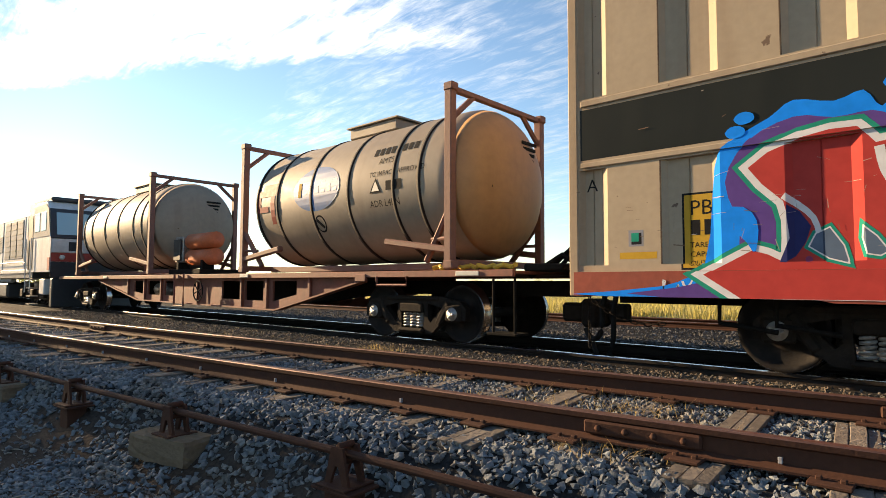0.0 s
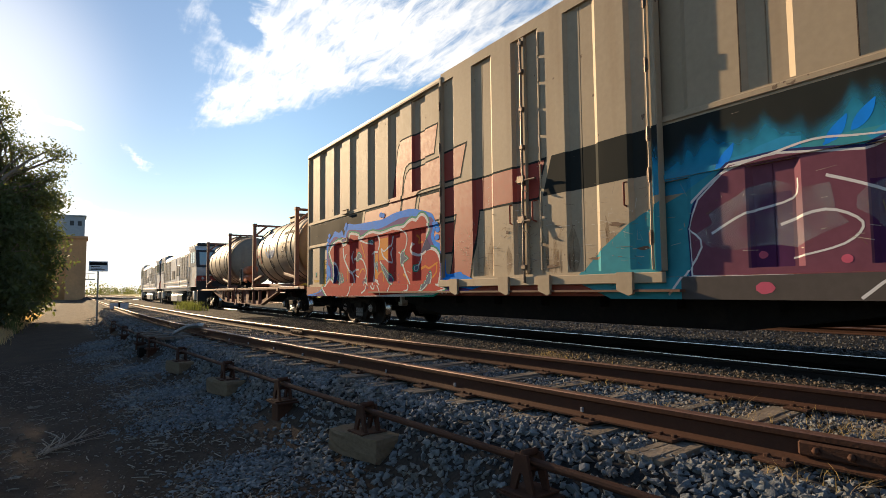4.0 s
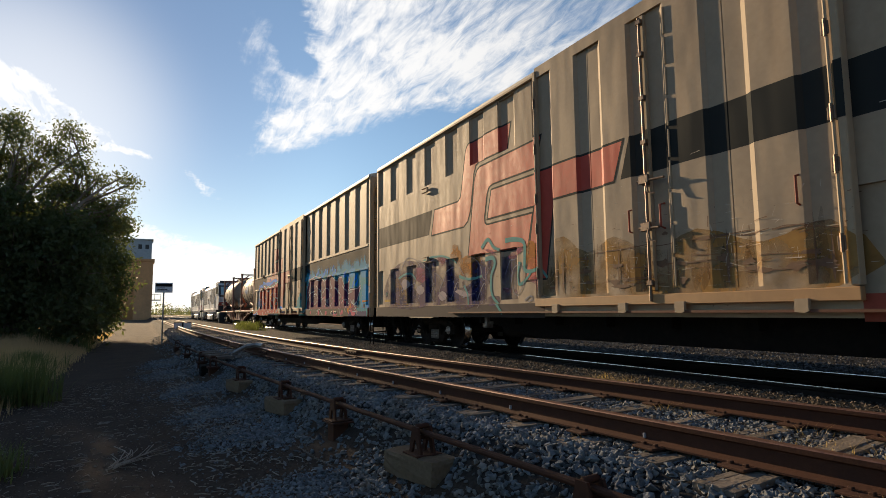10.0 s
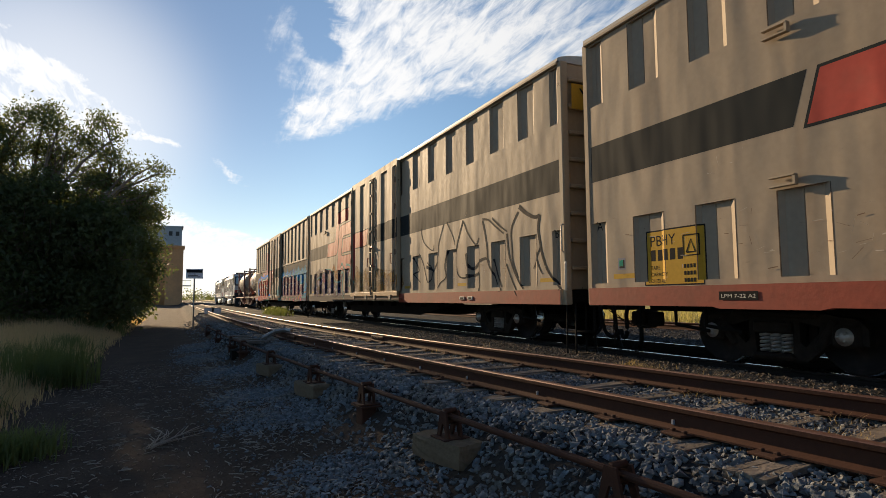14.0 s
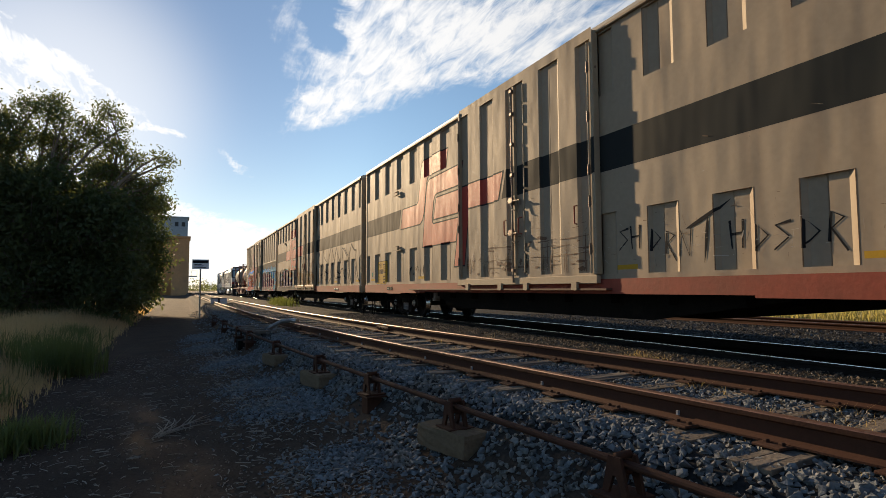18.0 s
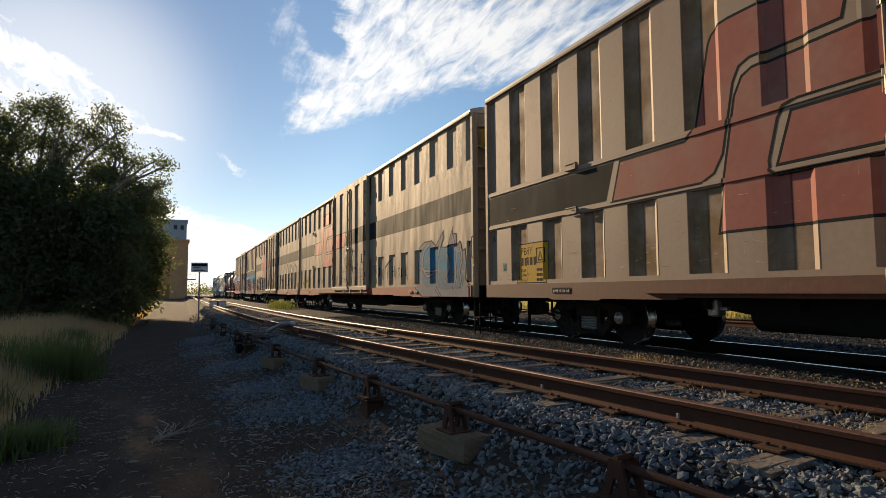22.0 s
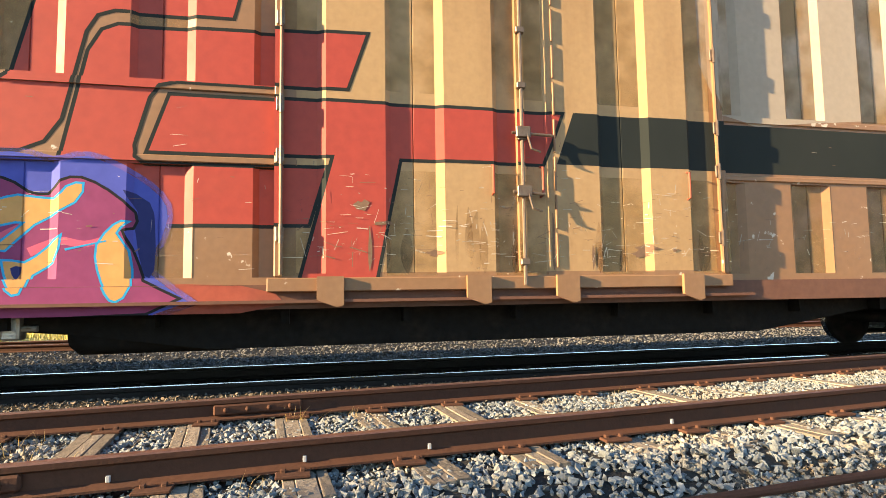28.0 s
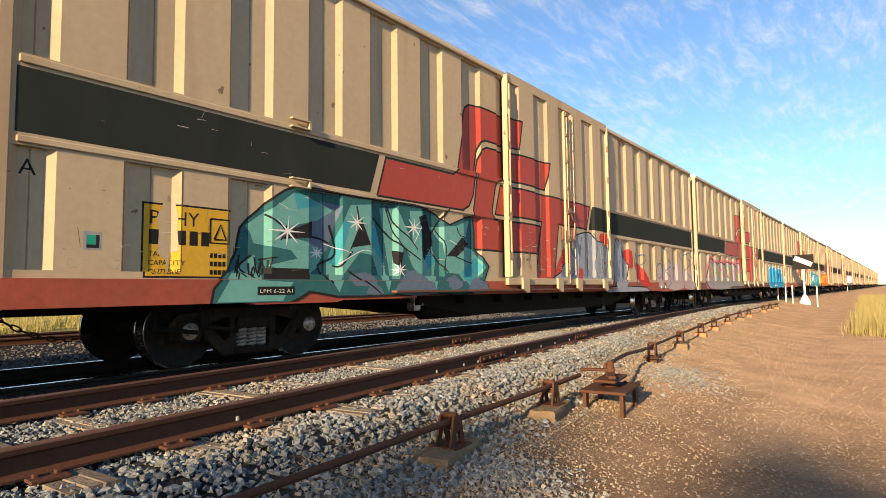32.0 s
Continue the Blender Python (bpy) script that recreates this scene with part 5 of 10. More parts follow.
def word(text, size, x, z, width=None):
    polys = letters(text, size)
    if width:
        w = max(p[0] for f in polys for p in f)
        polys = [[(px * width / w, pz) for px, pz in f] for f in polys]
    return [[(px + x, pz + z) for px, pz in f] for f in polys]


def rect(x0, x1, z0, z1):
    return [(x0, z0), (x1, z0), (x1, z1), (x0, z1)]


def build_flat():
    L0, L1 = 0.0, 18.74
    w = thing("flat_wagon", pose(-22.96, MAIN_Y, 0), "oxide-red container flat wagon with fish-belly side sills", "flat wagon")
    part("deck", boxed(L0, L1, -1.22, 1.22, 1.72, 1.765, 0.008), M["deck_red"], w)
    for s in (-1, 1):
        part("deck_edge", boxed(L0, L1, s * 1.25 - 0.03, s * 1.25 + 0.03, 1.685, 1.78, 0.008), M["deck_red"], w)
        # fish-belly girder: chords and posts round open panels
        low = lambda x: float(np.interp(x, [3.6, 6.6, 13.2, 15.7], [1.66, 1.15, 1.10, 1.64]))
        open_panels = [(6.24, 6.91), (7.15, 7.9), (8.17, 8.76), (11.06, 11.85), (12.03, 12.72), (13.05, 13.85)]
        edges = [3.6] + [e for h in open_panels for e in h] + [15.7]
        y0, y1 = sorted((s * 1.16, s * 1.12))
        for k, (a, b) in enumerate(zip(edges, edges[1:])):
            foot = [(a, low(a))] + [(m, low(m)) for m in (6.6, 13.2) if a < m < b] + [(b, low(b))]
            if k % 2 == 0:
                part("web_panel", prism(bmesh.new(), foot + [(b, 1.69), (a, 1.69)], y0, y1), M["deck_red"], w)
            else:
                part("lower_chord", prism(bmesh.new(), foot + [(b, low(b) + 0.14), (a, low(a) + 0.14)], y0, y1), M["deck_red"], w)
                part("upper_chord", prism(bmesh.new(), [(a, 1.63), (b, 1.63), (b, 1.69), (a, 1.69)], y0, y1), M["deck_red"], w)
        for a, b in ((3.6, 6.6), (6.6, 13.2), (13.2, 15.7)):
            fl = prism(bmesh.new(), [(a, low(a) - 0.03), (b, low(b) - 0.03), (b, low(b)), (a, low(a))], min(s * 1.22, s * 1.05), max(s * 1.22, s * 1.05))
            part("flange", fl, M["deck_red"], w)
        for x in (5.9, 7.02, 8.05, 10.0, 11.95, 12.9, 14.3):
            part("web_rib", boxed(x - 0.03, x + 0.03, min(s * 1.22, s * 1.16), max(s * 1.22, s * 1.16), low(x), 1.69, 0.004), M["deck_red"], w)
    part("centre_sill", prism(bmesh.new(), [(-0.3, 1.64), (-0.3, 1.42), (3.8, 1.42), (5.8, 1.18), (12.9, 1.18), (14.9, 1.42), (L1 + 0.3, 1.42), (L1 + 0.3, 1.64)], -0.2, 0.2), M["under"], w)
    part("brake_cylinder", lathe(bmesh.new(), [(7.1, 0.0), (7.12, 0.16), (7.9, 0.16), (7.95, 0.0)], 14, "X", Matrix.Translation((0, -0.85, 1.42))), M["steel"], w)
    wheel = bmesh.new()
    tube(wheel, [(10.31 + 0.22 * math.cos(a), -1.33, 1.41 + 0.22 * math.sin(a)) for a in np.linspace(0, 2 * math.pi, 21)], 0.015, 6, False)
    for a in (0.3, 1.35, 2.4):
        tube(wheel, [(10.31 - 0.22 * math.cos(a), -1.33, 1.41 - 0.22 * math.sin(a)), (10.31 + 0.22 * math.cos(a), -1.33, 1.41 + 0.22 * math.sin(a))], 0.012, 6)
    part("hand_brake_wheel", wheel, M["under"], w)
    part("step_frame", tubed([(9.08, -1.32, 1.80), (9.08, -1.32, 1.06), (9.56, -1.32, 1.06), (9.56, -1.32, 1.80)], 0.025), M["deck_red"], w)
    part("step_tray", tubed([(16.2, -1.30, 1.70), (16.2, -1.30, 1.57), (16.85, -1.30, 1.57), (16.85, -1.30, 1.70)], 0.02), M["deck_red"], w)
    part("door_box", boxed(15.66, 15.92, -1.30, -1.24, 1.62, 1.74, 0.01), M["deck_red"], w)
    st = bmesh.new()
    for q in (0.0, 0.34):
        tube(st, [(L1 - 0.35 + q, -1.22, 1.66), (L1 - 0.35 + q, -1.22, 0.96)], 0.018)
    box(st, L1 - 0.4, L1 + 0.05, -1.3, -1.0, 0.94, 0.97, 0.004)
    part("step", st, M["under"], w)
    for x, q in ((4.4, 0.14), (12.2, 0.16), (18.0, 0.2)):
        part("lashing_bracket", boxed(x - q, x + q, -1.30, -1.282, 1.70, 1.765, 0.006), M["pale"], w)
    for i, x in enumerate((2.0, 16.7)):
        bogie(w, x)
    c = bmesh.new()
    box(c, L1, L1 + 0.7, -0.12, 0.12, 1.08, 1.34, 0.04)
    box(c, L1 + 0.35, L1 + 0.62, -0.24, 0.2, 1.02, 1.4, 0.05)
    part("coupler", c, M["bogie"], w)
    for k in range(5):
        part("brake_hose", tubed([(L1 - 0.2 + 0.1 * k, -0.6 + 0.22 * k, 1.70 + 0.05 * k), (L1 + 0.25, -0.5 + 0.2 * k, 1.98 + 0.08 * (k % 3)), (L1 + 0.55, -0.4 + 0.2 * k, 1.78), (L1 + 0.75, -0.3 + 0.15 * k, 1.45)], 0.04), M["under"], w)
    part("end_rack", boxed(L1 - 0.1, L1 + 0.5, -0.9, 0.9, 1.76, 1.86, 0.02), M["under"], w)
    return w


def build_tank(x, length, label, end=None):
    """A tank container: a clad barrel with dished ends in a frame of two end rings."""
    t = thing("tank_container", pose(x, MAIN_Y, 0), label, "tank container", "tank containers on the flat wagon")
    za, zb, R = 1.82, 4.45, 1.19
    cz = za + 0.14 + R
    bm = bmesh.new()
    e = 0.62
    prof = [(0.10, 0.0)] + [(0.10 + e * (1 - math.cos(a)), R * math.sin(a) ** 0.75) for a in np.linspace(0.12, math.pi / 2, 9)]
    prof += [(length + 0.42 - p, r) for p, r in prof[::-1]]
    lathe(bm, prof, 56, "X", Matrix.Translation((0, 0, cz)))
    part("barrel", bm, M["tank"], t, smooth=False)
    dish = [(length + 0.425 - p, r + 0.004) for p, r in [(0.10, 0.0)] + [(0.10 + e * (1 - math.cos(a)), R * math.sin(a) ** 0.75) for a in np.linspace(0.12, 1.25, 8)]]
    part("dished_end", lathe(bmesh.new(), dish, 48, "X", Matrix.Translation((0, 0, cz))), end or M["tank"], t, smooth=True)
    for q in (0.62, 0.23 * length, 0.42 * length, 0.60 * length, 0.79 * length, length - 0.66):
        part("band", lathe(bmesh.new(), [(q - 0.035, R - 0.01), (q - 0.035, R + 0.014), (q + 0.035, R + 0.014), (q + 0.035, R - 0.01)], 56, "X", Matrix.Translation((0, 0, cz))), M["rail_dark"], t)
    for y in (-0.5, 0.5):
        part("bottom_rail", boxed(0.12, length - 0.12, y - 0.05, y + 0.05, za - 0.01, za + 0.10, 0.01), M["frame_red"], t)
    b = 0.13
    for x0, s in ((0.0, 1), (length, -1)):
        xa, xb = (x0, x0 + b) if s > 0 else (x0 - b, x0)
        for y in (-1.219, 1.219 - b):
            part("corner_post", boxed(xa, xb, y, y + b, za, zb, 0.012), M["frame_red"], t)
            for z in (za - 0.015, zb - 0.10):
                part("corner_casting", boxed(xa - 0.012, xb + 0.03, y - 0.012, y + b + 0.012, z, z + 0.118, 0.015), M["frame_red"], t)
        part("top_beam", boxed(xa + 0.02, xb - 0.02, -1.08, 1.08, zb - 0.10, zb - 0.02, 0.01), M["frame_red"], t)
        part("bottom_beam", boxed(xa + 0.02, xb - 0.02, -1.08, 1.08, za + 0.02, za + 0.12, 0.01), M["frame_red"], t)
        for y in (-1, 1):
            # knee braces above, raking struts below, saddle plates
            g = bmesh.new()
            m = (xa + xb) / 2
            tube(g, [(m, y * 1.14, zb - 0.5), (m, y * 0.62, zb - 0.06)], 0.045, 6)
            part("knee_brace", g, M["frame_red"], t)
            g = bmesh.new()
            tube(g, [(m, y * 1.16, za + 0.85), (m + s * 0.55, y * 1.05, za + 0.10)], 0.05, 6)
            tube(g, [(m, y * 1.16, za + 0.42), (m + s * 0.42, y * 1.08, za + 0.42)], 0.03, 6)
            part("raking_strut", g, M["frame_red"], t)
            part("foot_rail", boxed(min(m, m + s * 1.35), max(m, m + s * 1.35), y * 1.14 - 0.06, y * 1.14 + 0.06, za + 0.2, za + 0.30, 0.02, Matrix.Translation((m, 0, za + 0.25)) @ Matrix.Rotation(-s * 0.13, 4, "Y") @ Matrix.Translation((-m, 0, -za - 0.25))), M["frame_red"], t)
    hatch = bmesh.new()
    box(hatch, length * 0.44, length * 0.66, -0.42, 0.42, cz + R - 0.06, cz + R + 0.14, 0.02)
    box(hatch, length * 0.43, length * 0.67, -0.46, 0.46, cz + R + 0.14, cz + R + 0.17, 0.005)
    part("hatch_box", hatch, M["tank"], t)

    def on_barrel(name, layers, label=""):
        """Decals that follow the barrel's curve: x along it, z as the height on its near side."""
        verts, faces, slots, mats = [], [], [], []
        for k, (mat, polys) in enumerate(layers):
            mats.append(mat)
            for poly in polys:
                z0, z1 = min(p[1] for p in poly), max(p[1] for p in poly)
                n = max(1, int((z1 - z0) / 0.12))
                for i in range(n):
                    a, c = z0 + (z1 - z0) * i / n, z0 + (z1 - z0) * (i + 1) / n
                    q = clip_poly(clip_poly(poly, 1, a, True), 1, c, False) if n > 1 else poly
                    if len(q) < 3:
                        continue
                    base = len(verts)
                    for px, pz in q:
                        rr = R + 0.006 + 0.003 * k
                        h = max(-0.99, min(0.99, (pz - cz) / R))
                        verts.append((px, -rr * math.sqrt(1 - h * h), cz + rr * h))
                    faces.append(tuple(range(base, len(verts))))
                    slots.append(k)
        me = mesh_of(name, verts, faces, mats, slots)
        bm = bmesh.new(); bm.from_mesh(me)
        for f in bm.faces:
            f.normal_update()
            if f.normal.y > 0:
                f.normal_flip()
        bmesh.ops.triangulate(bm, faces=[f for f in bm.faces if len(f.verts) > 4], ngon_method="EAR_CLIP")
        bm.to_mesh(me); bm.free()
        part(name, me, None, t, label)

    return t, on_barrel, cz, R


def build_load():
    flat = build_flat()
    # the dished end is coloured ochre for the warm light bounced onto it
    tb, on, cz, R = build_tank(-11.10, 5.78, "dusty beige tank container with blue oval decal in red frame", M["ochre"])
    ell = [(2.55 + 0.68 * math.cos(a), cz + 0.12 + 0.40 * math.sin(a)) for a in np.linspace(0, 2 * math.pi, 28, endpoint=False)]
    squig = [rect(2.20 + 0.17 * i, 2.30 + 0.17 * i, cz + 0.04, cz + 0.17 + (0.08 if i in (0, 3, 5) else 0)) for i in range(6)]
    on("oval_decal", [(M["blue"], [ell]), (M["pale"], squig), (M["yellow"], [rect(2.04, 2.13, cz + 0.0, cz + 0.26)])], "blue oval decal with pale shapes")
    on("red_emblem", [(M["red"], [rect(0.62, 1.38, cz + 0.12, cz + 0.24), rect(0.62, 0.74, cz - 0.18, cz + 0.12), rect(0.74, 1.02, cz - 0.18, cz - 0.07), rect(1.10, 1.24, cz - 0.42, cz + 0.12), rect(0.80, 1.34, cz + 0.24, cz + 0.36)])])
    txt = []
    for i, (s, z, h) in enumerate((("AMT5", 0.34, 0.14), ("TC IMPACT APPROVED", 0.14, 0.12), ("ADR L4BN", -0.34, 0.15))):
        txt += word(s, h, 4.0 + 0.18 * (i == 0), cz + z)
    txt += [rect(4.0 + 0.13 * i, 4.09 + 0.13 * i, cz + 0.50, cz + 0.62) for i in range(8)]
    on("lettering", [(M["black"], txt + [rect(4.4, 4.55, cz - 0.1, cz + 0.05), rect(4.6, 4.75, cz - 0.1, cz + 0.05)])], "black stencilled lettering")
    on("warning_triangle", [(M["black"], [[(4.02, cz - 0.12), (4.30, cz - 0.12), (4.16, cz + 0.12)]]), (M["pale"], [[(4.07, cz - 0.09), (4.25, cz - 0.09), (4.16, cz + 0.07)]])])
    on("no_smoking_roundel", [(M["black"], [[(2.6 + 0.15 * math.cos(a), cz - 0.5 + 0.15 * math.sin(a)) for a in np.linspace(0, 6.28, 16, endpoint=False)]]), (M["tank"], [[(2.6 + 0.12 * math.cos(a), cz - 0.5 + 0.12 * math.sin(a)) for a in np.linspace(0, 6.28, 16, endpoint=False)]]), (M["black"], [[(2.5, cz - 0.45), (2.54, cz - 0.41), (2.7, cz - 0.55), (2.66, cz - 0.59)]])])
    ta, on2, cz, R = build_tank(-21.5, 5.82, "dusty beige tank container with dark hoops, in a faded red frame")
    # plates on the dished ends that face the vans
    for t, L in ((tb, 5.78), (ta, 5.82)):
        tri = bmesh.new()
        for k, (sz, y) in enumerate(((0.2, 0.0), (0.165, 0.004))):
            vs = [tri.verts.new((L + 0.27 + y, -0.45 + sz * math.sin(a), cz - 0.05 + sz * math.cos(a))) for a in (0, 2.094, 4.188)]
            tri.faces.new(vs).material_index = k
        part("warning_triangle", tri, [M["black"], M["yellow"]], t, "yellow warning triangle edged in black")
        bars = bmesh.new()
        for k in range(5):
            box(bars, L + 0.26, L + 0.275, 0.15 + 0.02 * k, 0.55 - 0.03 * k, cz + 0.62 - 0.09 * k, cz + 0.67 - 0.09 * k)
        part("plate_writing", bars, M["black"], t)
    # the pump set between the tanks
    p = thing("pump_set", pose(-15.2, MAIN_Y, 1.80), "orange-red pump set with grey control box on wagon deck", "pump")
    part("skid", boxed(0, 1.7, -0.9, 0.3, 0, 0.12, 0.01), M["under"], p)
    part("control_box", boxed(0.1, 0.55, -0.80, -0.45, 0.30, 0.95, 0.02), M["steel"], p)
    part("control_panel", boxed(0.12, 0.5, -0.85, -0.81, 0.35, 0.88, 0.01), M["grille"], p)
    for z in (0.42, 0.82):
        part("cylinder", lathe(bmesh.new(), [(0.62, 0.0), (0.64, 0.2), (1.9, 0.2), (1.92, 0.0)], 16, "X", Matrix.Translation((0, -0.6, z))), M["orange_red"], p)
    for x in (0.2, 1.5):
        part("leg", boxed(x, x + 0.12, -0.8, -0.5, 0.1, 0.34, 0.01), M["under"], p)
    h = thing("yellow_hose", pose(-5.9, MAIN_Y, 1.76), "coiled yellow hose lying on the wagon deck", "hose")
    part("coil", tubed([(0.1 * k, -0.95 + 0.05 * math.sin(k * 1.9), 0.06 + 0.03 * (k % 2)) for k in range(16)], 0.035, 8), M["hose_yellow"], h)
    TRAIN.extend((flat, tb, ta, p, h))


build_load()


# ---- locomotives ----
def build_loco(x):
    n = thing("locomotive", pose(x, MAIN_Y, 0), "pale grey diesel locomotive with dark cab bands and red nose", "locomotive", "locomotives at the head of the train")
    L = 17.9
    b0, b1 = 2.9, L - 2.9

    def hull(section, x0, x1):
        bm = bmesh.new()
        a = [bm.verts.new((x0, y, z)) for y, z in section]
        b = [bm.verts.new((x1, y, z)) for y, z in section]
        k = len(section)
        for i in range(k):
            bm.faces.new((a[i], a[(i + 1) % k], b[(i + 1) % k], b[i]))
        bm.faces.new(a); bm.faces.new(b[::-1])
        bmesh.ops.recalc_face_normals(bm, faces=bm.faces)
        return bm

    part("body", hull([(-1.43, 2.06), (-1.43, 4.12), (-1.30, 4.32), (1.30, 4.32), (1.43, 4.12), (1.43, 2.06)], b0, b1), M["loco_white"], n)
    part("roof", hull([(-1.28, 4.325), (-0.95, 4.52), (0.95, 4.52), (1.28, 4.325)], b0, b1), M["loco_white"], n)
    part("roof_hump", hull([(-0.85, 4.525), (-0.7, 4.72), (0.7, 4.72), (0.85, 4.525)], L - 7.5, b1 - 0.1), M["loco_dark"], n)
    part("frame", boxed(b0 - 0.6, b1 + 0.6, -1.40, 1.40, 1.72, 2.05, 0.02), M["loco_dark"], n)
    part("sill_strip", boxed(b0, b1, -1.45, -1.405, 1.92, 2.055, 0.008), M["loco_white"], n)
    for x0, x1, z0, z1, k in ((L - 6.55, L - 3.6, 2.5, 4.0, 3), (L - 8.7, L - 6.8, 2.8, 3.5, 2), (2.1 + 0.9, 6.4, 2.5, 4.0, 4), (7.2, 8.6, 2.6, 3.2, 2)):
        w = (x1 - x0) / k
        for i in range(k):
            g = part("grille", boxed(x0 + w * i + 0.06, x0 + w * (i + 1) - 0.06, -1.452, -1.432, z0, z1, 0.006), M["loco_dark"], n)
            for q in range(7):
                z = z0 + (z1 - z0) * (q + 0.5) / 7
                part("slat", boxed(x0 + w * i + 0.10, x0 + w * (i + 1) - 0.10, -1.464, -1.4525, z - 0.02, z + 0.02), M["grille"], g)
    for q in (L - 3.42, L - 3.0, 9.3, 11.0):
        part("body_rib", boxed(q - 0.03, q + 0.03, -1.45, -1.431, 2.08, 4.1, 0.004), M["loco_white"], n)
    part("handrail", tubed([(b0, -1.50, 2.30), (b0 + 0.3, -1.53, 2.35), (b1 - 0.3, -1.53, 2.35), (b1, -1.50, 2.30)], 0.018), M["steel"], n)
    part("fuel_tank", boxed(5.9, 11.3, -1.30, 1.30, 0.92, 1.55, 0.08), M["loco_dark"], n)
    part("tank_side", boxed(6.0, 9.4, -1.33, -1.305, 1.0, 1.42, 0.01), M["loco_white"], n)
    part("air_reservoir", lathe(bmesh.new(), [(6.3, 0.0), (6.36, 0.15), (11.6, 0.15), (11.66, 0.0)], 14, "X", Matrix.Translation((0, -1.2, 1.70))), M["loco_white"], n)
    for q in (5.0, 9.5):
        part("fan", lathe(bmesh.new(), [(4.525, 0.0), (4.525, 0.5), (4.66, 0.45), (4.66, 0.0)], 16, "Z", Matrix.Translation((q, 0, 0))), M["loco_dark"], n)
    for s, back, nose in ((1, b1, L), (-1, b0, 0.0)):
        cab = prism(bmesh.new(), [(back, 1.95), (nose, 1.95), (nose, 3.0), (nose - s * 0.28, 4.15), (nose - s * 0.65, 4.45), (back, 4.5)], -1.44, 1.44)
        c = part("cab", cab, M["loco_white"], n)
        lo, hi = sorted((back + s * 0.05, nose - s * 0.5))
        part("cab_roof", boxed(lo, hi, -1.34, 1.34, 4.47, 4.62, 0.05), M["loco_dark"], c)
        for y in (-1.452, 1.452):
            part("window_band", prism(bmesh.new(), [(nose - s * 2.15, 3.20), (nose - s * 0.07, 3.20), (nose - s * 0.30, 4.16), (nose - s * 0.62, 4.34), (nose - s * 2.15, 4.34)], y - 0.006, y + 0.006), M["loco_dark"], c)
            for q in (0.85, 1.65):
                part("side_window", boxed(nose - s * q - 0.30, nose - s * q + 0.30, y - 0.016, y + 0.016, 3.40, 4.08, 0.01), GLASS, c)
        part("cab_door", boxed(nose - s * 2.55 - 0.3, nose - s * 2.55 + 0.3, -1.458, -1.441, 2.05, 4.05, 0.008), M["grille"], c)
        x0, x1 = sorted((nose + s * 0.003, nose + s * 0.03))
        part("nose_panel", boxed(x0, x1, -1.40, 1.40, 2.62, 3.08, 0.008), M["loco_white"], c)
        part("number_panel", boxed(x0 + s * 0.012, x1 + s * 0.012, -0.9, -0.55, 2.68, 3.0, 0.006), M["loco_dark"], c)
        part("nose_stripe", boxed(x0, x1, -1.43, 1.43, 2.30, 2.61, 0.008), M["loco_red"], c)
        part("side_stripe", boxed(nose - s * 0.05 - 0.25, nose - s * 0.05 + 0.05 if s < 0 else nose - 0.02, -1.455, -1.442, 2.0, 2.45, 0.004), M["loco_red"], c)
        part("nose_sill", boxed(x0, x1, -1.43, 1.43, 1.75, 2.29, 0.01), M["loco_dark"], c)
        tilt = math.atan2(0.28, 1.15)
        tip = Matrix.Translation((nose - s * 0.12, 0, 3.62)) @ Matrix.Rotation(-s * tilt, 4, "Y")
        part("windscreen_surround", boxed(-0.025, 0.035, -1.44, 1.44, -0.52, 0.56, 0.01), M["loco_dark"], c, at=tip)
        for y in (-0.68, 0.68):
            part("windscreen", boxed(s * 0.04 - 0.008, s * 0.04 + 0.008, y - 0.58, y + 0.58, -0.40, 0.42, 0.004), GLASS, c, at=tip)
            part("headlight", lathe(bmesh.new(), [(0.0, 0.0), (0.0, 0.09), (s * 0.05, 0.08), (s * 0.05, 0.0)], 12, "X", Matrix.Translation((nose + s * 0.03, y * 1.6, 2.45))), M["pale"], c)
        for k in range(4):
            q = nose - s * 2.55
            part("cab_step", boxed(q - 0.28, q + 0.28, -1.46, -1.2, 0.75 + 0.3 * k, 0.79 + 0.3 * k), M["steel"], n)
        for q in (nose - s * 2.2, nose - s * 2.9):
            part("grab_rail", tubed([(q, -1.50, 1.2), (q, -1.50, 3.2)], 0.018), M["loco_white"], n)
        lo, hi = sorted((nose - s * 0.30, nose - s * 0.02))
        part("pilot", boxed(lo, hi, -1.35, 1.35, 0.72, 1.72, 0.03), M["loco_dark"], n)
        part("sand_box", boxed(nose - s * 1.0 - 0.3, nose - s * 1.0 + 0.3, -1.42, -1.1, 1.15, 1.70, 0.03), M["loco_white"], n)
    for q in (3.1, L - 3.1):
        bg = part("bogie", boxed(-1.9, 1.9, -1.12, 1.12, 0.95, 1.3, 0.05), M["bogie"], n, at=pose(q, 0, 0))
        for k in (-1.45, 0, 1.45):
            part("wheelset", WHEELSET, None, bg, at=pose(k, 0, MAIN_Z + WR))
            part("axle_box", boxed(k - 0.2, k + 0.2, -1.24, -1.03, 1.0, 1.32, 0.03), M["bogie"], bg)
            part("spring", lathe(bmesh.new(), [(1.33, 0.0), (1.33, 0.09), (1.62, 0.09), (1.62, 0.0)], 8, "Z", Matrix.Translation((k + 0.32, -1.13, 0))), M["steel"], bg)
    return n


for k in range(2):
    TRAIN.append(build_loco(-23.5 - 17.9 - 18.8 * k))


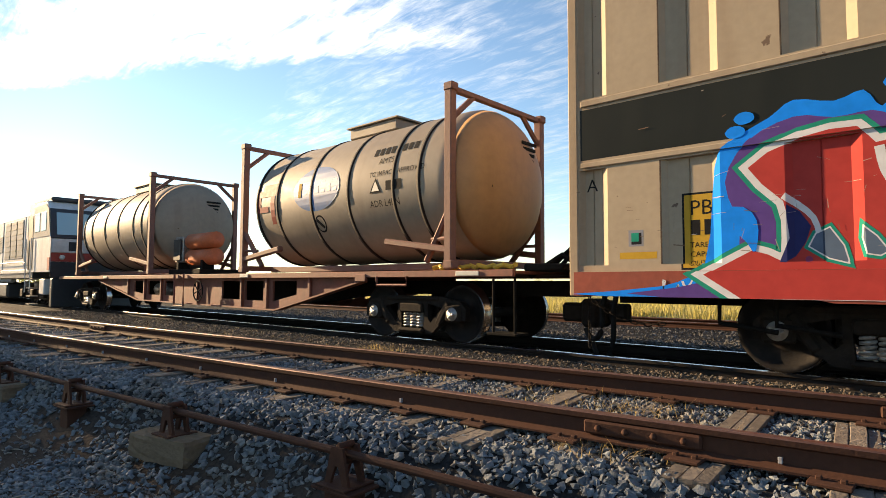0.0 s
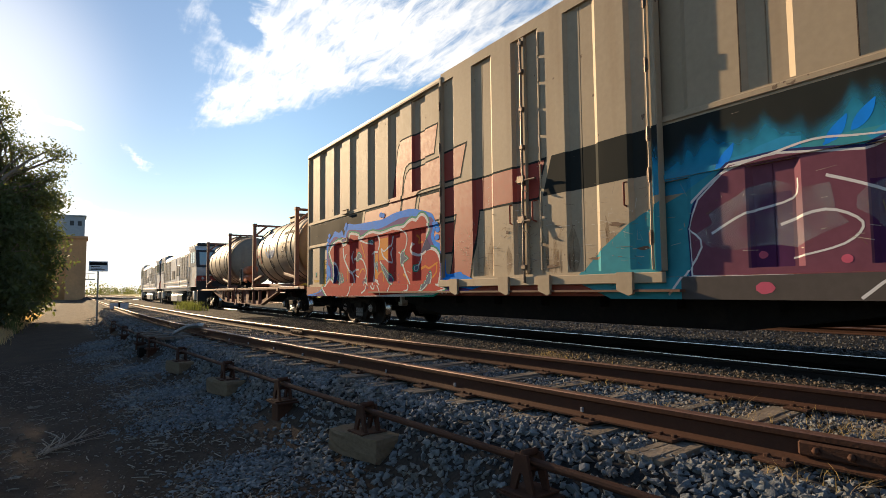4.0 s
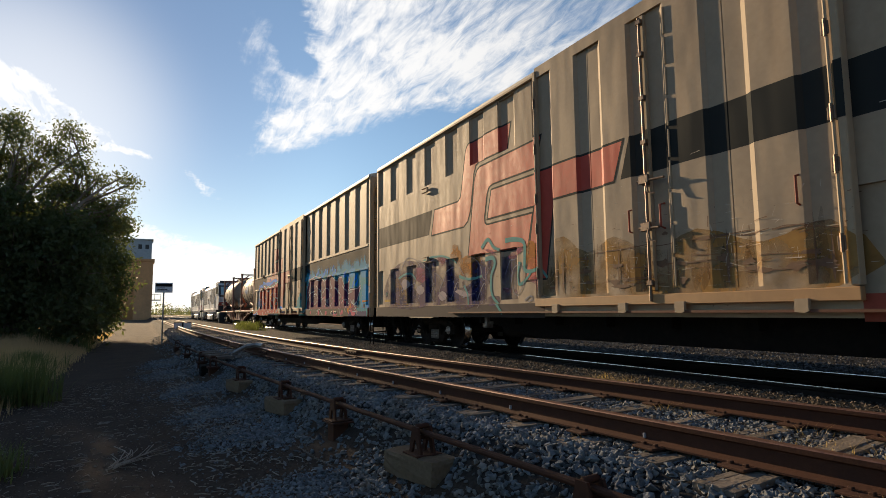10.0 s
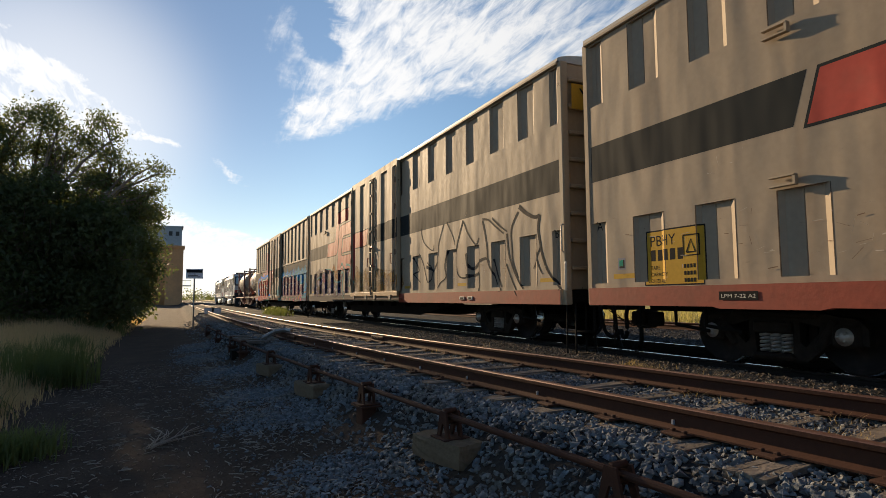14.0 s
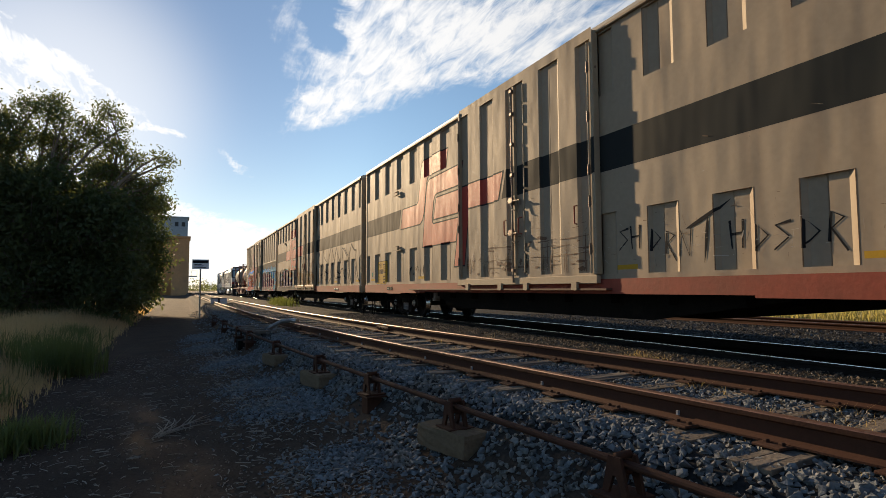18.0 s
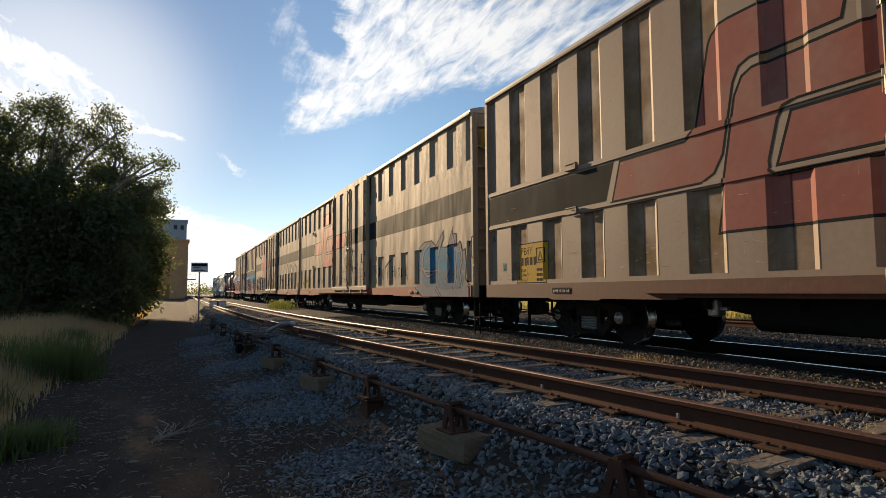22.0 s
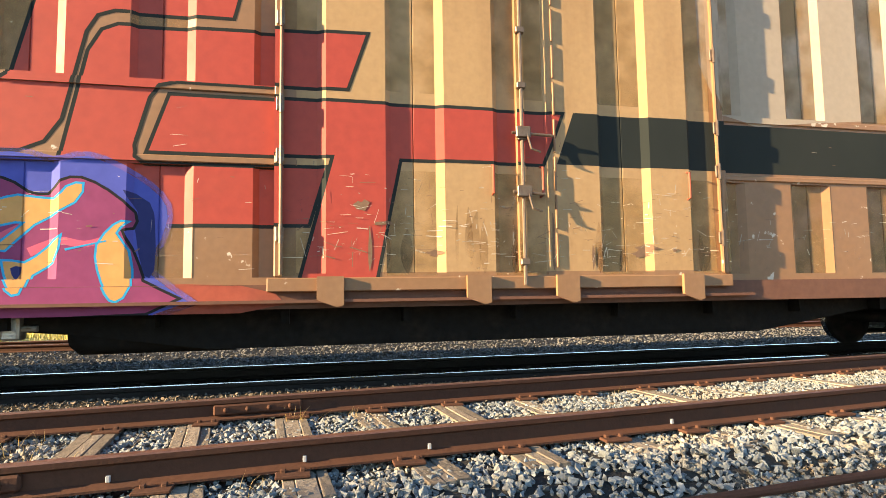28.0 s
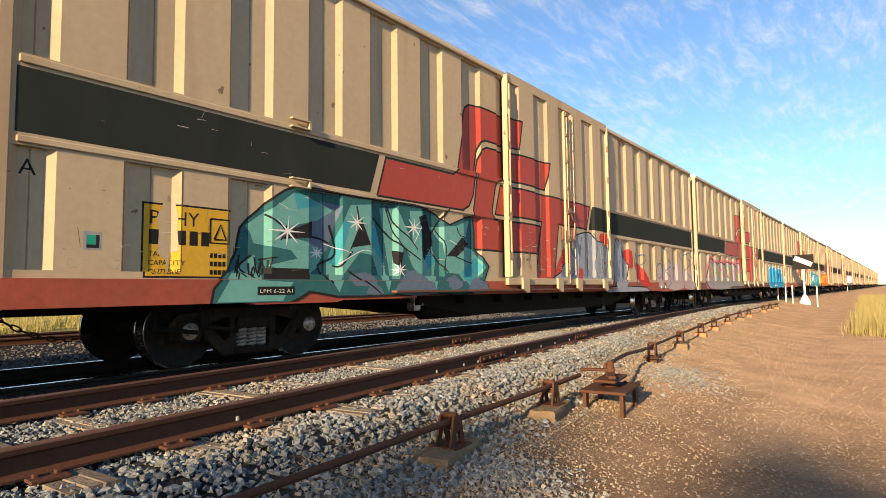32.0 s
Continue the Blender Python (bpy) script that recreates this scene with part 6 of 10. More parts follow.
# ---- point rodding ----
def rod_y(x):
    return near_rail(x) + np.interp(x, [-30, -2.7, 0, 3.8, 5.6, 8, 40], [-0.92, -0.96, -1.02, -1.13, -1.23, -1.3, -1.3])


def roller_mesh():
    """A pipe carrier: two splayed legs with a roller, on a small plate."""
    bm = bmesh.new()
    box(bm, -0.12, 0.12, -0.12, 0.12, -0.175, -0.16, 0.004)
    for y in (-0.06, 0.06):
        prism(bm, [(-0.095, -0.16), (-0.05, -0.16), (-0.012, -0.06), (0.012, -0.06), (0.05, -0.16), (0.095, -0.16), (0.045, 0.045), (-0.045, 0.045)], y - 0.01, y + 0.01)
    lathe(bm, [(-0.055, 0.0), (-0.055, 0.028), (0, 0.018), (0.055, 0.028), (0.055, 0.0)], 10, "Y", Matrix.Translation((0, 0, -0.042)))
    lathe(bm, [(-0.055, 0.0), (-0.055, 0.022), (0.055, 0.022), (0.055, 0.0)], 10, "Y", Matrix.Translation((0, 0, 0.045)))
    me = bpy.data.meshes.new("roller_frame")
    bm.to_mesh(me)
    bm.free()
    me.materials.append(M["rail_rust"])
    return me


def block_mesh(l, w, h, seed):
    rng = random.Random(seed)
    bm = boxed(-l / 2, l / 2, -w / 2, w / 2, -h, 0)
    bmesh.ops.subdivide_edges(bm, edges=list(bm.edges), cuts=5, use_grid_fill=True)
    # corners and edges broken off, faces uneven
    for v in bm.verts:
        n = [abs(v.co.x) / (l / 2), abs(v.co.y) / (w / 2), abs(v.co.z + h / 2) / (h / 2)]
        k = sum(1 for q in n if q > 0.95)
        v.co = Vector((v.co.x, v.co.y, v.co.z + h / 2)) * (1 - 0.035 * max(0, k - 1)) - Vector((0, 0, h / 2)) + Vector([rng.uniform(-0.006, 0.006) for _ in range(3)])
    me = bpy.data.meshes.new("concrete_block")
    bm.to_mesh(me)
    bm.free()
    me.materials.append(M["concrete"])
    return me


ROD_Z = 0.62


def build_rodding():
    roller = roller_mesh()
    blocks = [block_mesh(0.66, 0.30, 0.19, i) for i in range(3)]
    on_block = (-10.85, -8.22, -4.5, 3.84, 5.63, 12.9, 24.0, 33.4)
    on_post = (-22.6, -18.6, -15.4, -13.7, -6.3, -2.66, 0.8, 10.16)
    on_orange = (15.84, 18.26, 21.08, 26.5, 31.2, 35.6)
    for x in on_block + on_post + on_orange:
        skew = math.degrees(math.atan(rod_y(x + 0.5) - rod_y(x - 0.5)))
        if x in on_block:
            t = thing("roller_stand", pose(x, rod_y(x), ROD_Z, 0, 0, skew), "rusty rodding roller bolted to a yellowed concrete block", "roller stand", "roller stands along the rodding")
            part("roller_frame", roller, None, t)
            part("concrete_block", blocks[int(abs(x)) % 3], None, t, at=pose(-0.03, 0, -0.172, 0, 0, 8))
        elif x in on_post:
            t = thing("roller_post", pose(x, rod_y(x), ROD_Z, 0, 0, skew), "rusty rodding roller on a short steel post", "roller stand", "roller posts along the rodding")
            part("roller_frame", roller, None, t)
            part("cap_plate", boxed(-0.16, 0.16, -0.12, 0.12, -0.195, -0.177, 0.004), M["rail_rust"], t)
            part("post", boxed(-0.085, 0.085, -0.085, 0.085, -0.62, -0.197, 0.008), M["rail_rust"], t)
        else:
            t = thing("roller_post", pose(x, rod_y(x), ROD_Z, 0, 0, skew), "rodding roller on an orange painted pedestal", "roller stand", "orange roller pedestals along the rodding")
            part("roller_frame", roller, None, t)
            part("pedestal", boxed(-0.13, 0.13, -0.13, 0.13, -0.55, -0.177, 0.01), M["orange_red"], t)
    rod = thing("point_rodding", pose(0, 0, 0), "long rusty rod that works the points, carried on rollers", "rod")
    part("rod", tubed([(x, rod_y(x), ROD_Z) for x in np.arange(-24.5, 6.6, 1.0)], 0.024, 10), M["rail_rust"], rod)
    part("rod", tubed([(x, rod_y(x) + np.interp(x, [6.5, 8.5, 9.5], [-0.3, 0.0, 0.0]), ROD_Z + np.interp(x, [6.5, 8.0, 9.0], [0.12, 0.08, 0.0])) for x in np.arange(6.5, 37, 1.0)], 0.024, 10), M["rail_rust"], rod)
    # the crank on its iron table
    c = thing("crank_stand", pose(6.5, 2.62, ROD_Z - 0.02, 0, 0, 8), "rusty crank on a four-legged iron table beside the rodding", "crank")
    part("table", boxed(-0.36, 0.36, -0.24, 0.24, -0.10, -0.07, 0.006), M["rail_rust"], c)
    for sx in (-1, 1):
        for sy in (-1, 1):
            part("leg", boxed(sx * 0.30 - 0.05, sx * 0.30 + 0.05, sy * 0.19 - 0.02, sy * 0.19 + 0.02, -0.50, -0.10, 0.005), M["rail_rust"], c)
    part("pivot", lathe(bmesh.new(), [(-0.07, 0.0), (-0.07, 0.07), (-0.03, 0.055), (0.16, 0.04), (0.2, 0.035), (0.2, 0.0)], 14, "Z"), M["rail_rust"], c)
    part("crank_arm", boxed(-0.34, 0.34, -0.04, 0.04, 0.05, 0.085, 0.01, Matrix.Rotation(0.3, 4, "Z")), M["rail_rust"], c)
    part("crank_arm", boxed(-0.04, 0.04, -0.05, 0.32, 0.09, 0.12, 0.01, Matrix.Rotation(0.3, 4, "Z")), M["rail_rust"], c)
    part("counter_plate", boxed(-0.28, 0.28, -0.12, 0.12, 0.0, 0.03, 0.01), M["rail_rust"], c)
    for y in (-0.09, 0.0, 0.09):
        part("bolt", lathe(bmesh.new(), [(-0.07, 0.0), (-0.07, 0.018), (-0.045, 0.018), (-0.045, 0.0)], 6, "Z", Matrix.Translation((0.28, y, 0))), M["rail_rust"], c)
    # derailing block on the near rail, its crank arm and rod
    d = thing("derail_block", pose(-13.6, near_rail(-13.6), SIDE_Z, 0, 0, 5), "worn steel derailing block lying over the siding rail", "derailer")
    part("block", tubed([(0.05, 0.06, 0.03), (-0.15, -0.02, 0.05), (-0.22, -0.22, 0.03), (-0.3, -0.5, -0.12)], 0.055, 6), M["steel"], d)
    part("check_rail", boxed(-3.4, -0.1, 0.07, 0.12, -0.12, 0.0, 0.01), M["rail_top"], d)
    for k in range(4):
        part("crib_timber", boxed(-0.4 - 0.7 * k, -0.16 - 0.7 * k, -0.9, 0.3, -0.24, -0.17, 0.01), M["timber"], d)
    g = thing("rail_end_plate", pose(-14.4, rod_y(-14.4), 0.3), "dark steel housing under the rodding by the derailer", "housing")
    part("housing", boxed(-0.28, 0.28, -0.16, 0.16, -0.2, 0.14, 0.015), M["under"], g)


build_rodding()


# ---- signs ----
def build_signs():
    s = thing("notice_sign", pose(-31, 0.75, 0.05), "white notice board with a dark heading on a thin grey post", "sign")
    part("post", tubed([(0, 0, -0.1), (0, 0, 2.55)], 0.035), M["steel"], s)
    b = part("board", boxed(-0.012, 0.012, -0.38, 0.38, 2.55, 3.02, 0.004), M["white"], s)
    part("heading", boxed(0.0125, 0.016, -0.35, 0.35, 2.84, 2.98), M["black"], b)
    for k in range(3):
        part("writing", boxed(0.0125, 0.016, -0.28, 0.25 - 0.1 * k, 2.62 + 0.07 * k, 2.65 + 0.07 * k), M["black"], b)
    l = thing("low_marker", pose(-40, 2.1, 0.0), "pair of white marker boards on a low frame beside the siding", "marker")
    for y in (-0.27, 0.27):
        part("board", boxed(-0.02, 0.02, y - 0.22, y + 0.22, 0.55, 1.02, 0.01), M["white"], l)
    part("frame", boxed(-0.05, -0.022, -0.5, 0.5, 0.5, 1.06, 0.01), M["black"], l)
    for y in (-0.4, 0.4):
        part("leg", boxed(-0.05, -0.02, y - 0.03, y + 0.03, -0.1, 0.5), M["steel"], l)
    p = thing("point_indicator", pose(46.5, 5.1, 0.4), "black square indicator board with a white slanting bar on a pole", "signal")
    b = part("board", boxed(-0.03, 0.0, -0.62, 0.62, 2.25, 3.25, 0.01), M["black"], p)
    part("white_bar", boxed(-0.038, -0.032, -0.55, 0.55, -0.15, 0.15, 0.004), M["white"], b, at=Matrix.Translation((0, 0, 2.8)) @ Matrix.Rotation(0.45, 4, "X"))
    part("pole", tubed([(0.05, 0, -0.3), (0.05, 0, 3.0)], 0.06), M["white"], p)
    part("base", lathe(bmesh.new(), [(-0.3, 0.36), (0.1, 0.32), (0.55, 0.1), (0.55, 0.0)], 10, "Z"), M["white"], p)
    for k, y in enumerate((-0.75, 0.55, 0.85, 1.2)):
        q = thing("white_post", pose(45 - 0.6 * k, 5.0 + y, 0.35), "short white painted post by the points", "post", "white posts by the points")
        part("shaft", boxed(-0.035, 0.035, -0.035, 0.035, -0.2, 1.15 + 0.1 * (k % 2), 0.01), M["pale"], q)
    q = thing("distant_marker", pose(105, 6.0, 0.3), "small white marker board on a post far down the line", "marker")
    part("board", boxed(-0.02, 0.02, -0.55, 0.55, 1.6, 2.5, 0.01), M["white"], q)
    part("post", boxed(0.021, 0.08, -0.04, 0.04, -0.1, 2.2), M["steel"], q)


build_signs()


# ---- plants ----
def leaf_material(name, base, rough=0.6):
    m = paint(name, base, rough, grain=(3, 0.25), stain=(0.5, 0.4, tuple(c * 0.6 for c in base)), bump=None, spread=0.45, spec=0.3)
    nt = m.node_tree
    b = nt.nodes["Principled BSDF"]
    tr = nt.nodes.new("ShaderNodeBsdfTranslucent")
    tr.inputs["Color"].default_value = (base[0] * 2.2, base[1] * 2.2, base[2] * 1.4, 1)
    mx = nt.nodes.new("ShaderNodeMixShader")
    mx.inputs[0].default_value = 0.42
    nt.links.new(b.outputs[0], mx.inputs[1]); nt.links.new(tr.outputs[0], mx.inputs[2])
    nt.links.new(mx.outputs[0], nt.nodes["Material Output"].inputs["Surface"])
    return m


M.update(
    leaf=leaf_material("gum_leaves", (0.105, 0.118, 0.055)),
    leaf_dark=leaf_material("dense_leaves", (0.078, 0.092, 0.040)),
    weed=leaf_material("green_weeds", (0.095, 0.112, 0.04)),
    straw=leaf_material("dry_grass", (0.30, 0.225, 0.125)),
    grass=leaf_material("tall_dry_grass", (0.42, 0.30, 0.18)),
    field=leaf_material("paddock_grass", (0.30, 0.26, 0.115)),
    dead_wood=paint("bleached_dead_wood", (0.34, 0.29, 0.23), 0.9, grain=(30, 0.2), bump=None, spread=0.3),
    bark=paint("pale_gum_bark", (0.20, 0.15, 0.11), 0.9, grain=(4, 0.2), stain=(2, 0.5, (0.10, 0.07, 0.05)), bump=(12, 0.6)),
    silo=paint("orange_painted_concrete", (0.60, 0.31, 0.14), 0.85, grain=(2, 0.1), stain=(0.2, 0.4, (0.28, 0.16, 0.09)), bump=None),
    cladding=paint("galvanised_sheet", (0.32, 0.35, 0.38), 0.5, 0.3, grain=(2, 0.1), bump=None),
)


def raw_mesh(name, V, F, material):
    """A mesh from arrays of points and of triangles or quads."""
    me = bpy.data.meshes.new(name)
    k = F.shape[1]
    me.vertices.add(len(V)); me.vertices.foreach_set("co", V.astype(np.float32).ravel())
    me.loops.add(F.size); me.loops.foreach_set("vertex_index", F.astype(np.int32).ravel())
    me.polygons.add(len(F)); me.polygons.foreach_set("loop_start", np.arange(0, F.size, k, dtype=np.int32))
    me.update(calc_edges=True)
    me.materials.append(material)
    return me


def leaves(centres, per, spread, size, rng, droop=0.3):
    """Many small pointed leaves strewn round the clump centres."""
    n = len(centres) * per
    c = np.repeat(centres, per, 0) + rng.normal(0, 1, (n, 3)) * np.repeat(np.broadcast_to(spread, (len(centres),)), per)[:, None] * np.array([1, 1, 0.75])
    d = rng.normal(0, 1, (n, 3)); d[:, 2] -= droop; d /= np.linalg.norm(d, axis=1)[:, None]
    u = np.cross(d, rng.normal(0, 1, (n, 3))); u /= np.linalg.norm(u, axis=1)[:, None]
    l = (size * rng.uniform(0.6, 1.4, n))[:, None]
    V = np.stack([c, c + d * l * 0.5 + u * l * 0.22, c + d * l, c + d * l * 0.5 - u * l * 0.22], 1).reshape(-1, 3)
    return V, np.arange(n * 4).reshape(-1, 4)


def build_tree(x, y, height, lobes, seed, leaf, name="gum_tree", label="", per=46, lsize=0.20, clumps=260, trunk=0.28, low=0.3):
    """A tree: tapered trunk that forks into limbs, each ending in lobes of leaf clumps with gaps between."""
    rng = np.random.default_rng(seed)
    t = thing(name, pose(x, y, 0), label, "tree", "trees by the path")
    wood = bmesh.new()

    def limb(p, q, r0, r1, bend=0.12):
        p, q = np.array(p), np.array(q)
        mid = rng.normal(0, bend, 3) * np.linalg.norm(q - p)
        pts = [p + (q - p) * s + mid * 4 * s * (1 - s) for s in np.linspace(0, 1, 6)]
        rings = []
        for i, c in enumerate(pts):
            d = pts[min(i + 1, 5)] - pts[max(i - 1, 0)]
            d = Vector(d).normalized()
            a = d.cross(Vector((0.3, 1, 0.1))).normalized()
            b = d.cross(a)
            r = r0 + (r1 - r0) * i / 5
            rings.append([wood.verts.new(Vector(c) + r * (math.cos(k * 1.0472) * a + math.sin(k * 1.0472) * b)) for k in range(6)])
        for p1, p2 in zip(rings, rings[1:]):
            for k in range(6):
                wood.faces.new((p1[k], p1[(k + 1) % 6], p2[(k + 1) % 6], p2[k]))
        return pts

    fork = (rng.normal(0, 0.3), rng.normal(0, 0.3), height * low)
    limb((0, 0, -0.2), fork, trunk, trunk * 0.75, 0.05)
    centres, spreads = [], []
    total = sum(l[3] * l[4] for l in lobes)
    for lx, ly, lz, lr, lh in lobes:
        pts = limb(fork, (lx, ly, lz - 0.2 * lh), trunk * 0.6, trunk * 0.15)
        n = max(4, int(clumps * lr * lh / total))
        u = rng.normal(0, 1, (n, 3)); u /= np.linalg.norm(u, axis=1)[:, None]
        rad = rng.uniform(0.35, 1.0, n) ** 0.6
        c = np.array([lx, ly, lz]) + u * rad[:, None] * np.array([lr, lr, lh])
        for k in range(0, n, 5):
            limb(pts[3], c[k], trunk * 0.14, 0.015)
        centres.append(c); spreads.append(np.full(n, 0.24 + 0.08 * lr / 2))
    part("trunk", wood, M["bark"], t, smooth=True)
    V, F = leaves(np.concatenate(centres), per, np.concatenate(spreads), lsize, rng)
    part("crown", raw_mesh("crown", V, F, leaf), None, t)
    return t


def build_trees():
    open_crown = [(0.3 * (k % 3 - 1), y + 4.6, z, r, r * 0.62) for k, (y, z, r) in enumerate(((-6.9, 10.7, 0.75), (-6.2, 10.9, 0.6), (-5.6, 10.1, 0.7), (-3.7, 10.8, 0.6), (-4.6, 9.7, 0.75), (-3.0, 10.0, 0.34), (-1.4, 8.7, 0.30), (-1.0, 8.3, 0.34), (-3.8, 7.4, 0.8), (-7.9, 10.0, 0.8), (-5.3, 8.8, 0.85), (-3.5, 8.9, 0.8), (-6.7, 9.1, 0.8), (-8.3, 8.7, 0.9), (-2.4, 8.3, 0.5), (-4.3, 7.8, 0.9), (-6.1, 7.7, 0.9), (-7.6, 7.5, 0.9), (-2.8, 7.4, 0.7), (-1.9, 6.9, 0.75), (-1.7, 6.1, 0.85), (-2.6, 6.4, 0.9), (-1.2, 7.4, 0.45)))]
    build_tree(-34.0, -4.6, 11.4, open_crown, 3, M["leaf"], label="tall open-crowned gum tree against the low sun", clumps=540, per=54, lsize=0.145, trunk=0.24)
    build_tree(-33.0, -11.0, 11.8, [(0.5, 2.4, 8.6, 1.7, 1.2), (0, -1.5, 9.4, 2.0, 1.3), (0.5, 0.6, 10.7, 1.3, 0.8), (1.0, 2.2, 6.6, 2.2, 1.6), (0.4, -4, 8.0, 2.4, 1.8), (0.2, 2.2, 10.2, 0.8, 0.6), (0.1, -3.2, 10.6, 1.0, 0.7)], 8, M["leaf"],
               label="tall gum tree with ragged crown", clumps=520, per=46, lsize=0.18)
    build_tree(-42.0, -3.3, 8.6, [(0, 0.6, 5.8, 2.2, 2.0), (0.4, 0.3, 3.6, 2.2, 2.4), (0, -1.2, 6.3, 2.4, 2.2), (0.5, -1.5, 3.2, 2.6, 2.5), (0.2, 0.0, 1.9, 1.9, 1.7), (0.5, -3.5, 4.5, 2.6, 3.0), (0, -0.6, 7.3, 1.5, 0.9), (0.2, -3.0, 6.6, 2.0, 1.3)], 21, M["leaf_dark"], "dense_tree",
               "dense dark rounded tree whose leaves reach the ground", clumps=760, per=52, lsize=0.26, low=0.15)
    build_tree(-35.5, -8.0, 7.4, [(0, 1.5, 4.6, 2.4, 2.2), (0.4, -1.5, 4.9, 2.8, 2.3), (0.6, 1.8, 2.3, 2.2, 2.0), (0.4, -2.0, 2.3, 2.6, 2.2), (0, -4.5, 4.0, 2.6, 2.8), (0.5, 3.0, 5.2, 1.9, 1.7), (0.2, 0, 6.2, 2.0, 1.0), (0, -3.6, 6.0, 2.2, 1.2)], 34, M["leaf_dark"], "dense_tree",
               "dense dark shrubby tree at the edge of the grass", clumps=900, per=50, lsize=0.24, low=0.15)
    build_tree(-36.0, -16.0, 9.5, [(0, 2, 6.0, 3.0, 3.0), (0.4, -2, 6.3, 3.2, 3.2), (0.6, 1.8, 3.0, 3.0, 2.6), (0.4, -3.0, 3.0, 3.2, 2.6)], 35, M["leaf_dark"], "dense_tree",
               "dense dark tree in the row beside the path", clumps=520, per=46, lsize=0.28, low=0.15)
    build_tree(-32.2, -5.2, 7.6, [(0, 1.4, 4.3, 2.2, 2.0), (0, -1.5, 4.4, 2.5, 2.2), (0.2, 1.7, 1.9, 2.1, 1.9), (0.2, -1.6, 1.9, 2.5, 1.9), (0, -0.4, 5.9, 2.3, 1.4), (0, 2.0, 5.2, 1.5, 1.2), (0, -3.0, 5.9, 2.0, 1.3)], 39, M["leaf_dark"], "dense_tree",
               "dense dark tree in front of the tall gum", clumps=820, per=50, lsize=0.24, low=0.15)
    # trees on the far side of the paddock and along the horizon
    for k, (x, y, h) in enumerate(((4.0, 46.0, 7.5), (9.5, 52.0, 8.5), (-26, 95, 9), (30, 110, 9))):
        build_tree(x, y, h, [(0, 0, h * 0.75, h * 0.22, h * 0.16), (h * 0.2, 0, h * 0.55, h * 0.2, h * 0.16), (-h * 0.22, 0, h * 0.5, h * 0.2, h * 0.16)], 50 + k, M["leaf"],
                   label="gum tree standing in the far paddock", clumps=150, per=40, lsize=0.26)
    rng = np.random.default_rng(77)
    n = 420
    cx = np.concatenate([rng.uniform(-760, -520, n // 2), rng.uniform(-900, 900, n // 2)])
    cy = np.concatenate([rng.uniform(-5, 160, n // 2), rng.uniform(520, 700, n // 2)])
    c = np.stack([cx, cy, np.abs(rng.normal(0, 3.4, len(cx))) + 1.0], -1)
    V, F = leaves(c, 40, np.full(len(c), 2.2), 1.6, rng)
    tagged(new("distant_trees", raw_mesh("distant_trees", V, F, M["leaf"])), "thin line of distant trees along the horizon", "trees", kind="stuff")


build_trees()


def blades(xs, ys, hs, per, spread, width, rng, lean=0.35, base=None):
    """Tufts of thin bent blades, two quads each."""
    n = len(xs) * per
    x = np.repeat(xs, per) + rng.normal(0, spread, n)
    y = np.repeat(ys, per) + rng.normal(0, spread, n)
    h = np.repeat(hs, per) * rng.uniform(0.5, 1.15, n)
    a, l = rng.uniform(0, 6.28, n), np.abs(rng.normal(0, lean, n)) * h
    z = (ground_z(x, y) if base is None else np.repeat(base, per)) - 0.02
    dx, dy = np.cos(a), np.sin(a)
    p0 = np.stack([x, y, z], -1)
    p1 = p0 + np.stack([dx * l * 0.35, dy * l * 0.35, h * 0.55], -1)
    p2 = p0 + np.stack([dx * l, dy * l, h * 0.95], -1)
    s = np.stack([-dy, dx, np.zeros(n)], -1) * width
    V = np.stack([p0 - s, p0 + s, p1 + s * 0.8, p1 - s * 0.8, p2], 1).reshape(-1, 3)
    b = (np.arange(n) * 5)[:, None]
    F = np.concatenate([b + [0, 1, 2], b + [0, 2, 3], b + [3, 2, 4]])
    return V, F


